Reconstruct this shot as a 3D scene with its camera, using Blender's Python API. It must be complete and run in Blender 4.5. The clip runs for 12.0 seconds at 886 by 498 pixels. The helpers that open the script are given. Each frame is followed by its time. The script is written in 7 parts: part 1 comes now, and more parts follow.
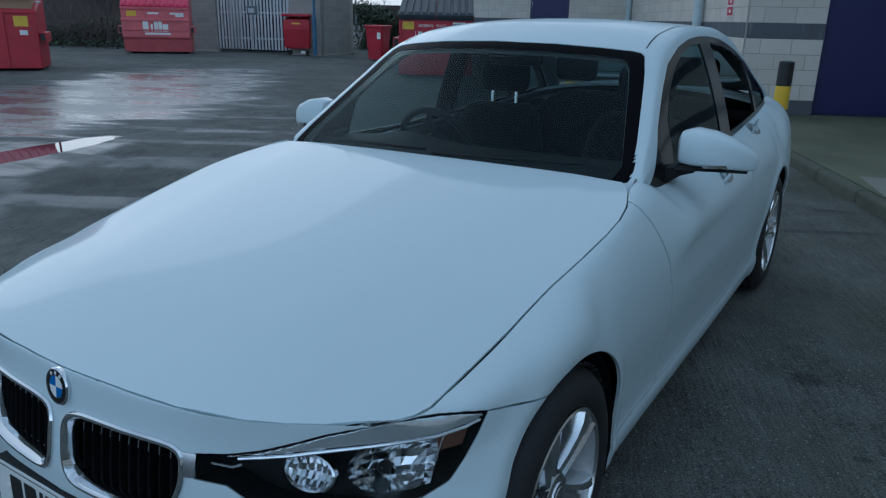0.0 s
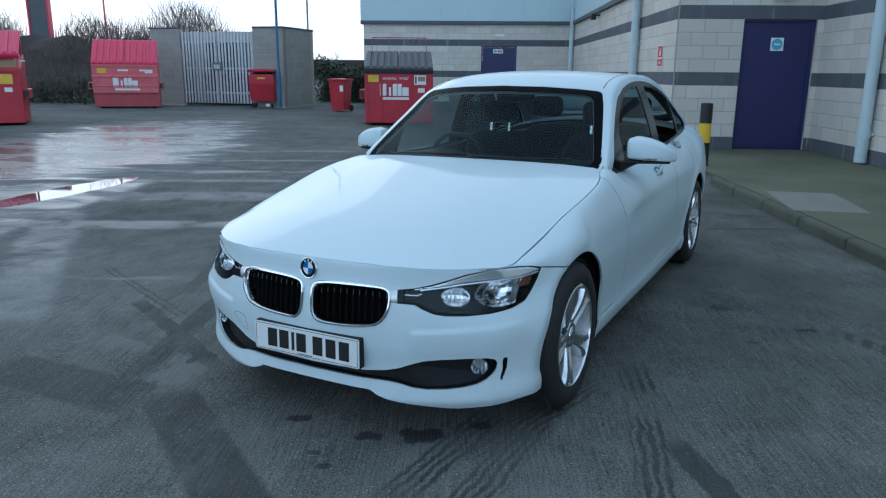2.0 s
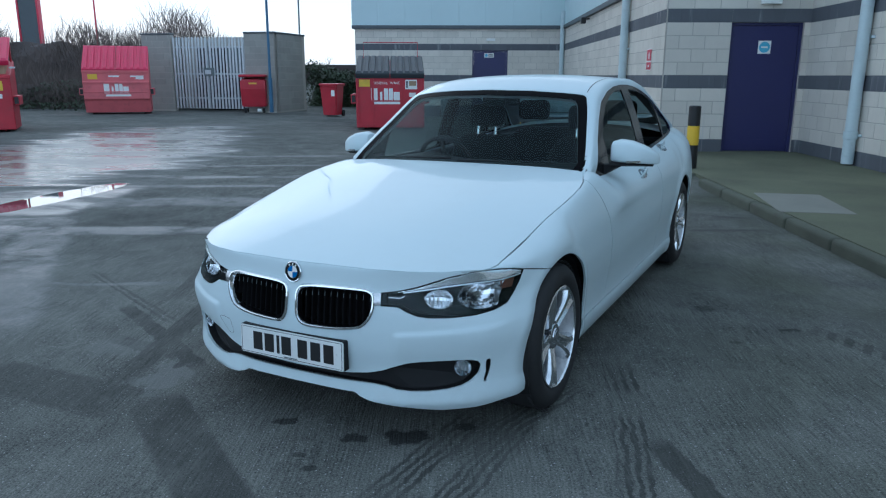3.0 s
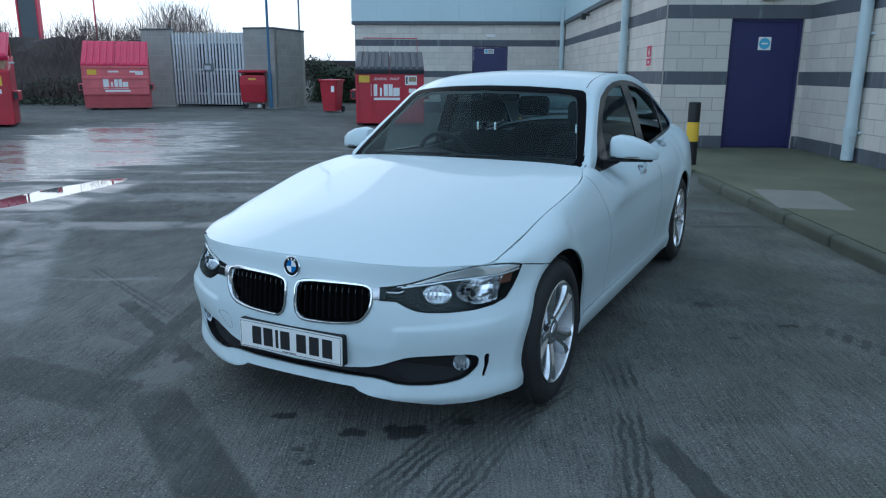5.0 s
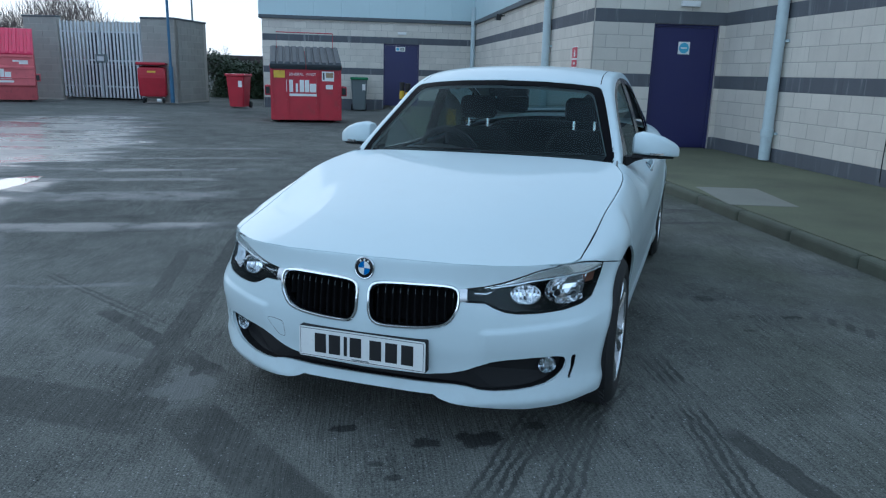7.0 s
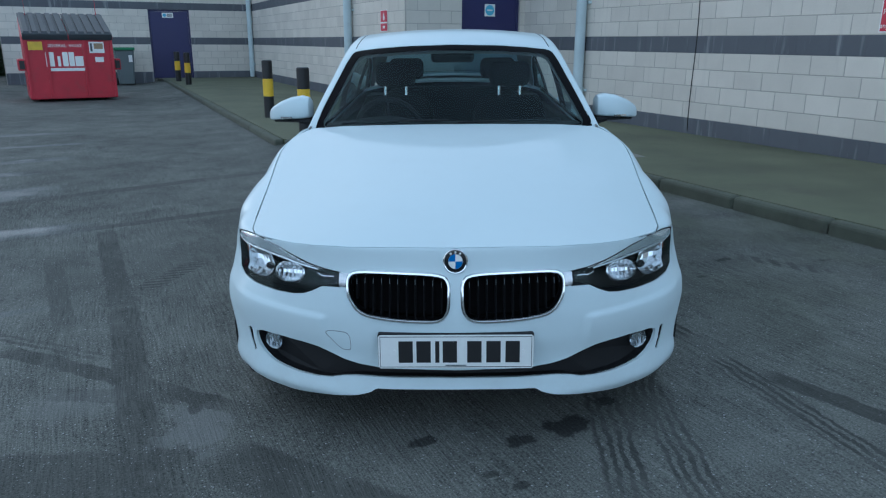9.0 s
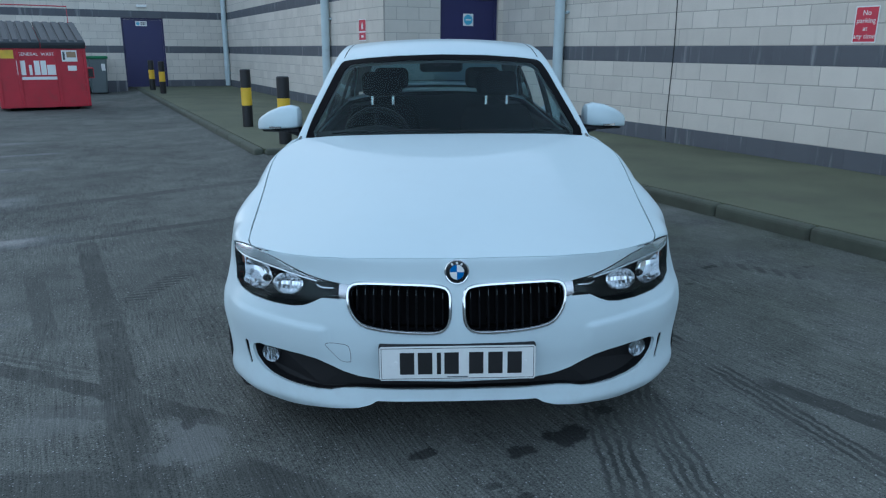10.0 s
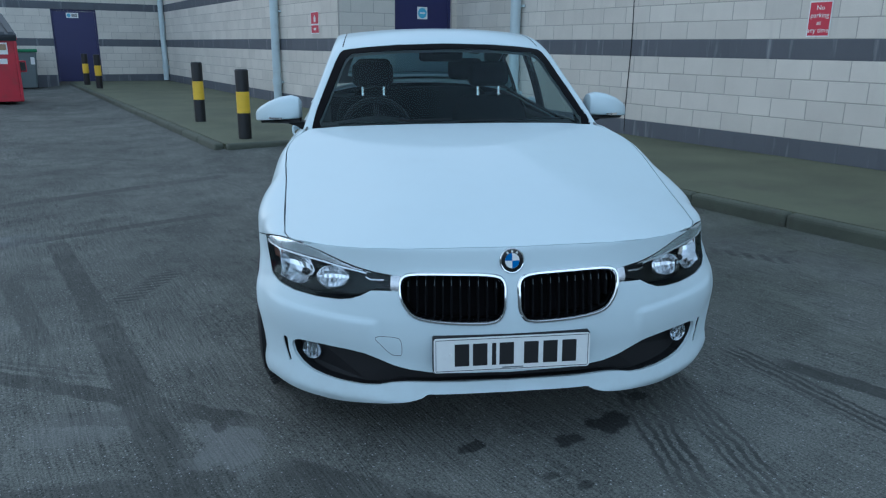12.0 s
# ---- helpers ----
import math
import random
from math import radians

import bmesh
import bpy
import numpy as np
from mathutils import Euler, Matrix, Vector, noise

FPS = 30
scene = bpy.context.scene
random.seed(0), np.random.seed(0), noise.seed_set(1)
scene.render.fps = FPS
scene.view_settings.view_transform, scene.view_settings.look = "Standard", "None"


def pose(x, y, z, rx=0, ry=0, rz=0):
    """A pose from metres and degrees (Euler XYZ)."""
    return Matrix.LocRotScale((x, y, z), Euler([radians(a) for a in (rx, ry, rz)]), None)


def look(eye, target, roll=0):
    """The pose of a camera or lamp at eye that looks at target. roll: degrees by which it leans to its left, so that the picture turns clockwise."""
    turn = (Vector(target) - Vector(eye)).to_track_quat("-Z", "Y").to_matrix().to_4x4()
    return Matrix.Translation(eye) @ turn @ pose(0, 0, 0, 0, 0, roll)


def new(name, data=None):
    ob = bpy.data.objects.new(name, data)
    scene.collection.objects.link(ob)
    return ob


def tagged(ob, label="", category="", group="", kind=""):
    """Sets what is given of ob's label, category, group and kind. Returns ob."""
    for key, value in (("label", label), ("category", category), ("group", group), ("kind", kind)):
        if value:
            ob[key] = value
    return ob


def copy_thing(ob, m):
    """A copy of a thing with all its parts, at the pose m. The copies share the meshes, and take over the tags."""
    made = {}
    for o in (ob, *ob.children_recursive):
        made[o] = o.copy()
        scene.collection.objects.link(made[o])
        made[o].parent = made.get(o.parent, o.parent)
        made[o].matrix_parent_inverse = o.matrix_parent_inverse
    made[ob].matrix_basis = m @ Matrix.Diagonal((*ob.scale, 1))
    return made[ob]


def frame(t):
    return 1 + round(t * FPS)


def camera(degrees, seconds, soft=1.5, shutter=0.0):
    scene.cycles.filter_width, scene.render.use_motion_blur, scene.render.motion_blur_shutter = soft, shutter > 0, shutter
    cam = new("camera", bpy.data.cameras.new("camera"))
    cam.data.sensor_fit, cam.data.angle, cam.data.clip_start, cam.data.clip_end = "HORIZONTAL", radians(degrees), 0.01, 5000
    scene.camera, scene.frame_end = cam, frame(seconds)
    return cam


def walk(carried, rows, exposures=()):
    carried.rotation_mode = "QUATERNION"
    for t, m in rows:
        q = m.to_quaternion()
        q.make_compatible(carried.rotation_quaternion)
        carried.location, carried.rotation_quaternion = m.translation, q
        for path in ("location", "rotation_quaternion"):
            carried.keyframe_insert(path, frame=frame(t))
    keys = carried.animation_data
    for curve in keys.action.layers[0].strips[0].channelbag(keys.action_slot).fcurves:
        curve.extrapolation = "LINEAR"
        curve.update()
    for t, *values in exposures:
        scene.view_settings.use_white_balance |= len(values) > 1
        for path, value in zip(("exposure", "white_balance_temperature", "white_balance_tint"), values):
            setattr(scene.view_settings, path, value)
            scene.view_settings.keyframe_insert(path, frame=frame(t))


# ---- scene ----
cam = camera(63.1, 12.0, soft=1.2)
PATH = [
    (0, (0.622, -1.964, 1.481), (0.398, -0.073, 0.87), 1.2),
    (0.5, (0.48, -2.445, 1.42), (0.336, -0.557, 0.776), -0.7),
    (1, (0.448, -2.929, 1.425), (0.273, -1.006, 0.905), -0.2),
    (1.5, (0.347, -3.289, 1.442), (0.255, -1.358, 0.931), 1.2),
    (2, (0.305, -3.453, 1.476), (0.214, -1.513, 0.998), 0.5),
    (2.5, (0.338, -3.483, 1.481), (0.258, -1.543, 1.004), 0.5),
    (3, (0.349, -3.479, 1.478), (0.275, -1.536, 1.011), 0.2),
    (5, (0.353, -3.482, 1.473), (0.28, -1.541, 0.996), 0.3),
    (5.5, (0.349, -3.458, 1.468), (0.274, -1.52, 0.981), 0.5),
    (6, (0.31, -3.429, 1.456), (0.247, -1.496, 0.948), 1.4),
    (6.5, (-0.028, -3.431, 1.441), (0.09, -1.49, 0.974), 1.0),
    (7, (-0.371, -3.325, 1.428), (-0.152, -1.395, 0.953), 1.6),
    (7.5, (-0.693, -3.147, 1.416), (-0.29, -1.264, 0.875), 0.6),
    (9.5, (-1.452, -2.711, 1.411), (-0.587, -0.99, 0.871), 0.5),
    (10, (-1.456, -2.705, 1.414), (-0.579, -0.987, 0.884), 0.4),
    (10.5, (-1.458, -2.698, 1.411), (-0.589, -0.978, 0.875), 0.3),
    (11, (-1.468, -2.68, 1.407), (-0.596, -0.962, 0.871), 0.6),
    (11.5, (-1.523, -2.625, 1.399), (-0.622, -0.925, 0.854), 1.5),
    (12, (-1.769, -2.482, 1.377), (-0.746, -0.851, 0.837), 0.6),
]
walk(cam, [(t, look(eye, target, roll)) for t, eye, target, roll in PATH], exposures=[(0.0, 0.18, 4750, 4), (0.5, 0.24, 4750, 4), (1.5, 0.80, 4850, 4), (12.0, 0.80, 4850, 4)])

# ---- daylight: low winter sun behind thin cloud, yard lit by the sky ----
SUN_AZ, SUN_EL = radians(-30.0), radians(4.0)
world = bpy.data.worlds.new("sky")
scene.world = world
world.use_nodes = True
wn, wl = world.node_tree.nodes, world.node_tree.links
sky = wn.new("ShaderNodeTexSky")
sky.sky_type, sky.sun_disc = "NISHITA", False
sky.sun_elevation, sky.sun_rotation = SUN_EL, SUN_AZ
sky.altitude, sky.air_density, sky.dust_density, sky.ozone_density = 20, 1.0, 0.25, 1.0
wn["Background"].inputs["Strength"].default_value = 0.12
# thin high cloud over most of the sky
veil = wn.new("ShaderNodeMix")
veil.data_type = "RGBA"
cloud = wn.new("ShaderNodeTexNoise")
cloud.inputs["Scale"].default_value, cloud.inputs["Detail"].default_value = 1.6, 5.0
coords = wn.new("ShaderNodeTexCoord")
stretch = wn.new("ShaderNodeVectorMath")
stretch.operation = "MULTIPLY"
stretch.inputs[1].default_value = (1.0, 1.0, 2.6)
wl.new(coords.outputs["Generated"], stretch.inputs[0])
wl.new(stretch.outputs[0], cloud.inputs["Vector"])
cover = wn.new("ShaderNodeMapRange")
cover.inputs["From Min"].default_value, cover.inputs["From Max"].default_value = 0.35, 0.70
cover.inputs["To Min"].default_value, cover.inputs["To Max"].default_value = 0.28, 0.55
wl.new(cloud.outputs["Fac"], cover.inputs[0])
# the veil thickens towards the horizon
height = wn.new("ShaderNodeSeparateXYZ")
wl.new(coords.outputs["Generated"], height.inputs[0])
haze = wn.new("ShaderNodeMapRange")
haze.interpolation_type = "SMOOTHSTEP"
haze.inputs["From Min"].default_value, haze.inputs["From Max"].default_value = 0.0, 0.75
haze.inputs["To Min"].default_value, haze.inputs["To Max"].default_value = 0.95, 0.0
wl.new(height.outputs[2], haze.inputs[0])
thick = wn.new("ShaderNodeMath")
thick.operation = "MAXIMUM"
wl.new(cover.outputs[0], thick.inputs[0])
wl.new(haze.outputs[0], thick.inputs[1])
wl.new(sky.outputs["Color"], veil.inputs[6])
# warmer round the veiled sun; far side raised to brighten faces turned from it
toward = wn.new("ShaderNodeVectorMath")
toward.operation = "DOT_PRODUCT"
toward.inputs[1].default_value = (math.sin(SUN_AZ), math.cos(SUN_AZ), 0.15)
wl.new(coords.outputs["Generated"], toward.inputs[0])
side = wn.new("ShaderNodeMapRange")
side.interpolation_type = "SMOOTHSTEP"
side.inputs["From Min"].default_value, side.inputs["From Max"].default_value = 0.1, 1.0
wl.new(toward.outputs["Value"], side.inputs[0])
sunward = wn.new("ShaderNodeMath")
sunward.operation = "MULTIPLY"
sunward.inputs[1].default_value = 0.94
wl.new(side.outputs[0], sunward.inputs[0])
thickest = wn.new("ShaderNodeMath")
thickest.operation = "MAXIMUM"
wl.new(thick.outputs[0], thickest.inputs[0])
wl.new(sunward.outputs[0], thickest.inputs[1])
wl.new(thickest.outputs[0], veil.inputs[0])
tone = wn.new("ShaderNodeMix")
tone.data_type = "RGBA"
wl.new(side.outputs[0], tone.inputs[0])
tone.inputs[6].default_value = (7.3, 7.6, 7.75, 1.0)
tone.inputs[7].default_value = (5.9, 5.5, 5.0, 1.0)
wl.new(tone.outputs[2], veil.inputs[7])
wl.new(veil.outputs[2], wn["Background"].inputs["Color"])
sun_data = bpy.data.lights.new("sun", "SUN")
sun_data.energy, sun_data.angle, sun_data.color = 0.35, radians(50), (1.0, 0.87, 0.72)
sun = new("sun", sun_data)
sun.matrix_world = look((-40 * math.sin(-SUN_AZ), 40 * math.cos(SUN_AZ), 40 * math.tan(SUN_EL)), (0, 0, 0))


# ---- material helpers ----
class Nodes:
    """A small arithmetic layer over a node tree."""

    def __init__(self, name):
        self.mat = bpy.data.materials.new(name)
        self.mat.use_nodes = True
        self.tree = self.mat.node_tree
        self.bsdf = self.tree.nodes["Principled BSDF"]
        self.out = self.tree.nodes["Material Output"]

    def node(self, kind, **props):
        n = self.tree.nodes.new(kind)
        for key, value in props.items():
            setattr(n, key, value)
        return n

    def put(self, socket, value):
        if isinstance(value, bpy.types.NodeSocket):
            self.tree.links.new(value, socket)
        else:
            socket.default_value = value

    def math(self, op, a, b=0.0, c=0.0, clamp=False):
        n = self.node("ShaderNodeMath", operation=op, use_clamp=clamp)
        for i, v in enumerate((a, b, c)):
            self.put(n.inputs[i], v)
        return n.outputs[0]

    def add(self, a, b): return self.math("ADD", a, b)
    def sub(self, a, b): return self.math("SUBTRACT", a, b)
    def mul(self, a, b): return self.math("MULTIPLY", a, b)
    def high(self, a, b): return self.math("MAXIMUM", a, b)
    def low(self, a, b): return self.math("MINIMUM", a, b)

    def step(self, v, lo, hi, a=0.0, b=1.0):
        n = self.node("ShaderNodeMapRange", interpolation_type="SMOOTHSTEP")
        for i, x in enumerate((v, lo, hi, a, b)):
            self.put(n.inputs[i], x)
        return n.outputs[0]

    def pos(self):
        return self.node("ShaderNodeNewGeometry").outputs["Position"]

    def xyz(self, v):
        n = self.node("ShaderNodeSeparateXYZ")
        self.put(n.inputs[0], v)
        return n.outputs

    def vec(self, x, y, z):
        n = self.node("ShaderNodeCombineXYZ")
        for i, v in enumerate((x, y, z)):
            self.put(n.inputs[i], v)
        return n.outputs[0]

    def scaled(self, v, s):
        n = self.node("ShaderNodeVectorMath", operation="MULTIPLY")
        self.put(n.inputs[0], v)
        n.inputs[1].default_value = s
        return n.outputs[0]

    def noise(self, v, scale, detail=4.0, rough=0.55, distort=0.0):
        n = self.node("ShaderNodeTexNoise")
        self.put(n.inputs["Vector"], v)
        n.inputs["Scale"].default_value, n.inputs["Detail"].default_value = scale, detail
        n.inputs["Roughness"].default_value, n.inputs["Distortion"].default_value = rough, distort
        return n.outputs["Fac"]

    def noise_vec(self, v, scale, amount):
        n = self.node("ShaderNodeTexNoise")
        self.put(n.inputs["Vector"], v)
        n.inputs["Scale"].default_value, n.inputs["Detail"].default_value = scale, 1.0
        return self.scaled(n.outputs["Color"], (amount, amount, amount))

    def add_vec(self, a, b):
        n = self.node("ShaderNodeVectorMath", operation="ADD")
        self.put(n.inputs[0], a)
        self.put(n.inputs[1], b)
        return n.outputs[0]

    def mix(self, f, a, b, kind="MIX"):
        n = self.node("ShaderNodeMix", data_type="RGBA", blend_type=kind)
        self.put(n.inputs[0], f)
        self.put(n.inputs[6], a)
        self.put(n.inputs[7], b)
        return n.outputs[2]

    def grey(self, v):
        n = self.node("ShaderNodeCombineColor")
        for i in range(3):
            self.put(n.inputs[i], v)
        return n.outputs[0]

    def rnd(self):
        """A random number for each piece, whether it is an object or an island of a joined mesh."""
        a = self.node("ShaderNodeObjectInfo").outputs["Random"]
        b = self.node("ShaderNodeNewGeometry").outputs["Random Per Island"]
        return self.math("FRACT", self.add(a, b))

    def bump(self, h, strength, distance=0.01):
        n = self.node("ShaderNodeBump")
        n.inputs["Strength"].default_value, n.inputs["Distance"].default_value = strength, distance
        self.put(n.inputs["Height"], h)
        self.put(self.bsdf.inputs["Normal"], n.outputs[0])

    def set(self, **inputs):
        for key, value in inputs.items():
            self.put(self.bsdf.inputs[key.replace("_", " ")], value)


def rgb(r, g, b): return (r, g, b, 1.0)


def surface(name, colour, rough, metal=0.0, var=0.12, size=1.5, fine=60.0, bump=0.0, dirt=0.0, coat=0.0, rand=0.0, flip=(1, 1, 1)):
    """A plain material with variation at two scales, in metres of the place."""
    n = Nodes(name)
    p = n.scaled(n.pos(), flip)
    a, b = n.noise(p, size), n.noise(p, fine, 3.0)
    f = n.add(n.mul(n.sub(a, 0.5), 2 * var), n.mul(n.sub(b, 0.5), var))
    if rand:
        f = n.add(f, n.mul(n.sub(n.rnd(), 0.5), rand))
    col = n.mix(1.0, rgb(*colour), n.grey(n.add(1.0, f)), "MULTIPLY")
    if dirt:
        spots = n.step(n.noise(p, size * 2.3, 6.0, 0.65), 0.52, 0.75)
        col = n.mix(n.mul(spots, dirt), col, rgb(0.07, 0.06, 0.05))
    n.set(Base_Color=col, Metallic=metal, Roughness=n.add(rough, n.mul(n.sub(a, 0.5), 0.25 * rough)))
    if coat:
        n.set(Coat_Weight=coat, Coat_Roughness=0.03)
    if bump:
        n.bump(n.add(b, n.mul(a, 0.4)), bump, 0.004)
    return n.mat


def plain(name, colour, rough, metal=0.0):
    return surface(name, colour, rough, metal, var=0.05, size=6.0, fine=90.0)


# ---- materials of the place ----
def ground_material():
    n = Nodes("yard_concrete")
    p = n.pos()
    x, y, z = n.xyz(p)
    big, mid, fine = n.noise(p, 0.35, 5.0), n.noise(p, 2.2, 6.0, 0.65, 0.3), n.noise(p, 120.0, 3.0, 0.7)
    # broom lines run along y, a little wavy, stronger in some bays than in others
    sway = n.add(x, n.mul(n.sub(n.noise(p, 0.8, 2.0), 0.5), 0.12))
    broom = n.noise(n.vec(n.mul(sway, 95.0), n.mul(y, 4.0), 0.0), 1.0, 3.0, 0.65)
    groove = n.noise(n.vec(n.mul(sway, 34.0), n.mul(y, 1.6), 3.0), 1.0, 4.0, 0.7)
    broom_zone = n.step(n.noise(p, 0.7, 3.0), 0.36, 0.58, 0.35, 1.0)
    lines = n.mul(n.add(n.sub(broom, 0.5), n.mul(n.sub(groove, 0.5), 0.35)), broom_zone)
    tone = n.add(n.add(n.mul(n.sub(mid, 0.5), 1.35), n.mul(n.sub(big, 0.5), 1.3)), n.mul(n.sub(fine, 0.5), 3.0))
    tone = n.add(tone, n.mul(lines, 1.6))
    col = n.mix(1.0, rgb(0.129, 0.130, 0.116), n.grey(n.high(0.22, n.add(1.0, tone))), "MULTIPLY")

    # worn stone chips show in the surface, pale and dark
    def chips(scale, size, share):
        v = n.node("ShaderNodeTexVoronoi", feature="F1")
        n.put(v.inputs["Vector"], n.add_vec(p, n.noise_vec(p, 60.0, 0.006)))
        v.inputs["Scale"].default_value = scale
        pick = n.xyz(v.outputs["Color"])
        return n.mul(n.sub(1.0, n.step(v.outputs["Distance"], size * 0.7, size)), n.step(pick[0], 1.0 - share, 1.0 - share + 0.04)), pick[1]

    chip, shade = chips(75.0, 0.30, 0.16)
    col = n.mix(n.mul(chip, 0.75), col, n.grey(n.step(shade, 0.0, 1.0, 0.20, 0.48)))
    chip2, shade2 = chips(120.0, 0.34, 0.12)
    col = n.mix(n.mul(chip2, 0.8), col, n.grey(n.step(shade2, 0.35, 0.5, 0.035, 0.36)))

    # oil spots, tyre marks and plain dark bands on the concrete
    wob = n.mul(n.sub(n.noise(p, 9.0, 6.0, 0.7), 0.5), 1.0)
    dark = 0.0

    def spot(cx, cy, rx, ry, strength):
        ex, ey = n.mul(n.sub(x, cx), 1 / rx), n.mul(n.sub(y, cy), 1 / ry)
        e = n.add(n.math("SQRT", n.add(n.mul(ex, ex), n.mul(ey, ey))), n.mul(wob, 3.0))
        return n.mul(n.sub(1.0, n.step(e, 0.65, 1.15)), strength)

    def mark(ax, ay, bx, by, width, strength, ribs=0.0, cross=0.0, rag=0.06):
        """A dark mark from a to b: broad smear, for tyres with ribs along it or tread bars across it."""
        ln = math.hypot(bx - ax, by - ay)
        ux, uy = (bx - ax) / ln, (by - ay) / ln
        px_, py_ = n.sub(x, ax), n.sub(y, ay)
        along = n.add(n.mul(px_, ux), n.mul(py_, uy))
        off = n.add(n.sub(n.mul(py_, ux), n.mul(px_, uy)), n.mul(wob, rag))
        m_ = n.mul(n.sub(1.0, n.step(n.math("ABSOLUTE", off), width * 0.40, width * 0.54)), n.mul(n.step(along, -0.04, 0.10), n.sub(1.0, n.step(along, ln - 0.10, ln + 0.05))))
        if ribs:
            m_ = n.mul(m_, n.step(n.math("SINE", n.mul(n.add(off, n.mul(wob, 0.012)), 6.283 * ribs)), -0.5, 0.5, 0.12, 1.0))
        if cross:
            m_ = n.mul(m_, n.step(n.math("SINE", n.mul(n.add(along, n.mul(off, 0.6)), 6.283 * cross)), -0.4, 0.4, 0.12, 1.0))
        return n.mul(m_, n.mul(n.step(n.add(mid, n.mul(n.sub(fine, 0.5), 0.5)), 0.36, 0.58, 0.2, 1.0), strength))

    # oil
    stains = [spot(0.085, -0.73, 0.105, 0.065, 1.0), spot(-0.12, -0.74, 0.085, 0.036, 0.95), spot(0.345, -0.63, 0.05, 0.035, 0.85), spot(-0.44, -0.59, 0.058, 0.03, 0.9),
              spot(-0.33, -0.88, 0.035, 0.02, 0.7), spot(-0.26, -0.98, 0.03, 0.02, 0.7), spot(1.84, 0.40, 0.03, 0.02, 0.6), spot(2.24, 0.60, 0.06, 0.03, 0.8), spot(2.80, 0.30, 0.07, 0.03, 0.7),
              spot(-1.18, 0.04, 0.03, 0.05, 0.7), spot(1.86, 1.0, 0.07, 0.06, 0.6)]
    # tyre marks and plain dark bands: front of the car, along the building, across the yard
    dark_marks = [mark(2.36, 0.62, 2.62, 0.10, 0.14, 0.6, cross=9.0), mark(2.45, 3.40, 3.2, 3.40, 0.10, 0.6), mark(2.9, 4.1, 3.3, 4.0, 0.14, 0.5),
              mark(0.40, -0.52, 0.0, -1.25, 0.17, 0.85, ribs=24.0), mark(0.60, -0.56, 0.20, -1.40, 0.17, 0.75, ribs=26.0), mark(0.88, -0.20, 0.30, -0.90, 0.15, 0.6, ribs=26.0),
              mark(1.11, 0.06, 1.10, -0.30, 0.17, 0.85, ribs=20.0), mark(1.06, -0.50, 0.92, -1.50, 0.15, 0.8, ribs=24.0), mark(1.12, -0.72, 1.27, -1.40, 0.12, 0.75),
              mark(-1.14, -0.36, -0.45, -1.35, 0.27, 0.70, rag=0.02), mark(-2.2, -0.05, -1.20, -0.45, 0.34, 0.5),
              mark(-1.47, 3.3, -1.40, 1.4, 0.15, 0.6), mark(-1.40, 1.45, -1.40, -0.55, 0.16, 0.62), mark(-1.95, 1.05, -1.05, 0.0, 0.11, 0.62), mark(-1.75, 0.45, -1.2, 0.15, 0.12, 0.4),
              mark(-1.31, 1.66, -0.88, 2.15, 0.16, 0.7, cross=17.0), mark(-1.80, 2.6, -1.69, 1.2, 0.12, 0.45), mark(-2.6, 3.30, -0.2, 3.58, 0.15, 0.5), mark(-2.4, 4.75, 0.4, 5.35, 0.2, 0.45), mark(-2.6, 1.9, -1.5, 0.75, 0.10, 0.5, ribs=22.0)]
    for m_ in stains + dark_marks:
        dark = n.high(dark, m_) if not isinstance(dark, float) else m_
    col = n.mix(n.mul(dark, 0.80), col, rgb(0.020, 0.019, 0.018))
    pale = n.mul(n.high(spot(-1.20, -0.12, 0.13, 0.20, 0.6), spot(-1.62, 0.30, 0.2, 0.16, 0.35)), n.sub(1.0, dark))
    col = n.mix(pale, col, rgb(0.20, 0.20, 0.19))
    # green-brown algae film towards the pavement
    algae = n.mul(n.step(x, 0.6, 3.6), n.step(n.noise(p, 0.9, 5.0), 0.35, 0.65))
    col = n.mix(n.mul(algae, 0.5), col, rgb(0.082, 0.090, 0.05))
    # rain water lying in the yard: broad damp sheet, joints and one deep puddle
    rag = n.noise(n.scaled(p, (0.45, 1.5, 1.0)), 0.9, 7.0, 0.66, 0.5)
    dx, dy = n.mul(n.add(n.add(x, 6.9), n.mul(n.sub(y, 8.0), 0.10)), 1 / 3.0), n.mul(n.sub(y, 11.4), 1 / 7.2)
    d = n.math("SQRT", n.add(n.mul(dx, dx), n.mul(dy, dy)))
    sheet = n.step(n.add(n.sub(1.0, d), n.mul(n.sub(rag, 0.5), 1.5)), -0.05, 0.40)
    # the near end of the sheet fills whole slabs beside the joints
    bay = n.mul(n.sub(1.0, n.step(n.add(x, n.mul(n.sub(rag, 0.5), 0.5)), -4.3, -4.0)), n.mul(n.step(y, 2.85, 3.05), n.sub(1.0, n.step(y, 6.0, 7.5))))
    bay = n.mul(bay, n.step(x, -8.5, -7.0))
    damp = n.high(sheet, n.mul(bay, n.step(rag, 0.36, 0.55, 0.2, 0.85)))

    def seam(distance, width, lo, hi, along, fade=0.5):
        """Water standing along a slab joint."""
        edge = n.sub(1.0, n.step(n.math("ABSOLUTE", n.add(distance, n.mul(n.sub(rag, 0.5), 0.45))), width * 0.5, width * 1.05))
        return n.mul(edge, n.mul(n.step(along, lo, lo + fade), n.sub(1.0, n.step(along, hi - fade, hi))))

    slant = n.add(x, n.add(2.30, n.mul(y, 0.47)))
    joints = 0.0
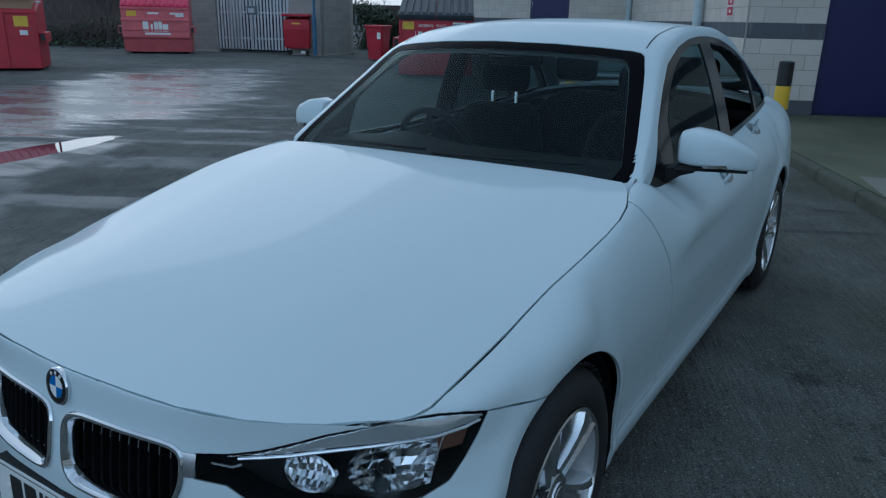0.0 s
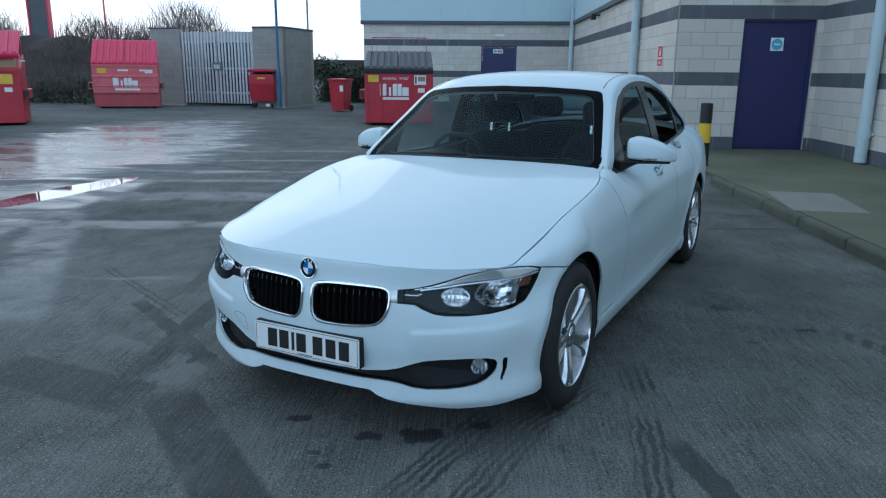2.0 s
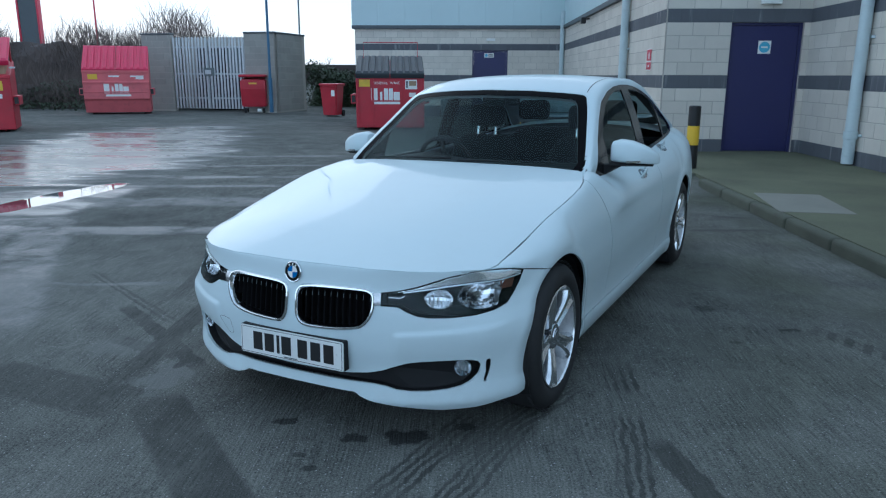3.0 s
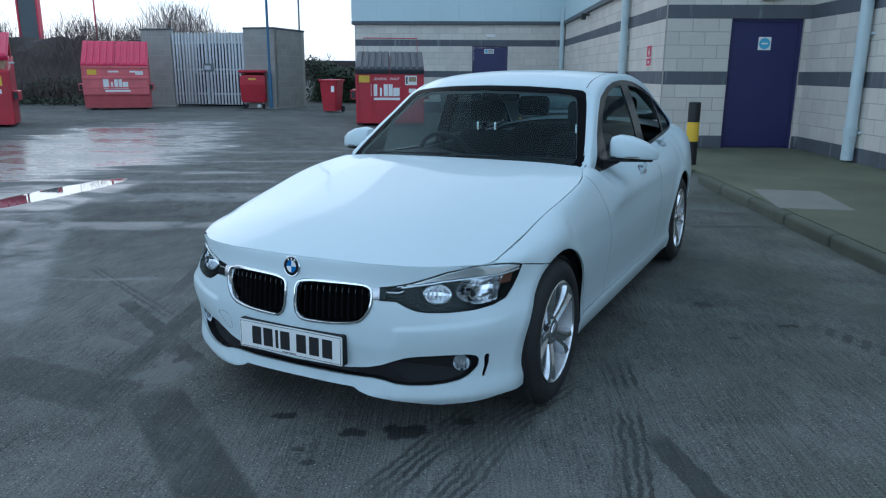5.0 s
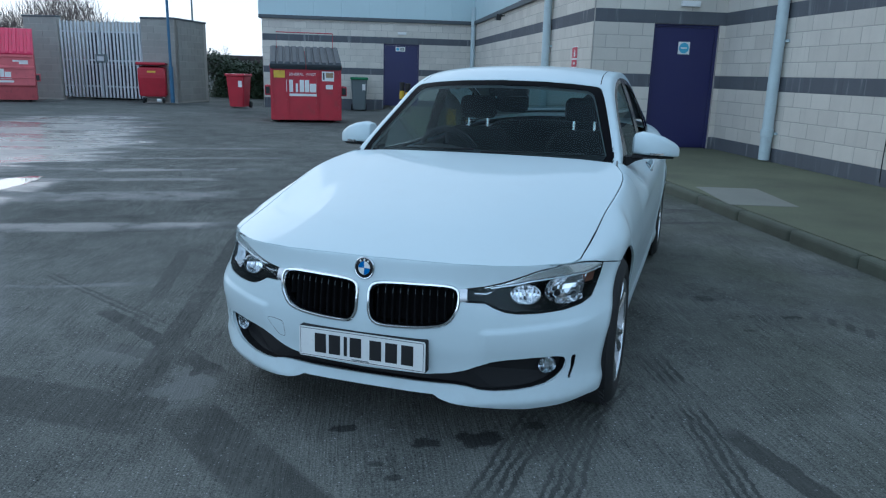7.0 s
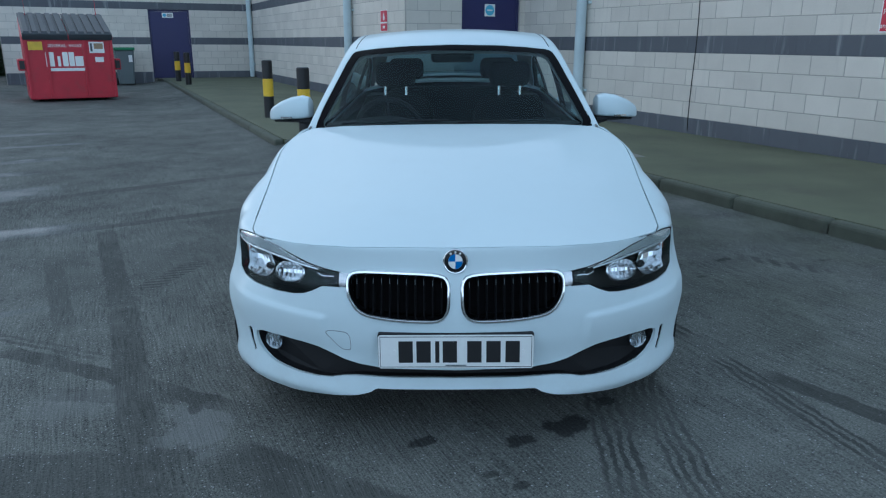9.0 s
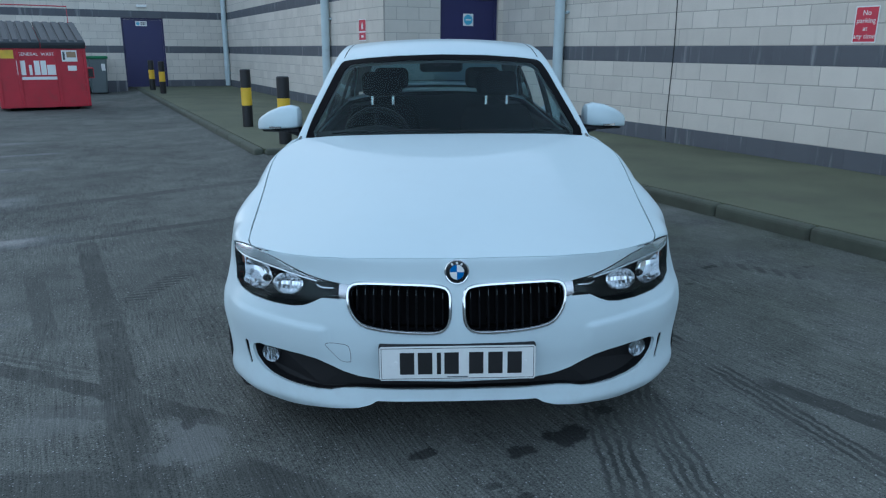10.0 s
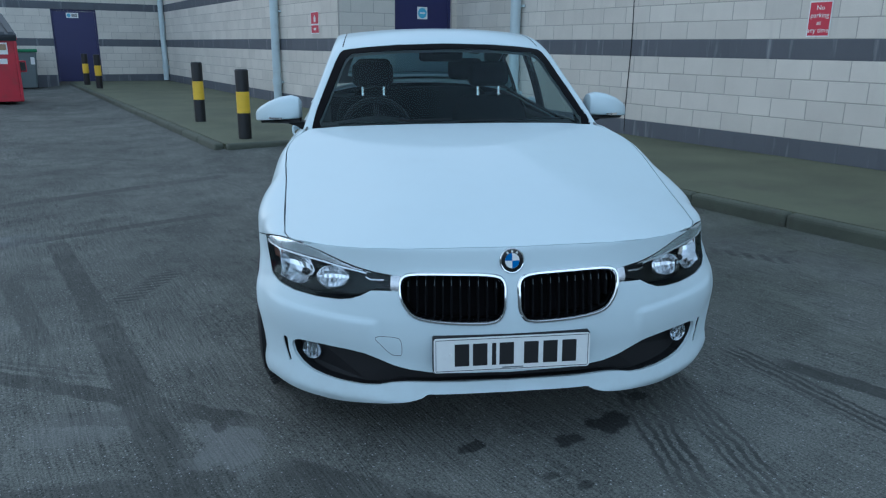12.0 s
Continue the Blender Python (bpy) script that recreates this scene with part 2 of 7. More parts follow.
    for s, w in ((seam(n.sub(y, 3.50), 0.26, -6.5, -1.4, x), 0.70), (seam(n.sub(y, 5.20), 0.42, -7.0, -1.7, x), 0.60), (seam(slant, 0.34, 0.3, 4.6, y), 0.62), (seam(n.sub(y, 6.50), 0.16, -4.5, -1.9, x), 0.55),
                 (seam(n.sub(y, 1.57), 0.06, -3.4, -1.6, x), 0.5), (seam(n.sub(y, 7.5), 0.18, -7.0, -1.6, x), 0.6), (seam(n.sub(y, 8.9), 0.14, -6.0, -1.4, x), 0.55), (seam(n.sub(y, 10.4), 0.16, -7.0, -1.8, x), 0.5)):
        joints = n.high(joints, n.mul(n.mul(s, w), n.step(mid, 0.30, 0.52, 0.35, 1.0)))
    damp = n.high(damp, joints)
    px, py = n.add(x, 4.97), n.sub(y, 5.5)
    u, v = n.add(n.mul(px, 0.20), n.mul(py, 0.98)), n.sub(n.mul(py, 0.20), n.mul(px, 0.98))
    pd = n.add(n.math("POWER", n.mul(u, 1 / 1.40), 2.0), n.math("POWER", n.mul(v, 1 / 0.30), 2.0))
    pool = n.step(n.add(n.sub(1.0, pd), n.mul(n.sub(rag, 0.5), 1.3)), -0.05, 0.12)
    wet = n.high(damp, pool)
    col = n.mix(n.mul(wet, 0.5), col, rgb(0.030, 0.032, 0.036))
    rough = n.add(0.92, n.mul(n.sub(mid, 0.5), 0.15))
    film = n.step(n.add(rag, n.mul(n.sub(mid, 0.5), 0.25)), 0.34, 0.66, 0.40, 0.17)
    rough = n.add(n.mul(rough, n.sub(1.0, wet)), n.mul(wet, film))
    rough = n.add(n.mul(rough, n.sub(1.0, pool)), n.mul(pool, 0.02))
    # sky colour put into the specular tint: blue overall, warm in the puddle
    n.set(Specular_Tint=n.mix(pool, rgb(0.42, 0.70, 1.0), rgb(1.0, 0.90, 0.80)), Base_Color=col, Roughness=rough, Specular_IOR_Level=n.add(n.add(0.15, n.mul(wet, 0.42)), n.mul(pool, 0.05)))
    h = n.add(n.add(n.mul(broom, 1.1), n.mul(groove, 0.2)), n.add(n.mul(fine, 0.8), n.add(n.mul(mid, 0.5), n.mul(chip, 0.35))))
    n.bump(n.mul(h, n.math("SUBTRACT", 1.0, n.high(n.mul(damp, 0.95), pool))), 0.9, 0.006)
    return n.mat


def block_material(name, colour, streaks):
    n = Nodes(name)
    p = n.pos()
    a, b = n.noise(p, 2.0, 5.0), n.noise(p, 190.0, 2.0)
    tone = n.add(n.mul(n.sub(n.rnd(), 0.5), 0.13), n.add(n.mul(n.sub(a, 0.5), 0.25), n.mul(n.sub(b, 0.5), 0.22)))
    col = n.mix(1.0, rgb(*colour), n.grey(n.add(1.0, tone)), "MULTIPLY")
    run = n.noise(n.scaled(p, (7.0, 7.0, 0.5)), 1.0, 5.0, 0.6)
    col = n.mix(n.mul(n.step(run, 0.56, 0.74), streaks), col, rgb(0.55, 0.56, 0.56) if streaks > 0.3 else rgb(0.2, 0.2, 0.19))
    n.set(Base_Color=col, Roughness=0.9)
    n.bump(n.add(b, n.mul(a, 0.5)), 0.35, 0.004)
    return n.mat


M = {
    "ground": ground_material(),
    "light": block_material("pale_block", (0.60, 0.56, 0.495), 0.13),
    "dark": block_material("dark_block", (0.105, 0.11, 0.125), 0.35),
    "mortar": surface("mortar", (0.40, 0.375, 0.335), 0.95, bump=0.3),
    "pave": surface("pavement_concrete", (0.112, 0.120, 0.074), 0.92, var=0.6, size=0.9, fine=120, bump=0.4, dirt=0.35),
    "patch": surface("patch_concrete", (0.21, 0.21, 0.18), 0.9, var=0.2, size=3, fine=140, bump=0.3),
    "kerb": surface("kerb_concrete", (0.085, 0.092, 0.068), 0.92, var=0.5, size=2.5, fine=120, bump=0.5, dirt=0.5, rand=0.15),
    "clad": surface("cladding_sheet", (0.50, 0.61, 0.63), 0.42, var=0.06, size=0.8, fine=30),
    "trim": surface("dark_trim", (0.07, 0.08, 0.09), 0.5),
    "navy": surface("navy_paint", (0.022, 0.022, 0.095), 0.42, var=0.12, size=1.2, fine=40, dirt=0.06),
    "steel_grey": surface("galvanised_steel", (0.50, 0.52, 0.54), 0.5, 0.35, var=0.18, size=5),
    "pipe": surface("pipe_paint", (0.50, 0.58, 0.60), 0.4, var=0.12, size=2.5, fine=50, dirt=0.15),
    "red": surface("red_bin_paint", (0.40, 0.016, 0.034), 0.45, var=0.25, size=2.0, fine=40, dirt=0.28),
    "red_faded": surface("faded_red_paint", (0.58, 0.13, 0.145), 0.55, var=0.25, size=2.2, fine=40, dirt=0.3),
    "pink": surface("pink_red_plastic_lid", (0.56, 0.022, 0.085), 0.4, var=0.15, size=2.0),
    "black_lid": surface("black_plastic_lid", (0.038, 0.043, 0.050), 0.5, var=0.2, size=2.5),
    "black": surface("black_paint", (0.012, 0.012, 0.013), 0.4, var=0.2, size=4),
    "yellow": surface("yellow_paint", (0.72, 0.47, 0.02), 0.5, var=0.15, size=4, dirt=0.15),
    "yellow_label": surface("yellow_label", (0.66, 0.45, 0.03), 0.5, dirt=0.2),
    "white": surface("white_paint", (0.76, 0.76, 0.74), 0.5, var=0.08),
    "sign_red": surface("sign_red", (0.50, 0.018, 0.05), 0.35, var=0.08),
    "sign_blue": surface("sign_blue", (0.12, 0.42, 0.60), 0.35, var=0.08),
    "green": surface("green_plastic", (0.02, 0.16, 0.06), 0.45),
    "grey_plastic": surface("grey_plastic", (0.13, 0.155, 0.16), 0.5, var=0.15),
    "blue_paint": surface("blue_paint", (0.05, 0.13, 0.23), 0.5, var=0.2, size=3),
    "rubber": surface("rubber", (0.015, 0.015, 0.016), 0.75, var=0.25, size=8, fine=150, bump=0.2),
    "bark": surface("bark", (0.085, 0.065, 0.05), 0.95, var=0.3, size=6, bump=0.4),
    "twig": surface("twig", (0.115, 0.090, 0.078), 0.95, var=0.3, size=3),
    "leaf": surface("leaf", (0.035, 0.055, 0.025), 0.7, var=0.5, size=1.2, rand=0.5),
    "brush": surface("dead_brushwood", (0.055, 0.043, 0.040), 0.95, var=0.4, size=0.8, rand=0.5),
    "cardboard": surface("cardboard", (0.33, 0.24, 0.15), 0.9),
}


# ---- mesh helpers ----
def obj(name, bm, material, parent=None, label="", smooth=False):
    me = bpy.data.meshes.new(name)
    bmesh.ops.recalc_face_normals(bm, faces=bm.faces)
    bm.to_mesh(me)
    bm.free()
    for m in (material if isinstance(material, (list, tuple)) else [material]):
        me.materials.append(m)
    if smooth:
        me.shade_smooth()
        me.set_sharp_from_angle(angle=radians(38))
    ob = new(name, me)
    if parent is not None:
        ob.parent = parent
    if label:
        ob["label"] = label
    return ob


def part(name, bm, material, parent, label="", smooth=False):
    return obj(name, bm, material, parent, label, smooth)


def thing(name, m, label, category, group="", kind=""):
    ob = new(name)
    ob.matrix_world = m
    ob.empty_display_size = 0.1
    return tagged(ob, label, category, group, kind)


def box(bm, x0, x1, y0, y1, z0, z1, bevel=0.0, seg=1, m=None):
    vs = bmesh.ops.create_cube(bm, size=1.0)["verts"]
    for v in vs:
        v.co = Vector(((x0 + x1) / 2 + v.co.x * (x1 - x0), (y0 + y1) / 2 + v.co.y * (y1 - y0), (z0 + z1) / 2 + v.co.z * (z1 - z0)))
    if bevel:
        es = list({e for v in vs for e in v.link_edges})
        out = bmesh.ops.bevel(bm, geom=es, offset=bevel, segments=seg, profile=0.5, affect="EDGES")
        vs = list({v for f in out["faces"] for v in f.verts} | {v for v in vs if v.is_valid})
    if m is not None:
        for v in vs:
            v.co = m @ v.co
    return vs


def boxed(*args, **kw):
    bm = bmesh.new()
    box(bm, *args, **kw)
    return bm


def rod(bm, a, b, r0, r1=None, n=12, caps=True):
    a, b = Vector(a), Vector(b)
    out = bmesh.ops.create_cone(bm, cap_ends=caps, segments=n, radius1=r0, radius2=r0 if r1 is None else r1, depth=(b - a).length)
    m = Matrix.Translation((a + b) / 2) @ (b - a).to_track_quat("Z", "Y").to_matrix().to_4x4()
    for v in out["verts"]:
        v.co = m @ v.co
    return out["verts"]


def lathe(bm, profile, n=32, m=None, closed=False):
    """Turn a profile of (radius, height) about z."""
    rings = []
    for r, h in profile:
        rings.append([bm.verts.new((r * math.cos(2 * math.pi * i / n), r * math.sin(2 * math.pi * i / n), h)) for i in range(n)])
    pairs = list(zip(rings, rings[1:]))
    if closed:
        pairs.append((rings[-1], rings[0]))
    for a, b in pairs:
        for i in range(n):
            bm.faces.new((a[i], a[(i + 1) % n], b[(i + 1) % n], b[i]))
    if m is not None:
        for ring in rings:
            for v in ring:
                v.co = m @ v.co
    return rings


def prism(bm, outline, z0, z1, m=None):
    """A flat outline of (x, y), raised from z0 to z1."""
    a = [bm.verts.new((x, y, z0)) for x, y in outline]
    b = [bm.verts.new((x, y, z1)) for x, y in outline]
    bm.faces.new(a[::-1])
    bm.faces.new(b)
    for i in range(len(a)):
        bm.faces.new((a[i], a[(i + 1) % len(a)], b[(i + 1) % len(a)], b[i]))
    if m is not None:
        for v in a + b:
            v.co = m @ v.co


def sweep(points, r, n=8):
    """One unbroken round bar along a line of points."""
    bm = bmesh.new()
    pts = [Vector(p) for p in points]
    rings = []
    for i, p in enumerate(pts):
        d = (pts[min(i + 1, len(pts) - 1)] - pts[max(i - 1, 0)]).normalized()
        a = d.orthogonal() if abs(d.z) > 0.9 else d.cross(Vector((0, 0, 1)))
        a.normalize()
        b = d.cross(a)
        rings.append([bm.verts.new(p + a * (r * math.cos(2 * math.pi * k / n)) + b * (r * math.sin(2 * math.pi * k / n))) for k in range(n)])
    for p, q in zip(rings, rings[1:]):
        for k in range(n):
            bm.faces.new((p[k], p[(k + 1) % n], q[(k + 1) % n], q[k]))
    bm.faces.new(rings[0][::-1])
    bm.faces.new(rings[-1])
    return bm


def tube(name, points, r, material, parent=None, n=10, label=""):
    return obj(name, sweep(points, r, n), material, parent, label, smooth=True)


def lettering(name, text, size, material, parent, m, align="CENTER"):
    cu = bpy.data.curves.new(name, "FONT")
    cu.body, cu.size, cu.extrude, cu.align_x, cu.align_y = text, size, 0.0008, align, "CENTER"
    tmp = bpy.data.objects.new(name, cu)
    scene.collection.objects.link(tmp)
    me = bpy.data.meshes.new_from_object(tmp.evaluated_get(bpy.context.evaluated_depsgraph_get()))
    bpy.data.objects.remove(tmp)
    bpy.data.curves.remove(cu)
    me.materials.clear()
    me.materials.append(material)
    ob = new(name, me)
    ob.parent = parent
    ob.matrix_local = m
    return ob


# ---- the yard: ground, pavement, kerb ----
def smooth01(t):
    t = min(1.0, max(0.0, t))
    return t * t * (3 - 2 * t)


def ground_z(x, y):
    """The yard falls away from the building, and rises a little towards the gated enclosure."""
    ramp = 0.10 * smooth01(x / 0.6) * smooth01(y - 6.0)          # up to the dropped kerb by the bins
    return ramp + 0.015 * min(3.4, max(-4.0, x)) + 0.13 * smooth01((y - 9) / 12) * smooth01((-x - 0.5) / 6)


def build_ground():
    near = [-30 + 1.0 * i for i in range(61)]
    xs = [-900, -400, -150, -70] + near + [70, 150, 400, 900]
    ys = [-900, -400, -150, -60] + [-30 + 1.0 * i for i in range(81)] + [80, 150, 400, 900]
    bm = bmesh.new()
    grid = [[bm.verts.new((x, y, ground_z(x, y))) for x in xs] for y in ys]
    for j in range(len(ys) - 1):
        for i in range(len(xs) - 1):
            bm.faces.new((grid[j][i], grid[j][i + 1], grid[j + 1][i + 1], grid[j + 1][i]))
    return tagged(obj("ground", bm, M["ground"], smooth=True), "worn grey concrete yard with damp sheets and puddles", "ground", kind="structure")


W1X, DWY, W2X, FWY, FWX = 6.249, 9.882, 3.757, 24.35, -4.0
BIG = Matrix.Scale(1.11, 4)   # the larger of the standard container and bollard sizes
PAVE = 0.155
KX, KY, KX2 = 3.51, 6.84, 0.76
build_ground()


def build_pavement():
    top = thing("pavement", Matrix(), "moss-stained concrete pavement along the building", "pavement", kind="structure")
    bm = bmesh.new()
    box(bm, KX, W1X + 0.1, -14, KY, -0.1, PAVE)
    box(bm, KX2, W1X + 0.1, KY, FWY + 0.1, -0.1, PAVE)
    part("slab", bm, M["pave"], top)
    bm = bmesh.new()
    m = Matrix.Translation((3.92, 4.37, PAVE - 0.05)) @ Matrix.Rotation(radians(-9), 4, "Z")
    box(bm, -0.36, 0.36, -0.62, 0.60, 0, 0.056, 0.004, m=m)
    part("repair_patch", bm, M["patch"], top, "paler square concrete repair patch")
    bm = bmesh.new()
    box(bm, 0, 0.125, 0.002, 0.913, -0.12, PAVE + 0.004, 0.035, 3)
    me = obj("kerb_stone", bm, M["kerb"], top).data
    first = True
    y = -13.9
    places = []
    while y < KY - 0.9:
        places.append(pose(KX - 0.125, y, 0))
        y += 0.915
    x = KX2
    while x < KX - 0.3:
        places.append(pose(x + 0.915, KY - 0.125, 0, rz=90))
        x += 0.915
    y = KY
    while y < FWY - 1:
        places.append(pose(KX2 - 0.125, y, 0))
        y += 0.915
    for m in places:
        if first:
            ob, first = bpy.data.objects["kerb_stone"], False
        else:
            ob = new("kerb_stone", me)
            ob.parent = top
        ob.matrix_local = m
    return top


build_pavement()

# ---- the building: block walls in 225 mm courses with dark bands ----
COURSE, BLOCK, JOINT = 0.225, 0.45, 0.01
Z0, COURSES = -0.075, 15
DARK_ROWS = (0, 1, 6, 11)
WALL_TOP = Z0 + COURSE * COURSES


def block_bm(length, height=COURSE - JOINT, depth=0.02):
    """A facing block, its long axis on x, its face on -y."""
    bm = bmesh.new()
    e = 0.004
    ring = lambda i, y: [bm.verts.new((a, y, b)) for a, b in ((i, i), (length - i, i), (length - i, height - i), (i, height - i))]
    back, mid, face = ring(0, 0.0), ring(0, -depth + e), ring(e, -depth)
    for p, q in ((back, mid), (mid, face)):
        for i in range(4):
            bm.faces.new((p[i], p[(i + 1) % 4], q[(i + 1) % 4], q[i]))
    bm.faces.new(face)
    return bm


def course_cells(length, row, holes):
    """Where the blocks of a course lie, in running bond, kept out of openings (a0, a1, z0, z1)."""
    z = Z0 + row * COURSE
    a = -BLOCK / 2 if row % 2 else 0.0
    out = []
    while a < length:
        spans = [(max(a, 0.0), min(a + BLOCK, length))]
        for h0, h1, hz0, hz1 in holes:
            if z + COURSE > hz0 + 0.02 and z < hz1 - 0.02:
                nxt = []
                for s0, s1 in spans:
                    if s1 <= h0 or s0 >= h1:
                        nxt.append((s0, s1))
                    else:
                        if s0 < h0: nxt.append((s0, h0))
                        if s1 > h1: nxt.append((h1, s1))
                spans = nxt
        out += [(s0 + JOINT / 2, s1 - JOINT / 2, z + JOINT / 2) for s0, s1 in spans if s1 - s0 > 0.03]
        a += BLOCK
    return out


PIECES = []  # walls whose blocks are laid at the end of the file


def block_wall(name, label, m, length, holes=(), singly=None):
    """A wall whose face lies on local y = 0, running along local x; openings go through its thickness."""
    top = thing(name, m, label, "wall", kind="structure")
    xs = sorted({0.0, length, *[v for h in holes for v in h[:2]]})
    bm = bmesh.new()
    for a, b in zip(xs, xs[1:]):
        hole = next((h for h in holes if h[0] <= a and b <= h[1]), None)
        if hole:
            box(bm, a, b, -0.0165, 0.25, hole[3], WALL_TOP + 0.2)
        else:
            box(bm, a, b, -0.0165, 0.25, -0.1, WALL_TOP + 0.2)
    part("mortar_backing", bm, M["mortar"], top)
    # painted joints of the dark courses
    for row in DARK_ROWS:
        z = Z0 + row * COURSE
        bm = bmesh.new()
        for a, b in zip(xs, xs[1:]):
            hole = next((h for h in holes if h[0] <= a and b <= h[1]), None)
            if not hole or z > hole[3] - 0.02:
                box(bm, a + 0.002, b - 0.002, -0.0185, -0.017, z, z + COURSE)
        part("band_joint", bm, M["dark"], top)
    PIECES.append((top, length, holes, singly))
    return top


NDOOR = (4.876, 6.118, 2.40)   # x0, x1, head height
FDOOR = (0.36, 1.67, 2.40)
block_wall("wall_east", "pale grey block wall with dark bands and a dark base", pose(W1X, DWY, 0, rz=-90), 24.0, singly=(0.0, 11.0))
block_wall("wall_door", "pale grey block wall with dark bands round a navy door", pose(W2X, DWY, 0), W1X - W2X, [(NDOOR[0] - W2X, NDOOR[1] - W2X, -1, NDOOR[2])])
block_wall("wall_recess", "pale grey block wall with dark bands and white drips", pose(W2X, FWY, 0, rz=-90), FWY - DWY)
block_wall("wall_far", "pale grey block wall with dark bands round a navy door", pose(FWX, FWY, 0), W2X - FWX, [(FDOOR[0] - FWX, FDOOR[1] - FWX, -1, FDOOR[2])])
block_wall("wall_side", "pale grey block wall with dark bands", pose(FWX, FWY + 14, 0, rz=-90), 14.0)


def cladding(name, m, length, z0, height):
    """Profiled sheet over the block wall, with a dark drip trim."""
    top = thing(name, m, "pale blue-grey profiled metal cladding over the block wall", "cladding", kind="structure")
    bm = bmesh.new()
    pts, a = [], 0.0
    while a < length:
        for da, dy in ((0, 0.0), (0.94, 0.0), (0.955, -0.005), (0.985, -0.005)):
            if a + da < length:
                pts.append((a + da, -0.06 + dy))
        a += 1.0
    pts.append((length, -0.06))
    lo = [bm.verts.new((x, y, z0)) for x, y in pts]
    hi = [bm.verts.new((x, y, z0 + height)) for x, y in pts]
    for i in range(len(pts) - 1):
        bm.faces.new((lo[i], lo[i + 1], hi[i + 1], hi[i]))
    part("sheet", bm, M["clad"], top)
    part("drip_trim", boxed(0, length, -0.11, 0.02, z0 - 0.11, z0 + 0.012, 0.006), M["trim"], top, "dark drip trim")
    part("core", boxed(0, length, -0.045, 0.3, z0 + 0.02, z0 + height), M["clad"], top)


# unseen top edge set low, to keep the roofline out of the bonnet's reflection
cladding("cladding_east", pose(W1X, DWY, 0, rz=-90), 24.0, WALL_TOP - 0.03, 2.0)
cladding("cladding_door", pose(W2X, DWY, 0), W1X - W2X, WALL_TOP - 0.03, 2.0)
cladding("cladding_recess", pose(W2X, FWY, 0, rz=-90), FWY - DWY, WALL_TOP - 0.03, 2.0)
cladding("cladding_far", pose(FWX - 0.12, FWY, 0), W2X - FWX + 0.12, WALL_TOP - 0.03, 2.0)
cladding("cladding_side", pose(FWX, FWY + 14, 0, rz=-90), 14.0, WALL_TOP - 0.03, 2.0)
tagged(obj("roof", boxed(W2X, W1X + 12, DWY, FWY + 14, 5.1, 5.25), M["clad"]), "flat metal roof of the retail building", "roof", kind="structure")
tagged(obj("roof", boxed(FWX, W2X, FWY, FWY + 14, 5.1, 5.25), M["clad"]), "flat metal roof of the retail building", "roof", kind="structure")
tagged(obj("roof", boxed(W1X, W1X + 12, DWY - 24, DWY, 5.1, 5.25), M["clad"]), "flat metal roof of the retail building", "roof", kind="structure")


def steel_door(name, x0, x1, head, y, sign):
    w = x1 - x0
    top = thing(name, pose(x0, y, PAVE), "closed navy blue painted steel door in the block wall", "door", kind="structure")
    h = head - PAVE
    bm = bmesh.new()
    box(bm, 0, 0.05, 0.03, 0.14, 0, h, 0.004)
    box(bm, w - 0.05, w, 0.03, 0.14, 0, h, 0.004)
    box(bm, 0.05, w - 0.05, 0.03, 0.14, h - 0.05, h, 0.004)
    part("door_frame", bm, M["navy"], top)
    bm = bmesh.new()
    box(bm, 0.054, w - 0.054, 0.05, 0.10, 0.012, h - 0.054, 0.003)
    leaf = part("door_leaf", bm, M["navy"], top)
    part("kick_plate", boxed(0.08, w - 0.08, 0.046, 0.052, 0.03, 0.22, 0.001), M["navy"], leaf)
    bm = bmesh.new()
    for z in (0.25, h / 2, h - 0.3):
        rod(bm, (0.052, 0.045, z - 0.05), (0.052, 0.045, z + 0.05), 0.01, n=8)
    part("hinge", bm, M["navy"], leaf)
    return top


steel_door("door_1", *NDOOR, DWY, True)
steel_door("door_2", *FDOOR, FWY, True)


# ---- signs on the building ----
def disc(n, r, cx=0.0, cy=0.0):
    return [(cx + r * math.cos(2 * math.pi * i / n), cy + r * math.sin(2 * math.pi * i / n)) for i in range(n)]


def flat(name, outline, z, material, parent, label=""):
    bm = bmesh.new()
    prism(bm, outline, z - 0.001, z)
    return part(name, bm, material, parent, label)


def rect(x0, x1, y0, y1):
    return [(x0, y0), (x1, y0), (x1, y1), (x0, y1)]


UP = pose(0, 0, 0, rx=90)  # a sheet drawn in x, y stands up and faces -y

safety = thing("safety_sign", pose(5.494, DWY + 0.046, 1.985) @ UP @ BIG, "square white safety sign with a blue disc on a navy door", "sign")
flat("plate", rect(-0.10, 0.10, -0.10, 0.10), 0.004, M["white"], safety)
flat("disc", disc(28, 0.085, 0, 0.0), 0.0055, M["sign_blue"], safety, "blue mandatory disc")
flat("text_bar", rect(-0.05, 0.05, -0.012, 0.012), 0.007, M["white"], safety, "unreadable white line")

notice = thing("door_notice", pose(0.98, FWY + 0.046, 2.22) @ UP @ BIG, "small white notice with blue print on a navy door", "sign")
flat("plate", rect(-0.16, 0.16, -0.07, 0.07), 0.004, M["white"], notice)
flat("pictogram", disc(16, 0.05, -0.09, 0), 0.0055, M["sign_blue"], notice)
for dy in (-0.03, 0.0, 0.03):
    flat("text_bar", rect(-0.02, 0.13, dy - 0.009, dy + 0.009), 0.0055, M["trim"], notice)

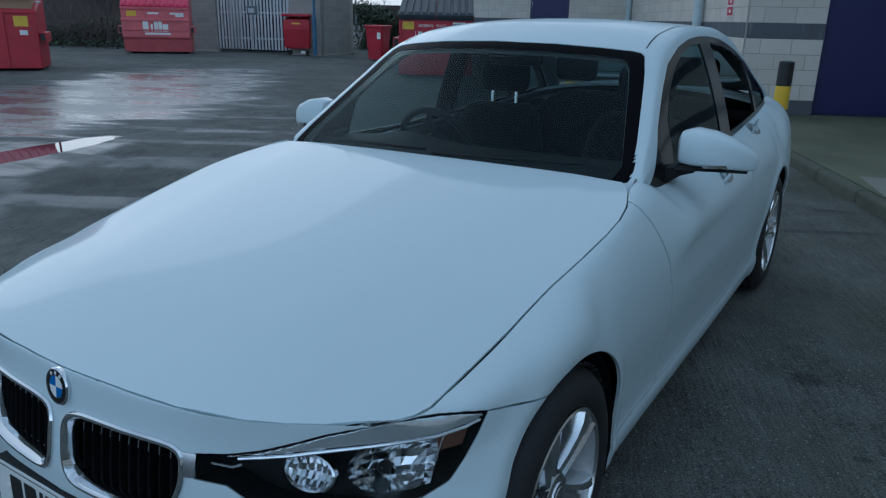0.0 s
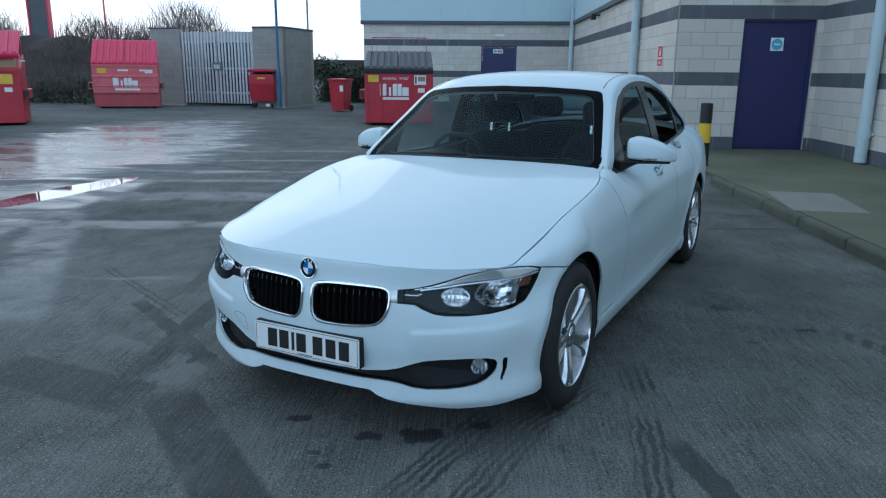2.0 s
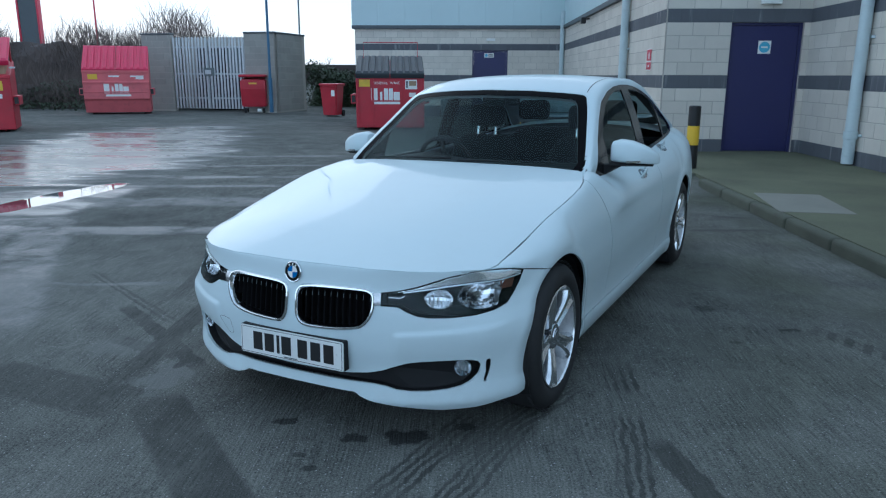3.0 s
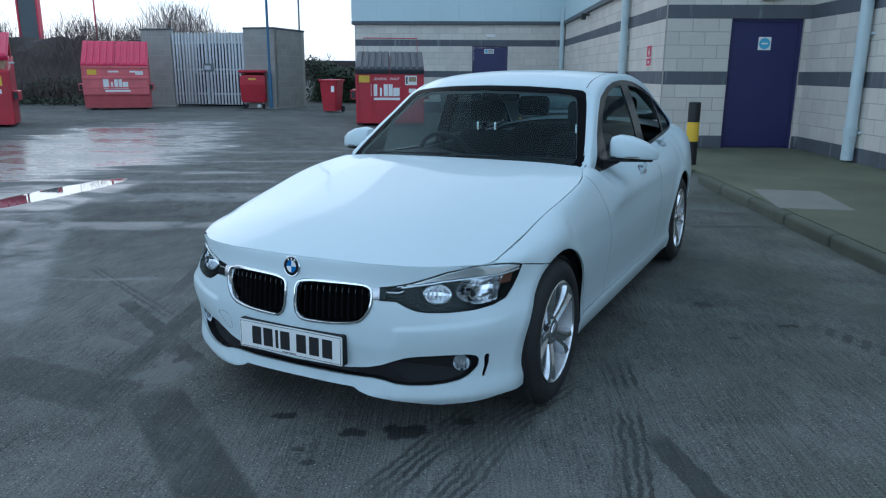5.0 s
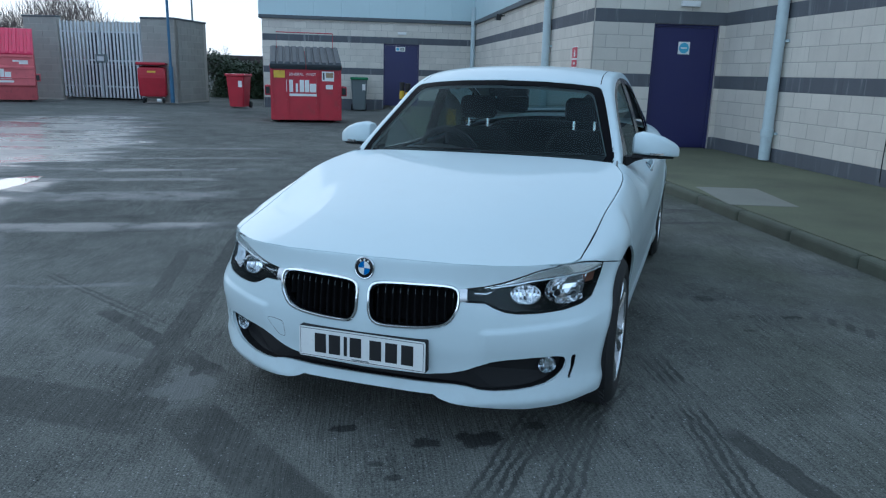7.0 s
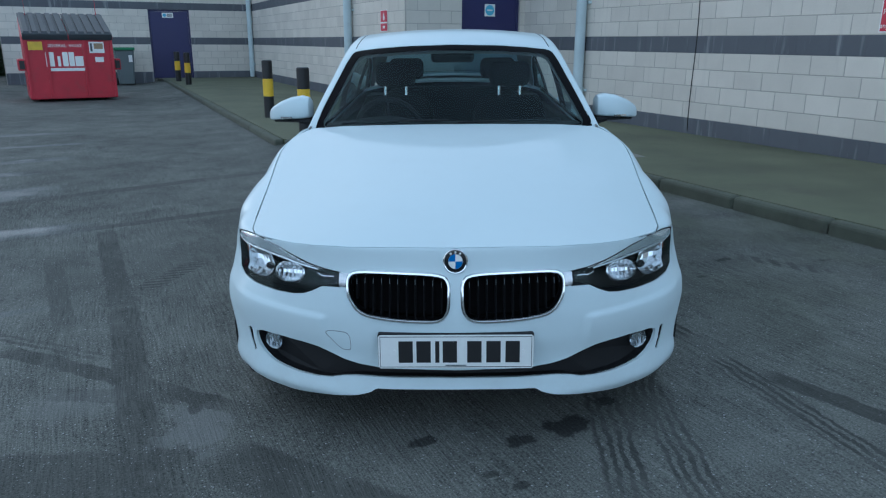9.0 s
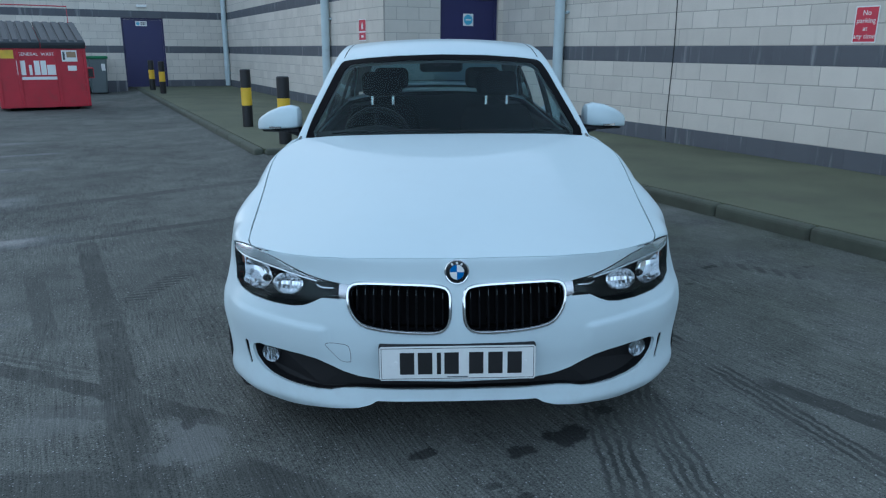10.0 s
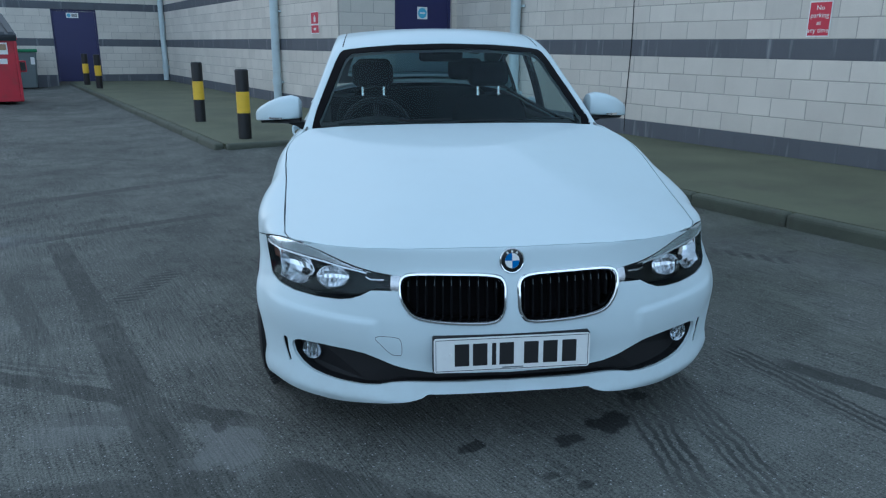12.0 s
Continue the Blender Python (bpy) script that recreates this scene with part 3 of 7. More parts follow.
fire = thing("fire_sign", pose(W2X - 0.024, 10.93, 1.79, rz=-90) @ UP, "red and white fire point sign on the block wall", "sign")
flat("plate", rect(-0.19, 0.19, -0.20, 0.20), 0.004, M["white"], fire)
flat("panel", rect(-0.175, 0.175, -0.02, 0.185), 0.0055, M["sign_red"], fire, "red panel with a white pictogram")
flat("panel", rect(-0.175, 0.175, -0.185, -0.05), 0.0055, M["sign_red"], fire, "red panel with a white pictogram")
flat("pictogram", [(-0.04, 0.01), (0.04, 0.01), (0.05, 0.08), (0.0, 0.15), (-0.05, 0.08)], 0.007, M["white"], fire)
flat("pictogram", rect(-0.06, 0.06, -0.14, -0.095), 0.007, M["white"], fire)

nps = thing("parking_sign", pose(W1X - 0.024, 2.44, 1.715, rz=-90) @ UP, "red no-parking sign with white lettering and border on the block wall", "sign")
flat("plate", rect(-0.135, 0.135, -0.19, 0.19), 0.004, M["white"], nps)
flat("field", rect(-0.122, 0.122, -0.177, 0.177), 0.0055, M["sign_red"], nps)
for i, words in enumerate(("No", "parking", "at", "any time")):
    lettering("lettering", words, 0.073, M["white"], nps, pose(0, 0.118 - i * 0.08, 0.007))

box_lamp = thing("bulkhead_light", pose(1.03, FWY - 0.02, 2.77), "small white bulkhead light over a door", "light")
part("body", boxed(-0.16, 0.16, -0.07, 0.0, -0.04, 0.05, 0.012, 2), M["white"], box_lamp)
copy_thing(box_lamp, pose(5.50, DWY - 0.02, 2.745) @ Matrix.Scale(1.1, 4))
flood = thing("security_light", pose(W2X - 0.03, 18.55, 3.10, rz=-90), "small black security light under the cladding", "light")
bm = bmesh.new()
rod(bm, (0, 0.03, 0), (0, -0.12, -0.02), 0.02)
box(bm, -0.09, 0.09, -0.24, -0.1, -0.14, 0.03, 0.02, 2)
part("body", bm, M["black"], flood)


# ---- downpipes ----
def downpipe(m, radius, collar):
    top = thing("downpipe", m, "pale blue-grey round downpipe with brackets on the block wall", "downpipe", "downpipes on the building")
    bm = bmesh.new()
    rod(bm, (0, 0, 0.03), (0, 0, 3.6), radius, n=20)
    part("pipe", bm, M["pipe"], top, smooth=True)
    bm = bmesh.new()
    lathe(bm, [(radius, 0.40), (radius + 0.014, 0.405), (radius + 0.014, 0.52), (radius, 0.525)], 20)
    part("collar", bm, M["pipe"], top, smooth=True)
    for z in (0.46, 1.9):
        part("bracket", boxed(-radius - 0.04, radius + 0.04, radius - 0.03, radius + 0.045, z - 0.02, z + 0.02, 0.004), M["pipe"], top)
    return top


pipe_a = downpipe(pose(W1X - 0.125, 7.85, PAVE, rz=-90), 0.088, True)
copy_thing(pipe_a, pose(W2X - 0.125, 12.9, PAVE, rz=-90))
copy_thing(pipe_a, pose(W2X - 0.125, 24.05, PAVE, rz=-90))


# ---- bollards ----
def bollard(m):
    top = thing("bollard", m, "round steel bollard painted in black and yellow bands on the pavement", "bollard", "bollards by the pavement")
    r = 0.078
    for name, z0, z1, mat in (("band", 0.0, 0.35, "black"), ("yellow_band", 0.35, 0.62, "yellow"), ("band", 0.62, 0.90, "black")):
        bm = bmesh.new()
        prof = [(r, z0), (r, z1)]
        if z1 > 0.8:
            prof = [(r, z0), (r, z1 - 0.012), (r - 0.012, z1), (0.001, z1 + 0.004)]
        lathe(bm, prof, 24)
        part(name, bm, M[mat], top, smooth=True)
    return top


first_bollard = bollard(pose(1.20, 9.78, PAVE - 0.02) @ Matrix.Diagonal((1.11, 1.11, 1.07, 1)))
for x, y in ((1.16, 7.25), (3.62, 7.4), (1.03, 20.2), (0.95, 22.25)):
    copy_thing(first_bollard, pose(x, y, PAVE - 0.02, rz=40 * x) @ Matrix.Diagonal((1, 1, 0.965, 1)))


# ---- waste containers ----
def front_loader(m, width, style, label):
    """A steel container with a tall back, a sloping front and plastic lids; local x along its front, front at y = 0."""
    top = thing("waste_container", m, label, "waste container", "large waste containers")
    w, d = width, 1.35
    body, lid = (M["red_faded"], M["pink"]) if style == "pink" else (M["red"], M["black_lid"] if style == "black" else M["pink"])
    hf, hb = 1.26, 1.66
    bm = bmesh.new()
    if style == "pink":
        side = [(0.22, 0.06), (0.06, 0.45), (0.0, 0.5), (0.0, 1.02), (0.08, 1.06), (0.08, hf + 0.1), (d, hb + 0.45), (d, 0.06)]
    else:
        side = [(0.0, 0.06), (0.0, hf), (d, hb), (d, 0.06)]
    va = [bm.verts.new((0, y, z)) for y, z in side]
    vb = [bm.verts.new((w, y, z)) for y, z in side]
    bm.faces.new(va)
    bm.faces.new(vb[::-1])
    for i in range(len(side)):
        j = (i + 1) % len(side)
        bm.faces.new((va[i], va[j], vb[j], vb[i]))
    bmesh.ops.bevel(bm, geom=list(bm.edges), offset=0.012, segments=1, affect="EDGES")
    hull = part("body", bm, body, top)
    bm = bmesh.new()
    if style != "pink":
        for x in (0.012, w * 0.23, w * 0.645, w - 0.06):
            box(bm, x, x + 0.05, -0.028, 0.0, 0.08, hf - 0.02, 0.004)
        box(bm, -0.01, w + 0.01, -0.035, 0.02, hf - 0.03, hf + 0.05, 0.008)
    else:
        box(bm, -0.01, w + 0.01, -0.03, 0.03, 0.98, 1.05, 0.008)
        box(bm, 0.02, w - 0.02, -0.02, 0.05, 0.70, 0.74, 0.006)
        box(bm, -0.01, w + 0.01, 0.05, 0.12, hf + 0.06, hf + 0.14, 0.008)
    part("stiffener", bm, body, top)
    for x in (-0.13, w):
        bm = bmesh.new()
        box(bm, x, x + 0.13, 0.10, 0.95, 0.62, 0.84, 0.01)
        sleeve = part("fork_pocket", bm, body, top)
        # black plate on the solid sleeve, the dark of a hollow put into colour
        part("pocket_mouth", boxed(x + 0.02, x + 0.11, 0.085, 0.099, 0.65, 0.81), M["black"], sleeve)
    # two ribbed lids on the slope
    f, b = ((0.06, hf + 0.16), (d * 0.93, hb + 0.52)) if style == "pink" else ((-0.06, hf + 0.05), (d, hb + 0.06)) if style != "open" else ((0.12, hf + 0.36), (d * 0.9, hf + 0.92))
    slope = math.atan2(b[1] - f[1], b[0] - f[0])
    run = math.hypot(b[0] - f[0], b[1] - f[1])
    for k in range(2):
        bm = bmesh.new()
        x0, x1 = (0.0 if k == 0 else w / 2 + 0.01), (w / 2 - 0.01 if k == 0 else w)
        mm = Matrix.Translation((0, f[0], f[1])) @ Matrix.Rotation(slope, 4, "X")
        # one moulding: a ribbed top that turns down at the front lip
        count = 5
        wave = [(x0, 0.0), (x0, 0.03)]
        for i in range(count):
            c = x0 + (i + 0.5) * (x1 - x0) / count
            wave += [(c - 0.06, 0.03), (c - 0.047, 0.062), (c + 0.047, 0.062), (c + 0.06, 0.03)]
        wave += [(x1, 0.03), (x1, 0.0)]
        rows = []
        for v, drop, flat_ in ((0.0, -0.10, 1.0), (-0.012, -0.02, 1.0), (0.0, 0.0, 1.0), (0.04, 0.0, 0.0), (run - 0.06, 0.0, 0.0), (run, 0.0, 1.0)):
            rows.append([bm.verts.new(mm @ Vector((x, v, min(h, 0.03) * flat_ + h * (1 - flat_) + drop))) for x, h in wave])
        for a_, b_ in zip(rows, rows[1:]):
            for i in range(len(wave)):
                j = (i + 1) % len(wave)
                bm.faces.new((a_[i], a_[j], b_[j], b_[i]))
        bm.faces.new(rows[0][::-1])
        bm.faces.new(rows[-1])
        part("lid", bm, lid, top)
    # labels
    def sheet(name, x0, x1, z0, z1, mat, y=-0.004, text=""):
        return part(name, boxed(x0, x1, y - 0.003, y, z0, z1), mat, top, text)
    if style == "pink":
        sheet("warning_label", 0.16, 0.44, 1.12, 1.28, M["yellow_label"], 0.074, "yellow warning label")
        sheet("side_label", w - 0.4, w - 0.16, 1.12, 1.24, M["white"], 0.074, "white label")
        blocks_y, zc, sc = -0.004, 0.83, 1.25
    else:
        sheet("warning_label", 0.08, 0.33, 1.02, 1.18, M["yellow_label"], text="yellow warning label")
        sheet("side_label", w - 0.45, w - 0.17, 0.96, 1.18, M["white"] if style == "black" else M["yellow_label"], text="white and red label" if style == "black" else "yellow warning label")
        sheet("side_label", w - 0.36, w - 0.2, 0.78, 0.88, M["white"], text="small white label")
        if style == "black":
            sheet("label_print", w - 0.36, w - 0.19, 1.04, 1.15, M["cardboard"], -0.008)
            sheet("label_print", w - 0.43, w - 0.39, 0.99, 1.15, M["trim"], -0.008)
        blocks_y, zc, sc = -0.004, 0.84, 1.15
    if style != "open":
        c = w * (0.46 if style == "black" else 0.52)
        for i, (dx, ww, hh) in enumerate(((-0.27, 0.13, 0.24), (-0.13, 0.045, 0.17), (-0.03, 0.085, 0.24), (0.07, 0.085, 0.24), (0.19, 0.13, 0.17))):
            sheet("emblem_block", c + sc * (dx - ww / 2), c + sc * (dx + ww / 2), zc - 0.12 * sc, zc - 0.12 * sc + hh * sc, M["white"], blocks_y, "white block of a plain emblem")
        sheet("text_bar", c - 0.3 * sc, c + 0.3 * sc, zc - 0.20 * sc, zc - 0.15 * sc, M["white"], blocks_y)
        if style == "black":
            for words, x in (("GENERAL", -0.17), ("WASTE", 0.2)):
                lettering("lettering", words, 0.085, M["white"], top, pose(c + x, -0.006, 1.10) @ UP)
        else:
            for x in (-0.1, 0.55):
                sheet("text_bar", c + x - 0.16, c + x + 0.16, 1.19, 1.24, M["white"], 0.074)
    if style == "open":
        sheet("notice_label", 0.2, 0.85, 0.52, 0.88, M["white"], text="white notice label with red print")
        sheet("label_print", 0.3, 0.72, 0.64, 0.76, M["sign_red"], -0.008)
        part("load", boxed(0.1, w - 0.1, 0.25, d - 0.1, hf - 0.1, hf + 0.34, 0.02), M["cardboard"], top, "flattened cardboard under the raised lid")
        for x in (0.03, w - 0.07):
            part("lid_stay", boxed(x, x + 0.04, d - 0.12, d - 0.04, hb - 0.1, hf + 0.90), body, top)
        part("handle", boxed(w + 0.001, w + 0.12, 0.12, 0.17, hf + 0.2, hf + 0.24, 0.01), M["steel_grey"], top)
    # castors
    for x in (0.2, w - 0.2):
        for y in (0.35, d - 0.15):
            bm = bmesh.new()
            rod(bm, (x - 0.03, y, 0.07), (x + 0.03, y, 0.07), 0.07, n=14)
            part("castor", bm, M["rubber"], top)
    return top


front_loader(pose(-13.42, 22.2, ground_z(-12, 22.5), rz=21.3) @ BIG, 1.98, "pink", "faded red steel waste container with pink-red ribbed lids")
black_bin = front_loader(pose(-2.86, 16.9, ground_z(-1.9, 17), rz=6) @ Matrix.Scale(1.17, 4), 1.62, "black", "red steel waste container with black ribbed lids and white print")
tube("guard_rail", [(0.15, 1.2, 1.5), (0.15, 1.2, 2.08), (1.5, 1.2, 2.08), (1.5, 1.2, 1.5)], 0.013, M["red"], black_bin)
front_loader(pose(-13.43, 14.23, ground_z(-12.3, 14.8), rz=27.3) @ BIG, 1.90, "open", "red steel waste container with a raised pink-red lid")


def wheelie_bin(m, w, d, h, body, lid, label):
    top = thing("wheelie_bin", m, label, "wheelie bin", "wheelie bins")
    bm = bmesh.new()
    sections = ((0.05, 0.80), (0.10, 0.82), (h * 0.86, 1.0), (h * 0.92, 1.03))
    rings = []
    for z, s in sections:
        rings.append([bm.verts.new((sx * w / 2 * s, d / 2 + sy * d / 2 * s, z)) for sx, sy in ((-1, -1), (1, -1), (1, 1), (-1, 1))])
    for a, b in zip(rings, rings[1:]):
        for i in range(4):
            bm.faces.new((a[i], a[(i + 1) % 4], b[(i + 1) % 4], b[i]))
    bm.faces.new(rings[0][::-1])
    bm.faces.new(rings[-1])
    bmesh.ops.bevel(bm, geom=[e for e in bm.edges if abs(e.verts[0].co.z - e.verts[1].co.z) > 0.03], offset=0.04, segments=3, affect="EDGES")
    part("body", bm, body, top, smooth=True)
    bm = bmesh.new()
    box(bm, -w / 2 - 0.03, w / 2 + 0.03, -0.04, d + 0.06, h * 0.92 + 0.003, h, 0.025, 2)
    part("lid", bm, lid, top)
    for x in (-w / 2 + 0.02, w / 2 - 0.02):
        bm = bmesh.new()
        rod(bm, (x - 0.025, d - 0.05, 0.10), (x + 0.025, d - 0.05, 0.10), 0.10, n=18)
        part("wheel", bm, M["rubber"], top)
    bm = bmesh.new()
    rod(bm, (-w / 2, d + 0.05, h * 0.9), (w / 2, d + 0.05, h * 0.9), 0.015, n=8)
    part("handle", bm, M["rubber"], top)
    part("sticker", boxed(w * 0.18, w * 0.38, -0.012, -0.008, h * 0.62, h * 0.8), M["white"], top, "small white sticker")
    return top


wheelie_bin(pose(-4.72, 22.46, ground_z(-4.7, 22.6), rz=-10.7) @ BIG, 0.56, 0.66, 1.04, M["red"], M["red"], "red plastic wheelie bin with a closed lid")
wheelie_bin(pose(-0.52, 23.3, ground_z(-0.5, 23.3), rz=3) @ BIG, 0.50, 0.6, 1.07, M["grey_plastic"], M["green"], "dark grey plastic wheelie bin with a green lid")


def four_wheel_bin(m):
    top = thing("wheeled_bin", m, "large red plastic four-wheeled bin beside a steel gate", "wheeled bin")
    bm = bmesh.new()
    side = [(0.10, 0.22), (0.0, 0.85), (0.0, 1.12), (0.9, 1.2), (0.9, 0.85), (0.8, 0.22)]
    va = [bm.verts.new((0.04, y, z)) for y, z in side]
    vb = [bm.verts.new((0.86, y, z)) for y, z in side]
    bm.faces.new(va), bm.faces.new(vb[::-1])
    for i in range(len(side)):
        j = (i + 1) % len(side)
        bm.faces.new((va[i], va[j], vb[j], vb[i]))
    bmesh.ops.bevel(bm, geom=list(bm.edges), offset=0.04, segments=2, affect="EDGES")
    part("body", bm, M["red"], top)
    part("lid", boxed(0.0, 0.90, -0.05, 0.95, 1.2, 1.29, 0.035, 2), M["red"], top)
    part("text_bar", boxed(0.32, 0.58, -0.006, -0.002, 0.97, 1.02), M["yellow_label"], top)
    for x, y in ((0.15, 0.2), (0.76, 0.2), (0.15, 0.72), (0.76, 0.72)):
        bm = bmesh.new()
        rod(bm, (x - 0.025, y, 0.09), (x + 0.025, y, 0.09), 0.09, n=14)
        castor = part("castor", bm, M["rubber"], top)
        bm = bmesh.new()
        rod(bm, (x, y, 0.1), (x, y, 0.24), 0.02, n=6)
        part("castor_stem", bm, M["steel_grey"], castor)
    part("brake_pedal", boxed(0.56, 0.70, 0.02, 0.12, 0.05, 0.15, 0.02), M["white"], top, "pale plastic pedal")


four_wheel_bin(pose(-8.33, 23.8, ground_z(-7.9, 24), rz=7.3) @ BIG)


# ---- gated enclosure ----
EN = math.atan2(21.95 - 23.55, -5.05 + 10.25)
ENZ, DEEP = 0.13, 2.05
enc = pose(-12.71, 25.65, ENZ, rz=math.degrees(EN) + 3.3) @ BIG
ENL = math.hypot(5.2, 1.6) - 0.2
GATE = (1.20, 4.10)
yard_wall = thing("enclosure_wall", enc, "grey concrete-block enclosure wall with a steel gate", "wall", kind="structure")
M["encl"] = block_material("enclosure_block", (0.30, 0.29, 0.265), 0.14)
bm = bmesh.new()
for row in range(12):
    off = 0.22 if row % 2 else 0.0
    for a0, a1 in ((0.0, GATE[0]), (GATE[1], ENL)):
        a = a0 - off
        while a < a1:
            s0, s1 = max(a, a0), min(a + 0.44, a1)
            if s1 - s0 > 0.03:
                box(bm, s0 + 0.004, s1 - 0.004, -0.004, 0.2, row * 0.215 + 0.004, row * 0.215 + 0.211)
            a += 0.44
    a = -off
    while a < DEEP:
        s0, s1 = max(a, 0.21), min(a + 0.44, DEEP)
        if s1 - s0 > 0.03:
            box(bm, ENL - 0.2, ENL + 0.004, s0 + 0.004, s1 - 0.004, row * 0.215 + 0.004, row * 0.215 + 0.211)
            box(bm, -0.004, 0.2, s0 + 0.004, s1 - 0.004, row * 0.215 + 0.004, row * 0.215 + 0.211)
        a += 0.44
tagged(part("block", bm, M["encl"], yard_wall), kind="stuff")
bm = bmesh.new()
box(bm, 0.0, GATE[0], 0.004, 0.19, -0.15, 2.58)
box(bm, GATE[1], ENL - 0.004, 0.004, 0.19, -0.15, 2.58)
box(bm, ENL - 0.19, ENL - 0.004, 0.19, DEEP, -0.15, 2.58)
box(bm, 0.004, 0.19, 0.19, DEEP, -0.15, 2.58)
box(bm, 0.0, ENL, DEEP, DEEP + 0.2, -0.15, 2.58)
part("mortar_backing", bm, M["mortar"], yard_wall)
bm = bmesh.new()
box(bm, -0.03, GATE[0], -0.03, 0.23, 2.58, 2.64, 0.008)
box(bm, GATE[1], ENL + 0.03, -0.03, 0.23, 2.58, 2.64, 0.008)
box(bm, ENL - 0.23, ENL + 0.03, 0.23, DEEP + 0.2, 2.58, 2.64, 0.008)
part("coping", bm, M["trim"], yard_wall, "thin dark coping")

gate = thing("palisade_gate", enc @ pose(0, 0.03, 0), "closed galvanised palisade double gate between block walls", "gate")
for k in range(2):
    g0 = GATE[0] + 0.03 + k * (GATE[1] - GATE[0]) / 2
    g1 = GATE[0] - 0.02 + (k + 1) * (GATE[1] - GATE[0]) / 2
    bm = bmesh.new()
    for z in (0.42, 1.25, 2.15):
        box(bm, g0, g1, 0.02, 0.05, z - 0.025, z + 0.025, 0.004)
    box(bm, g0, g0 + 0.05, 0.02, 0.07, 0.06, 2.4, 0.004)
    box(bm, g1 - 0.05, g1, 0.02, 0.07, 0.06, 2.4, 0.004)
    leaf = part("gate_leaf", bm, M["steel_grey"], gate)
    count = 11
    for i in range(count):
        c = g0 + (i + 0.5) * (g1 - g0) / count
        lean = 0.01 * math.sin(i * 2.1 + k)
        bm = bmesh.new()
        prism(bm, [(-0.034, 0.06), (0.034, 0.06), (0.034 + lean, 2.40), (0.012 + lean, 2.50), (lean, 2.46), (-0.012 + lean, 2.50), (-0.034 + lean, 2.40)], -0.008, 0.008, m=pose(c, 0.0, 0) @ UP)
        part("pale", bm, M["steel_grey"], leaf)
part("lock_plate", boxed(2.45, 2.87, -0.03, -0.012, 1.18, 1.45, 0.006), M["grey_plastic"], gate, "grey notice plate with a lock")
flat_print = part("plate_print", boxed(2.51, 2.75, -0.034, -0.0305, 1.24, 1.38), M["steel_grey"], gate)

# dark boxes added for clutter, filling the gaps between the pales with dark
infill = thing("stored_crates", enc @ pose(1.6, 1.2, 0), "dark boxes added for clutter and darkness behind the gate", "crates")
for i, (x, z, w) in enumerate(((-0.3, 0.0, 1.3), (1.05, 0.0, 1.3), (-0.2, 1.12, 1.1), (1.0, 1.12, 1.25))):
    part("crate", boxed(x, x + w, 0, 0.6, z, z + 1.1, 0.02), M["black_lid"] if i != 3 else M["grey_plastic"], infill)


# ---- posts and distant columns ----
def post(name, m, height, r, mat, label, lower=None):
    top = thing(name, m, label, name.replace("_", " "))
    bm = bmesh.new()
    rod(bm, (0, 0, 0.0), (0, 0, height), r, r * 0.75, n=14)
    part("shaft", bm, mat, top, smooth=True)
    if lower:
        bm = bmesh.new()
        rod(bm, (0, 0, 0.0), (0, 0, lower), r * 1.5, r * 1.45, n=14)
        part("base_sleeve", bm, M["blue_paint"], top, "thicker blue base")
    return top


post("steel_post", pose(-7.13, 23.76, 0.12), 9.0, 0.05, M["blue_paint"], "slim blue steel post beside the enclosure", 1.25)
post("street_lamp", pose(-12.2, 50.7, 0), 10.0, 0.07, M["grey_plastic"], "distant slim grey lamp column")
post("street_lamp", pose(-26.8, 49.9, 0), 10.0, 0.07, M["sign_red"], "distant slim red lamp column")
pillar = thing("sign_pillar", pose(-40.46, 64.65, 0) @ BIG, "distant dark totem with red edges", "sign")
part("core", boxed(-0.75, 0.75, -0.2, 0.2, 0, 9.0, 0.03), M["trim"], pillar)
for x in (-0.92, 0.76):
    part("edge_strip", boxed(x, x + 0.16, -0.25, 0.25, 2.5, 9.0, 0.02), M["sign_red"], pillar, "red edge strip")
board = thing("notice_board", pose(-2.95, 30.1, 0) @ BIG, "small white notice board on a post behind the hedge", "sign")
bm = bmesh.new()
rod(bm, (0, 0, 0), (0, 0, 1.9), 0.03)
part("post", bm, M["steel_grey"], board)
part("panel", boxed(-0.25, 0.25, -0.05, -0.03, 1.55, 2.15), M["white"], board)


# expansion joint and stray cable on the east wall, mastic joint in the recess
joint = thing("cable", pose(W1X - 0.024, 5.24, 0), "thin black cable hanging down the block wall", "cable")
part("strand", sweep([(0.0, 0.012 * math.sin(z * 3.1), z) for z in [0.20 + 0.157 * i for i in range(20)]], 0.007, 6), M["black"], joint)


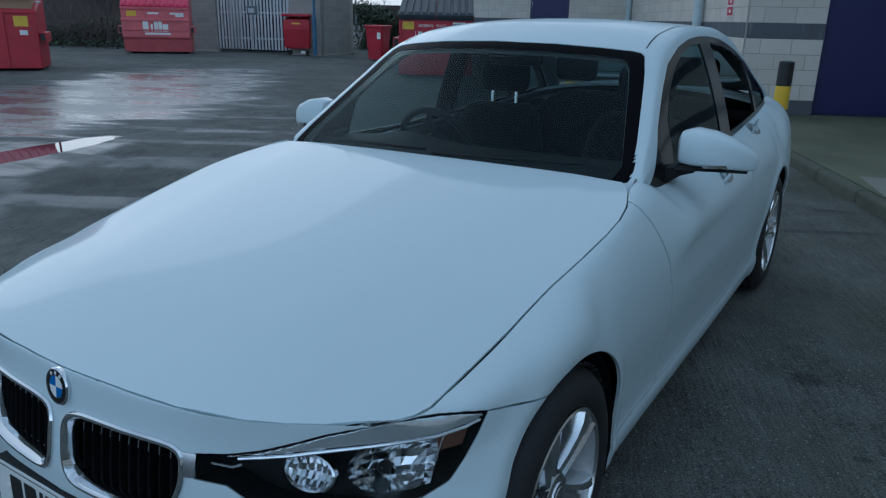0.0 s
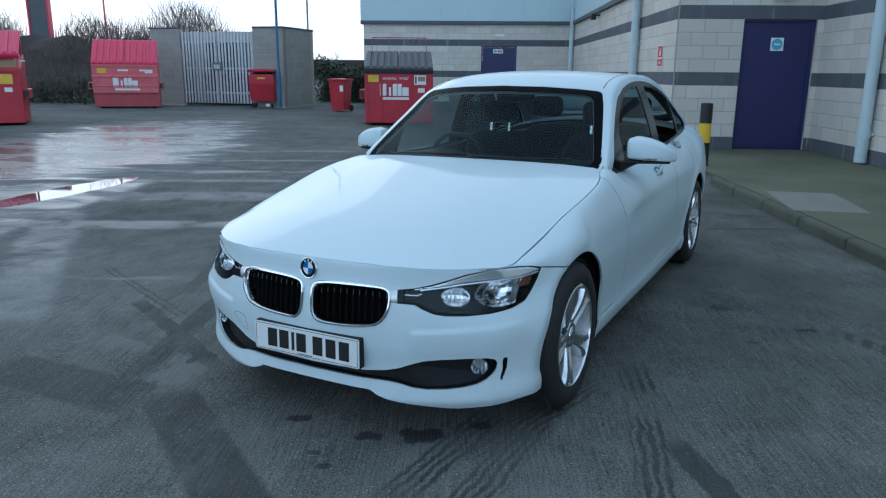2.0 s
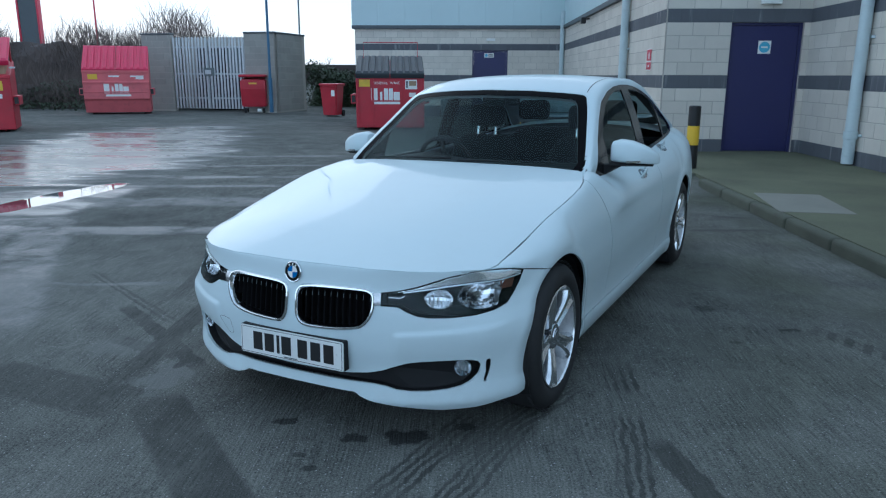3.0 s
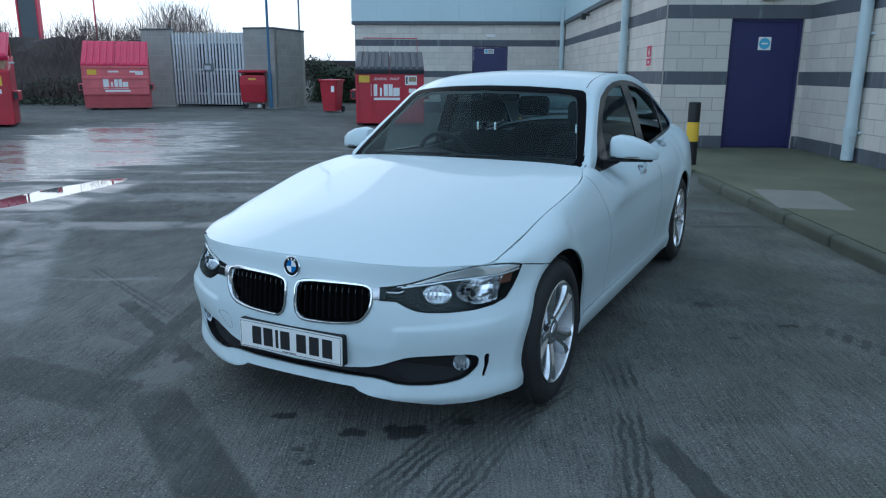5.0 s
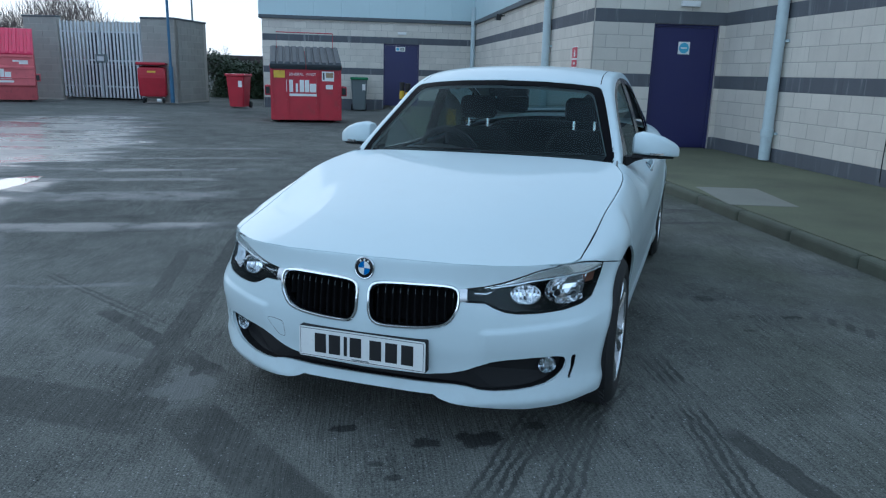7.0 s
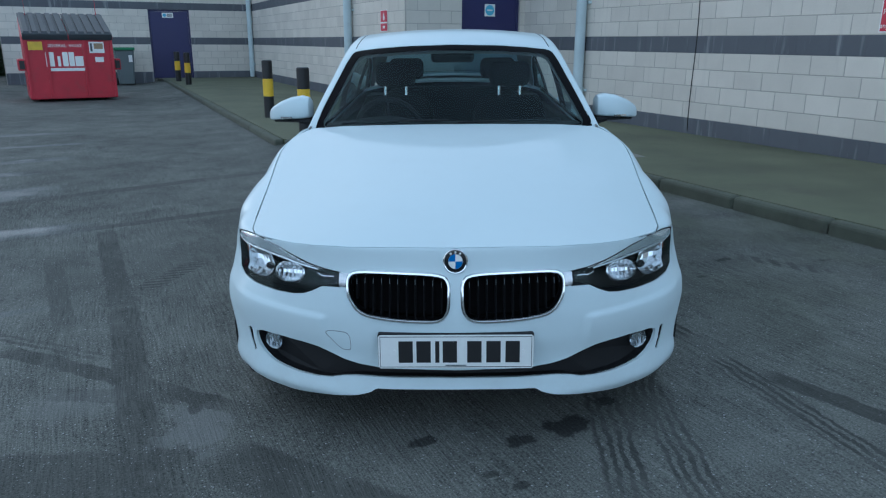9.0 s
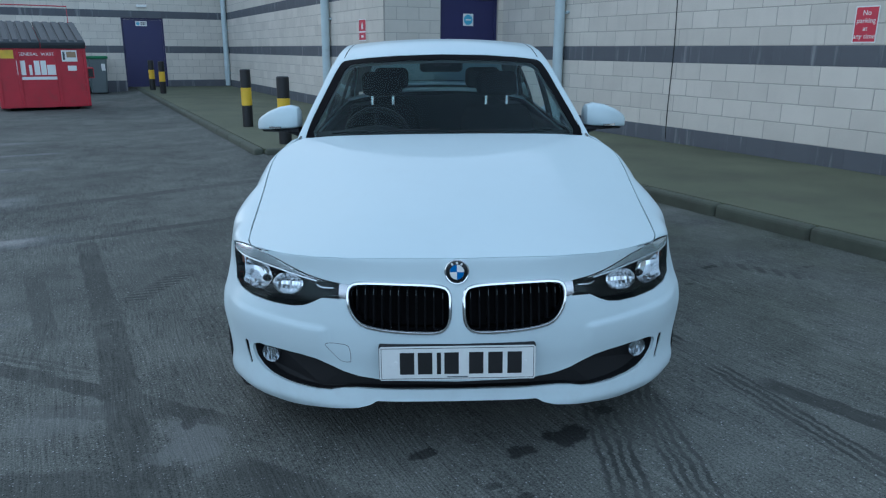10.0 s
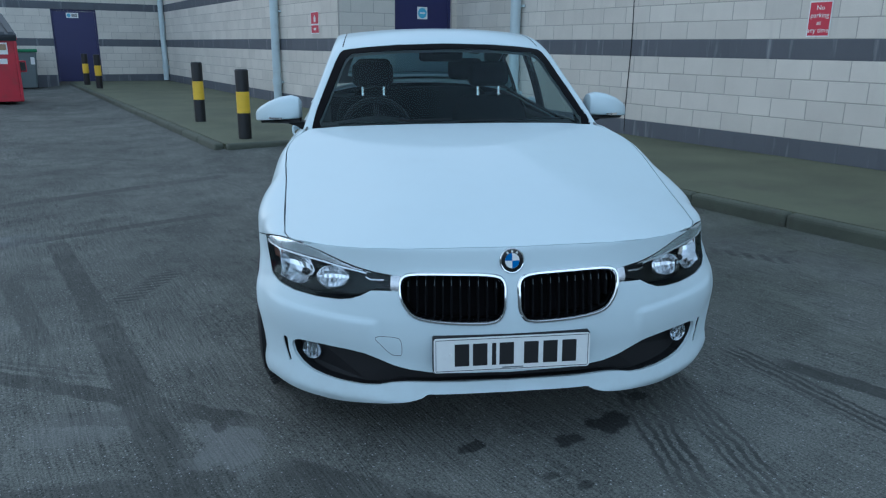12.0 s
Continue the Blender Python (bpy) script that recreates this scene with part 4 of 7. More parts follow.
# ---- hedge, brushwood and bare trees beyond the yard ----
def brushwood(name, label, category, x0, x1, y0, y1, top, count, mat, seed, leafy=False, kind="stuff"):
    """Many thin upright twigs, or small leaves, filling a strip with an uneven top."""
    rnd = random.Random(seed)
    verts, faces = [], []
    for _ in range(count):
        x, y = rnd.uniform(x0, x1), rnd.uniform(y0, y1)
        h = top * (0.72 + 0.28 * math.sin(x * 0.9 + seed) * math.sin(x * 0.37 + 2.0 * seed) + 0.12 * rnd.random())
        z = ground_z(x, y) + h * rnd.random() ** 0.8
        if leafy:
            s, a, b = rnd.uniform(0.05, 0.11), rnd.uniform(0, 6.28), rnd.uniform(-0.9, 0.9)
            ux, uy, uz = math.cos(a) * math.cos(b), math.sin(a) * math.cos(b), math.sin(b)
            vx, vy = -math.sin(a), math.cos(a)
            k = len(verts)
            verts += [(x - s * ux, y - s * uy, z - s * uz), (x + s * vx * 0.5, y + s * vy * 0.5, z), (x + s * ux, y + s * uy, z + s * uz), (x - s * vx * 0.5, y - s * vy * 0.5, z)]
        else:
            ln, w = rnd.uniform(0.35, 1.0), rnd.uniform(0.005, 0.014)
            a, lean = rnd.uniform(0, 6.28), rnd.uniform(0.1, 0.9)
            ex, ey = x + ln * lean * math.cos(a), y + ln * lean * math.sin(a)
            k = len(verts)
            verts += [(x - w, y, z - ln * 0.4), (x + w, y, z - ln * 0.4), (ex + w * 0.4, ey, z + ln * 0.5), (ex - w * 0.4, ey, z + ln * 0.5)]
        faces.append((k, k + 1, k + 2, k + 3))
    me = bpy.data.meshes.new(name)
    me.from_pydata(verts, [], faces)
    me.materials.append(mat)
    return tagged(new(name, me), label, category, kind=kind)


def bank(name, label, x0, x1, y0, y1, top, mat, seed):
    """The dense heart of a hedge: an uneven mound."""
    rnd = random.Random(seed)
    bm = bmesh.new()
    nx, ny = max(6, int((x1 - x0) / 0.35)), 7
    grid = []
    for j in range(ny):
        v = j / (ny - 1)
        row = []
        for i in range(nx):
            u = i / (nx - 1)
            x, y = x0 + (x1 - x0) * u, y0 + (y1 - y0) * v
            h = top * math.sin(math.pi * min(1, max(0, v))) ** 0.45 * (0.80 + 0.2 * noise.noise((x * 0.7, y * 0.7, seed)))
            row.append(bm.verts.new((x + rnd.uniform(-0.08, 0.08), y + rnd.uniform(-0.08, 0.08), ground_z(x, y) - 0.05 + h * min(1.0, 6 * min(u, 1 - u)) ** 0.4)))
        grid.append(row)
    for j in range(ny - 1):
        for i in range(nx - 1):
            bm.faces.new((grid[j][i], grid[j][i + 1], grid[j + 1][i + 1], grid[j + 1][i]))
    return tagged(obj(name, bm, mat), label, "hedge", kind="stuff")


brushwood("brushwood", "tangle of bare brown brushwood along the yard edge", "brushwood", -46, -13.4, 26.0, 29.0, 1.6, 11000, M["twig"], 3)
bank("hedge", "low dark hedge along the yard edge", -48, -13.6, 26.7, 29.2, 1.25, M["brush"], 5)
brushwood("hedge_leaves", "dark green leaves of a low hedge", "hedge", -22.4, -13.4, 26.4, 29.0, 1.4, 8000, M["leaf"], 6, leafy=True)
bank("thicket", "tall dark bare thicket behind the yard", -68, -12.0, 30.9, 36.5, 3.7, M["brush"], 9)
brushwood("thicket_twigs", "tall bare brown twigs behind the yard", "thicket", -57, -11.5, 30.3, 34.2, 4.2, 42000, M["twig"], 11)
bank("shrub", "dark evergreen shrub beside the building", -7.4, -4.15, 30.6, 34.4, 1.95, M["leaf"], 14)
brushwood("shrub_leaves", "dark evergreen leaves beside the building", "shrub", -7.5, -4.15, 30.0, 33.8, 2.1, 9000, M["leaf"], 15, leafy=True)
brushwood("rough_grass", "rough verge along the yard edge", "verge", -46, -13.4, 25.0, 26.5, 0.30, 3000, M["leaf"], 16, leafy=True)


def bare_tree(m, height, seed, spread=0.55):
    rnd = random.Random(seed)
    top = thing("tree", m, "bare winter tree with fine brown twigs", "tree", "bare trees")
    trunk, crown = bmesh.new(), bmesh.new()

    def limb(a, d, ln, r, depth):
        b = a + d * ln
        bm_ = trunk if depth == 0 else crown
        o1, o2 = d.orthogonal().normalized(), None
        o2 = d.cross(o1)
        n_ = 6 if depth == 0 else 3
        r1 = r * 0.68
        ra = [bm_.verts.new(a + (o1 * math.cos(6.283 * i / n_) + o2 * math.sin(6.283 * i / n_)) * r) for i in range(n_)]
        rb = [bm_.verts.new(b + (o1 * math.cos(6.283 * i / n_) + o2 * math.sin(6.283 * i / n_)) * r1) for i in range(n_)]
        for i in range(n_):
            bm_.faces.new((ra[i], ra[(i + 1) % n_], rb[(i + 1) % n_], rb[i]))
        if depth >= 6 or r < 0.003:
            return
        for k in range(2 + (rnd.random() < 0.65) + (depth > 2)):
            nd = (d + Vector((rnd.gauss(0, spread), rnd.gauss(0, spread), rnd.gauss(0.12, 0.3)))).normalized()
            limb(a + d * ln * rnd.uniform(0.6, 1.0), nd, ln * rnd.uniform(0.62, 0.85), r1 * rnd.uniform(0.6, 0.85), depth + 1)

    limb(Vector((0, 0, -0.1)), Vector((rnd.gauss(0, 0.05), rnd.gauss(0, 0.05), 1)).normalized(), height * 0.26, height * 0.017, 0)
    part("trunk", trunk, M["bark"], top)
    part("crown", crown, M["twig"], top)
    return top


tree_rnd = random.Random(4)
for i, (x, y, h) in enumerate(((-13.5, 33, 4.6), (-16.5, 35, 5.0), (-20.0, 37, 5.2), (-24.5, 37, 5.6), (-28.0, 40, 6.3), (-33.5, 42, 6.6), (-38.0, 42, 6.8), (-7.0, 42, 4.0), (-4.6, 38, 4.2), (-3.2, 36, 4.3), (-2.0, 44, 4.6), (-10.4, 44, 4.2), (-18.0, 33, 4.8))):
    bare_tree(pose(1.11 * x - 1.5, 1.11 * y + 0.5, 0.0, rz=tree_rnd.uniform(0, 360)), 1.12 * h, 30 + i)
tagged(obj("backdrop", boxed(-140, 60, 120, 121, -1, 3.2), M["brush"]), "far dark tree line on the horizon", "tree line", kind="structure")


# ---- the car: body surfaces ----
CAR = Matrix.Rotation(-0.015, 4, "Y") @ pose(-0.047, -0.026, 0, rz=-25.5) @ Matrix.Scale(1.02, 4)   # origin under the front axle, nose towards -y


def spline(ts, vs, t):
    """Smooth curve through knots (cubic Hermite, tangents limited so that it does not overshoot)."""
    ts, vs, t = np.asarray(ts, float), np.asarray(vs, float), np.asarray(t, float)
    h = np.diff(ts)
    s = np.diff(vs) / h
    m = np.empty_like(vs)
    m[1:-1] = np.where(s[:-1] * s[1:] > 0, 2 * s[:-1] * s[1:] / np.where(s[:-1] + s[1:] == 0, 1, s[:-1] + s[1:]), 0.0)
    m[0], m[-1] = s[0], s[-1]
    i = np.clip(np.searchsorted(ts, t) - 1, 0, len(h) - 1)
    u = (np.clip(t, ts[0], ts[-1]) - ts[i]) / h[i]
    return (vs[i] * (1 + 2 * u) * (1 - u) ** 2 + m[i] * h[i] * u * (1 - u) ** 2 + vs[i + 1] * u * u * (3 - 2 * u) + m[i + 1] * h[i] * u * u * (u - 1))


CABIN_LIFT = 0.024


def step01(a, b, t):
    u = np.clip((np.asarray(t, float) - a) / (b - a), 0, 1)
    return u * u * (3 - 2 * u)


# plan outline of one half at bumper height, from the nose round the corner to the tail
OUT_X = [0, 0.20, 0.36, 0.526, 0.653, 0.751, 0.817, 0.857, 0.882, 0.888, 0.890, 0.894, 0.902, 0.905, 0.900, 0.872, 0.80, 0.62, 0.30, 0]
OUT_Y = [-0.738, -0.730, -0.704, -0.646, -0.564, -0.464, -0.346, -0.20, 0.0, 0.40, 0.78, 1.10, 1.80, 2.60, 3.00, 3.35, 3.62, 3.79, 3.84, 3.848]
# inner border of the lower body: on the bonnet, along the window line, on the boot
IN_X = [0, 0.20, 0.343, 0.479, 0.611, 0.712, 0.750, 0.765, 0.776, 0.803, 0.742, 0.765, 0.765, 0.755, 0.735, 0.68, 0.60, 0.46, 0.24, 0]
IN_Y = [-0.691, -0.683, -0.666, -0.627, -0.552, -0.465, -0.360, -0.20, 0.02, 0.40, 0.80, 1.10, 1.80, 2.60, 3.00, 3.28, 3.48, 3.60, 3.65, 3.66]
ARC = np.concatenate([[0], np.cumsum(np.hypot(np.diff(OUT_X), np.diff(OUT_Y)))])


def bonnet_z(x, y):
    """Height of the bonnet and wing tops."""
    ax = np.abs(x)
    mid = spline([-0.80, -0.69, -0.55, -0.30, 0.0, 0.35, 0.70, 1.0], [0.695, 0.742, 0.786, 0.844, 0.892, 0.930, 0.957, 0.975], y)
    crown = spline([-0.8, -0.62, -0.47, -0.2, 0.1, 0.4, 0.66, 0.85], [0.066, 0.086, 0.096, 0.087, 0.057, 0.036, 0.024, 0.014], y)
    edge = 0.40 + 0.24 * np.clip((y + 0.6) / 1.4, 0, 1)
    dome = 0.004 * (1 - step01(edge - 0.09, edge + 0.05, ax)) * step01(-0.66, -0.35, y)
    return mid - crown * (ax / 0.765) ** 2.3 + dome - 0.006


def belt_z(y):
    return spline([0.7, 1.0, 1.6, 2.3, 2.8, 3.2], [0.900, 0.888, 0.898, 0.922, 0.950, 0.985], y)


def boot_z(x, y):
    return spline([2.9, 3.2, 3.5, 3.75, 3.9], [1.03, 1.045, 1.04, 1.02, 0.98], y) - 0.07 * (np.abs(x) / 0.7) ** 2.5


def crease_z(y):
    return 0.692 + 0.062 * y


def lower_body(t, rows, fillet):
    """Points of the lower body for stations t along the plan outline: from the sill up, over the shoulder to the inner border."""
    t = np.asarray(t, float)
    px, py = spline(ARC, OUT_X, t), spline(ARC, OUT_Y, t)
    ex, ey = spline(ARC, IN_X, t), spline(ARC, IN_Y, t)
    e = 1e-3
    tx, ty = spline(ARC, OUT_X, t + e) - spline(ARC, OUT_X, t - e), spline(ARC, OUT_Y, t + e) - spline(ARC, OUT_Y, t - e)
    ln = np.hypot(tx, ty)
    nx, ny = -ty / ln, tx / ln            # inward
    front = step01(0.25, 0.95, ny) * (py < 1)
    back = step01(0.25, 0.95, -ny) * (py > 1)
    door = step01(0.70, 0.98, py) * (1 - step01(3.05, 3.25, py))
    ez = np.where(py > 2, boot_z(ex, ey), bonnet_z(ex, ey)) * (1 - door) + belt_z(ey) * door
    zb = 0.135
    ze = 0.645 + 0.055 * (1 - front) * (1 - door) + 0.095 * door + 0.12 * step01(2.9, 3.3, py)
    z = zb + (ze - zb)[None, :] * rows[:, None]
    side = spline([0.12, 0.17, 0.22, 0.258, 0.30, 0.40, 0.52, 0.60, 0.68, 0.76, 0.84, 0.95], [0.075, 0.048, 0.030, 0.024, 0.030, 0.022, 0.006, 0.0, 0.003, 0.012, 0.028, 0.06], z)
    nose = spline([0.12, 0.16, 0.20, 0.235, 0.27, 0.32, 0.36, 0.44, 0.50, 0.56, 0.62, 0.66, 0.72], [0.11, 0.06, 0.030, 0.010, 0.016, 0.022, 0.020, 0.006, 0.003, 0.010, 0.022, 0.034, 0.055], z)
    tail = spline([0.12, 0.2, 0.35, 0.6, 0.8, 1.0], [0.12, 0.05, 0.0, 0.01, 0.05, 0.08], z)
    d = side * (1 - front - back) + nose * front + tail * back
    gap = z - crease_z(py)[None, :]
    d = d - (0.021 * door + 0.005 * step01(0.3, 0.7, py) * (1 - door) * (py < 1))[None, :] * np.exp(-np.abs(gap) / np.where(gap > 0, 0.07, 0.035))
    fuller = 0.058 * np.exp(-((t - 0.92) / 0.21) ** 2)
    d = d - fuller[None, :] * spline([0.12, 0.2, 0.28, 0.45, 0.52, 0.58, 0.64, 0.7], [0.75, 1.0, 1.0, 1.0, 0.8, 0.3, 0.0, 0.0], z)
    # ledge across the bumper corner, below the lamp
    edge = 0.505 + 0.06 * (t - 0.47)
    below = edge[None, :] - z
    ledge = step01(-0.006, 0.010, below) * (1 - step01(0.015, 0.14, below))
    d = d - 0.009 * ledge * (step01(0.435, 0.475, t) * (1 - step01(0.78, 0.94, t)))[None, :]
    for wy in (0.0, 2.81):
        r = np.hypot(py[None, :] - wy, z - 0.325)
        d = d - 0.010 * np.exp(-((r - 0.385) / 0.035) ** 2) * (np.abs(nx)[None, :] > 0.5)
    lower = np.stack([px + d * nx, py + d * ny, z], -1)
    a, b = lower[-1], np.stack([ex, ey, ez], -1)
    lean = (lower[-1] - lower[-3])
    lean /= np.linalg.norm(lean, axis=-1, keepdims=True)
    reach = np.linalg.norm(b - a, axis=-1, keepdims=True)
    c1 = a + lean * reach * 0.42
    mx, my = b[:, 0] + (a[:, 0] - b[:, 0]) * 0.5, b[:, 1] + (a[:, 1] - b[:, 1]) * 0.5
    mz = np.where(py > 2, boot_z(mx, my), bonnet_z(mx, my)) * (1 - door) + (b[:, 2] - 0.035) * door
    c2 = np.stack([mx, my, mz], -1)
    u = fillet[:, None, None]
    top = a * (1 - u) ** 3 + 3 * c1 * u * (1 - u) ** 2 + 3 * c2 * u * u * (1 - u) + b * u ** 3
    return np.concatenate([lower, top[1:]], 0)


def greenhouse(n_along, n_top, n_side):
    """Roof, pillars and window bands: stations along the roof rail, each from the middle out to the rail and down to the window line."""
    ry = [0.72, 0.80, 0.95, 1.15, 1.37, 1.60, 1.90, 2.20, 2.55, 2.85, 3.15, 3.36]
    rx = [0.757, 0.746, 0.718, 0.668, 0.618, 0.600, 0.592, 0.590, 0.594, 0.606, 0.640, 0.668]
    rz = [0.870, 0.935, 1.035, 1.168, 1.302, 1.360, 1.387, 1.387, 1.347, 1.258, 1.118, 1.030]
    cy = [0.52, 0.60, 0.75, 0.97, 1.20, 1.50, 1.88, 2.20, 2.58, 2.88, 3.18, 3.38]
    cz = [0.820, 0.880, 0.995, 1.165, 1.338, 1.412, 1.424, 1.416, 1.376, 1.288, 1.135, 1.040]
    k = np.linspace(ry[0], ry[-1], n_along)
    x, y, z = spline(ry, rx, k), k, spline(ry, rz, k)
    my, mz = spline(ry, cy, k), spline(ry, cz, k)
    bx = spline(OUT_Y[8:16], IN_X[8:16], k)
    bz = np.where(k < 0.98, bonnet_z(bx, k) * (1 - step01(0.70, 0.98, k)) + belt_z(k) * step01(0.70, 0.98, k), belt_z(k))
    bz = np.minimum(bz, z - 0.004) - 0.012
    f = np.linspace(0, 1, n_top)[:, None]
    top = np.stack([x * f, my + (y - my) * f ** 2, mz + (z - mz) * f ** 2.2], -1)
    g = np.linspace(0, 1, n_side)[1:, None]
    bow = 0.014 * np.sin(math.pi * g)
    side = np.stack([x + (bx - x) * g + bow, y + 0 * g, z + (bz - z) * g], -1)
    pts = np.concatenate([top, side], 0)
    for _ in range(10):                      # round the rail
        mid = 0.25 * pts[:-2] + 0.5 * pts[1:-1] + 0.25 * pts[2:]
        w = np.exp(-((np.arange(1, len(pts) - 1) - n_top) / 5.0) ** 2)[:, None, None]
        pts[1:-1] = pts[1:-1] * (1 - w) + mid * w
    return pts


# ---- end of surfaces ----
def mirrored(s):
    """A half grid whose first column lies on x = 0, made whole. Channels: x, y, z, t."""
    m = s[:, :0:-1].copy()
    m[..., 0] *= -1
    m[..., 3] *= -1
    return np.concatenate([m, s], 1)


def inside(px, py, poly):
    poly = np.asarray(poly, float)
    x0, y0 = poly[:, 0], poly[:, 1]
    x1, y1 = np.roll(x0, -1), np.roll(y0, -1)
    res = np.zeros(px.shape, bool)
    for a, b, c, d in zip(x0, y0, x1, y1):
        if b != d:
            res ^= ((b > py) != (d > py)) & (px < (c - a) * (py - b) / (d - b) + a)
    return res


def rounded(points, n=6):
    """A closed smooth loop through points (Catmull-Rom)."""
    p = np.asarray(points, float)
    out = []
    for i in range(len(p)):
        a, b, c, d = p[i - 1], p[i], p[(i + 1) % len(p)], p[(i + 2) % len(p)]
        for u in np.linspace(0, 1, n, endpoint=False):
            out.append(0.5 * ((2 * b) + (c - a) * u + (2 * a - 5 * b + 4 * c - d) * u * u + (3 * b - a - 3 * c + d) * u ** 3))
    return np.array(out)


def shrink(poly, d):
    """An outline moved inwards by d."""
    p = np.asarray(poly, float)
    e = np.roll(p, -1, 0) - np.roll(p, 1, 0)
    n = np.stack([-e[:, 1], e[:, 0]], 1)
    n /= np.linalg.norm(n, axis=1, keepdims=True)
    area = np.sum(p[:, 0] * np.roll(p[:, 1], -1) - np.roll(p[:, 0], -1) * p[:, 1])
    return p + n * (d if area > 0 else -d)


SPLIT = {}   # which diagonal parts a grid face, by grid


def carve(s, view, poly, where=None):
    """Move grid points onto an outline, so that faces lie on one side of it; view gives the two coordinates of the outline."""
    qx, qy = view(s)
    ins = inside(qx, qy, poly)
    ok = np.ones(ins.shape, bool) if where is None else where(s)
    cand = []
    R, C = ins.shape
    ids = np.arange(R * C).reshape(R, C)
    for a, b in ((ids[:-1], ids[1:]), (ids[:, :-1], ids[:, 1:])):
        a, b = a.ravel(), b.ravel()
        hit = (ins.ravel()[a] != ins.ravel()[b]) & ok.ravel()[a] & ok.ravel()[b]
        cand.append(np.stack([a[hit], b[hit]], 1))
    ab = np.concatenate(cand)
    if not len(ab):
        return
    flat_s = s.reshape(R * C, -1)
    A, B = flat_s[ab[:, 0]].copy(), flat_s[ab[:, 1]].copy()
    ia = ins.ravel()[ab[:, 0]]
    lo, hi = np.zeros(len(ab)), np.ones(len(ab))
    for _ in range(14):
        mid = (lo + hi) / 2
        X = A + (B - A) * mid[:, None]
        m = inside(*view(X), poly)
        lo, hi = np.where(m == ia, mid, lo), np.where(m == ia, hi, mid)
    f = (lo + hi) / 2
    who = np.where(f < 0.5, ab[:, 0], ab[:, 1])
    dist = np.minimum(f, 1 - f)
    order = np.argsort(-dist)
    new_s = A + (B - A) * f[:, None]
    flat_s[who[order]] = new_s[order]
    on = np.zeros(R * C, bool)
    on[who] = True
    on = on.reshape(R, C)
    a, b, c, d = on[:-1, :-1], on[:-1, 1:], on[1:, 1:], on[1:, :-1]
    diag = SPLIT.setdefault(id(s), np.zeros((R - 1, C - 1), bool))
    diag[b & d & ~(a & c)] = True
    diag[a & c & ~(b & d)] = False


def thirds(s):
    """Midpoints of the two triangles of every grid face, stacked."""
    a, b, c, d = s[:-1, :-1], s[:-1, 1:], s[1:, 1:], s[1:, :-1]
    k = SPLIT.get(id(s), np.zeros(a.shape[:2], bool))[..., None]
    return np.stack([np.where(k, a + b + d, a + b + c) / 3, np.where(k, b + c + d, a + c + d) / 3], 0)


def face_in(s, view, poly, where=None):
    c = thirds(s)
    out = []
    for tri in c:
        m = inside(*view(tri), poly)
        out.append(m if where is None else m & where(tri))
    return np.stack(out, 0)


def grid_normals(s):
    p = s[..., :3]
    du = np.gradient(p, axis=1)
    dv = np.gradient(p, axis=0)
    n = np.cross(du, dv)
    return n / np.maximum(np.linalg.norm(n, axis=-1, keepdims=True), 1e-9)


def panel(name, s, mask, normals, material, parent, rim=0.014, gap=0.0022, sink=0.0, label=""):
    """The faces of a grid that mask picks, as one sheet with turned-in edges."""
    R, C = s.shape[:2]
    ids = np.arange(R * C).reshape(R, C)
    quad = np.stack([ids[:-1, :-1], ids[:-1, 1:], ids[1:, 1:], ids[1:, :-1]], -1)
    k = SPLIT.get(id(s), np.zeros((R - 1, C - 1), bool))
    t1 = np.where(k[..., None], quad[..., [0, 1, 3]], quad[..., [0, 1, 2]])
    t2 = np.where(k[..., None], quad[..., [1, 2, 3]], quad[..., [0, 2, 3]])
    q = np.concatenate([t1[mask[0]], t2[mask[1]]])
    if not len(q):
        return None
    used, inv = np.unique(q, return_inverse=True)
    q = inv.reshape(-1, 3)
    p = s.reshape(R * C, -1)[used, :3].copy()
    n = normals.reshape(R * C, 3)[used]
    p -= n * sink
    e = np.concatenate([q[:, [0, 1]], q[:, [1, 2]], q[:, [2, 0]]])
    key = np.sort(e, 1)
    _, first, count = np.unique(key, axis=0, return_index=True, return_counts=True)
    edge = e[first[count == 1]]
    rimv = np.unique(edge)
    if gap:
        cen = p[q].mean(1)
        acc, cnt = np.zeros_like(p), np.zeros(len(p))
        for k in range(3):
            np.add.at(acc, q[:, k], cen)
            np.add.at(cnt, q[:, k], 1)
        d = acc[rimv] / cnt[rimv][:, None] - p[rimv]
        d /= np.maximum(np.linalg.norm(d, axis=1, keepdims=True), 1e-9)
        p[rimv] += d * gap
    faces = q.tolist()
    verts = p
    if rim:
        lut = {v: i for i, v in enumerate(rimv)}
        base = len(p)
        verts = np.concatenate([p, p[rimv], p[rimv] - n[rimv] * rim])
        k = len(rimv)
        faces += [[base + lut[b], base + lut[a], base + k + lut[a], base + k + lut[b]] for a, b in edge]
    me = bpy.data.meshes.new(name)
    me.from_pydata(verts.tolist(), [], faces)
    me.materials.append(material)
    me.shade_smooth()
    ob = new(name, me)
    ob.parent = parent
    if label:
        ob["label"] = label
    return ob


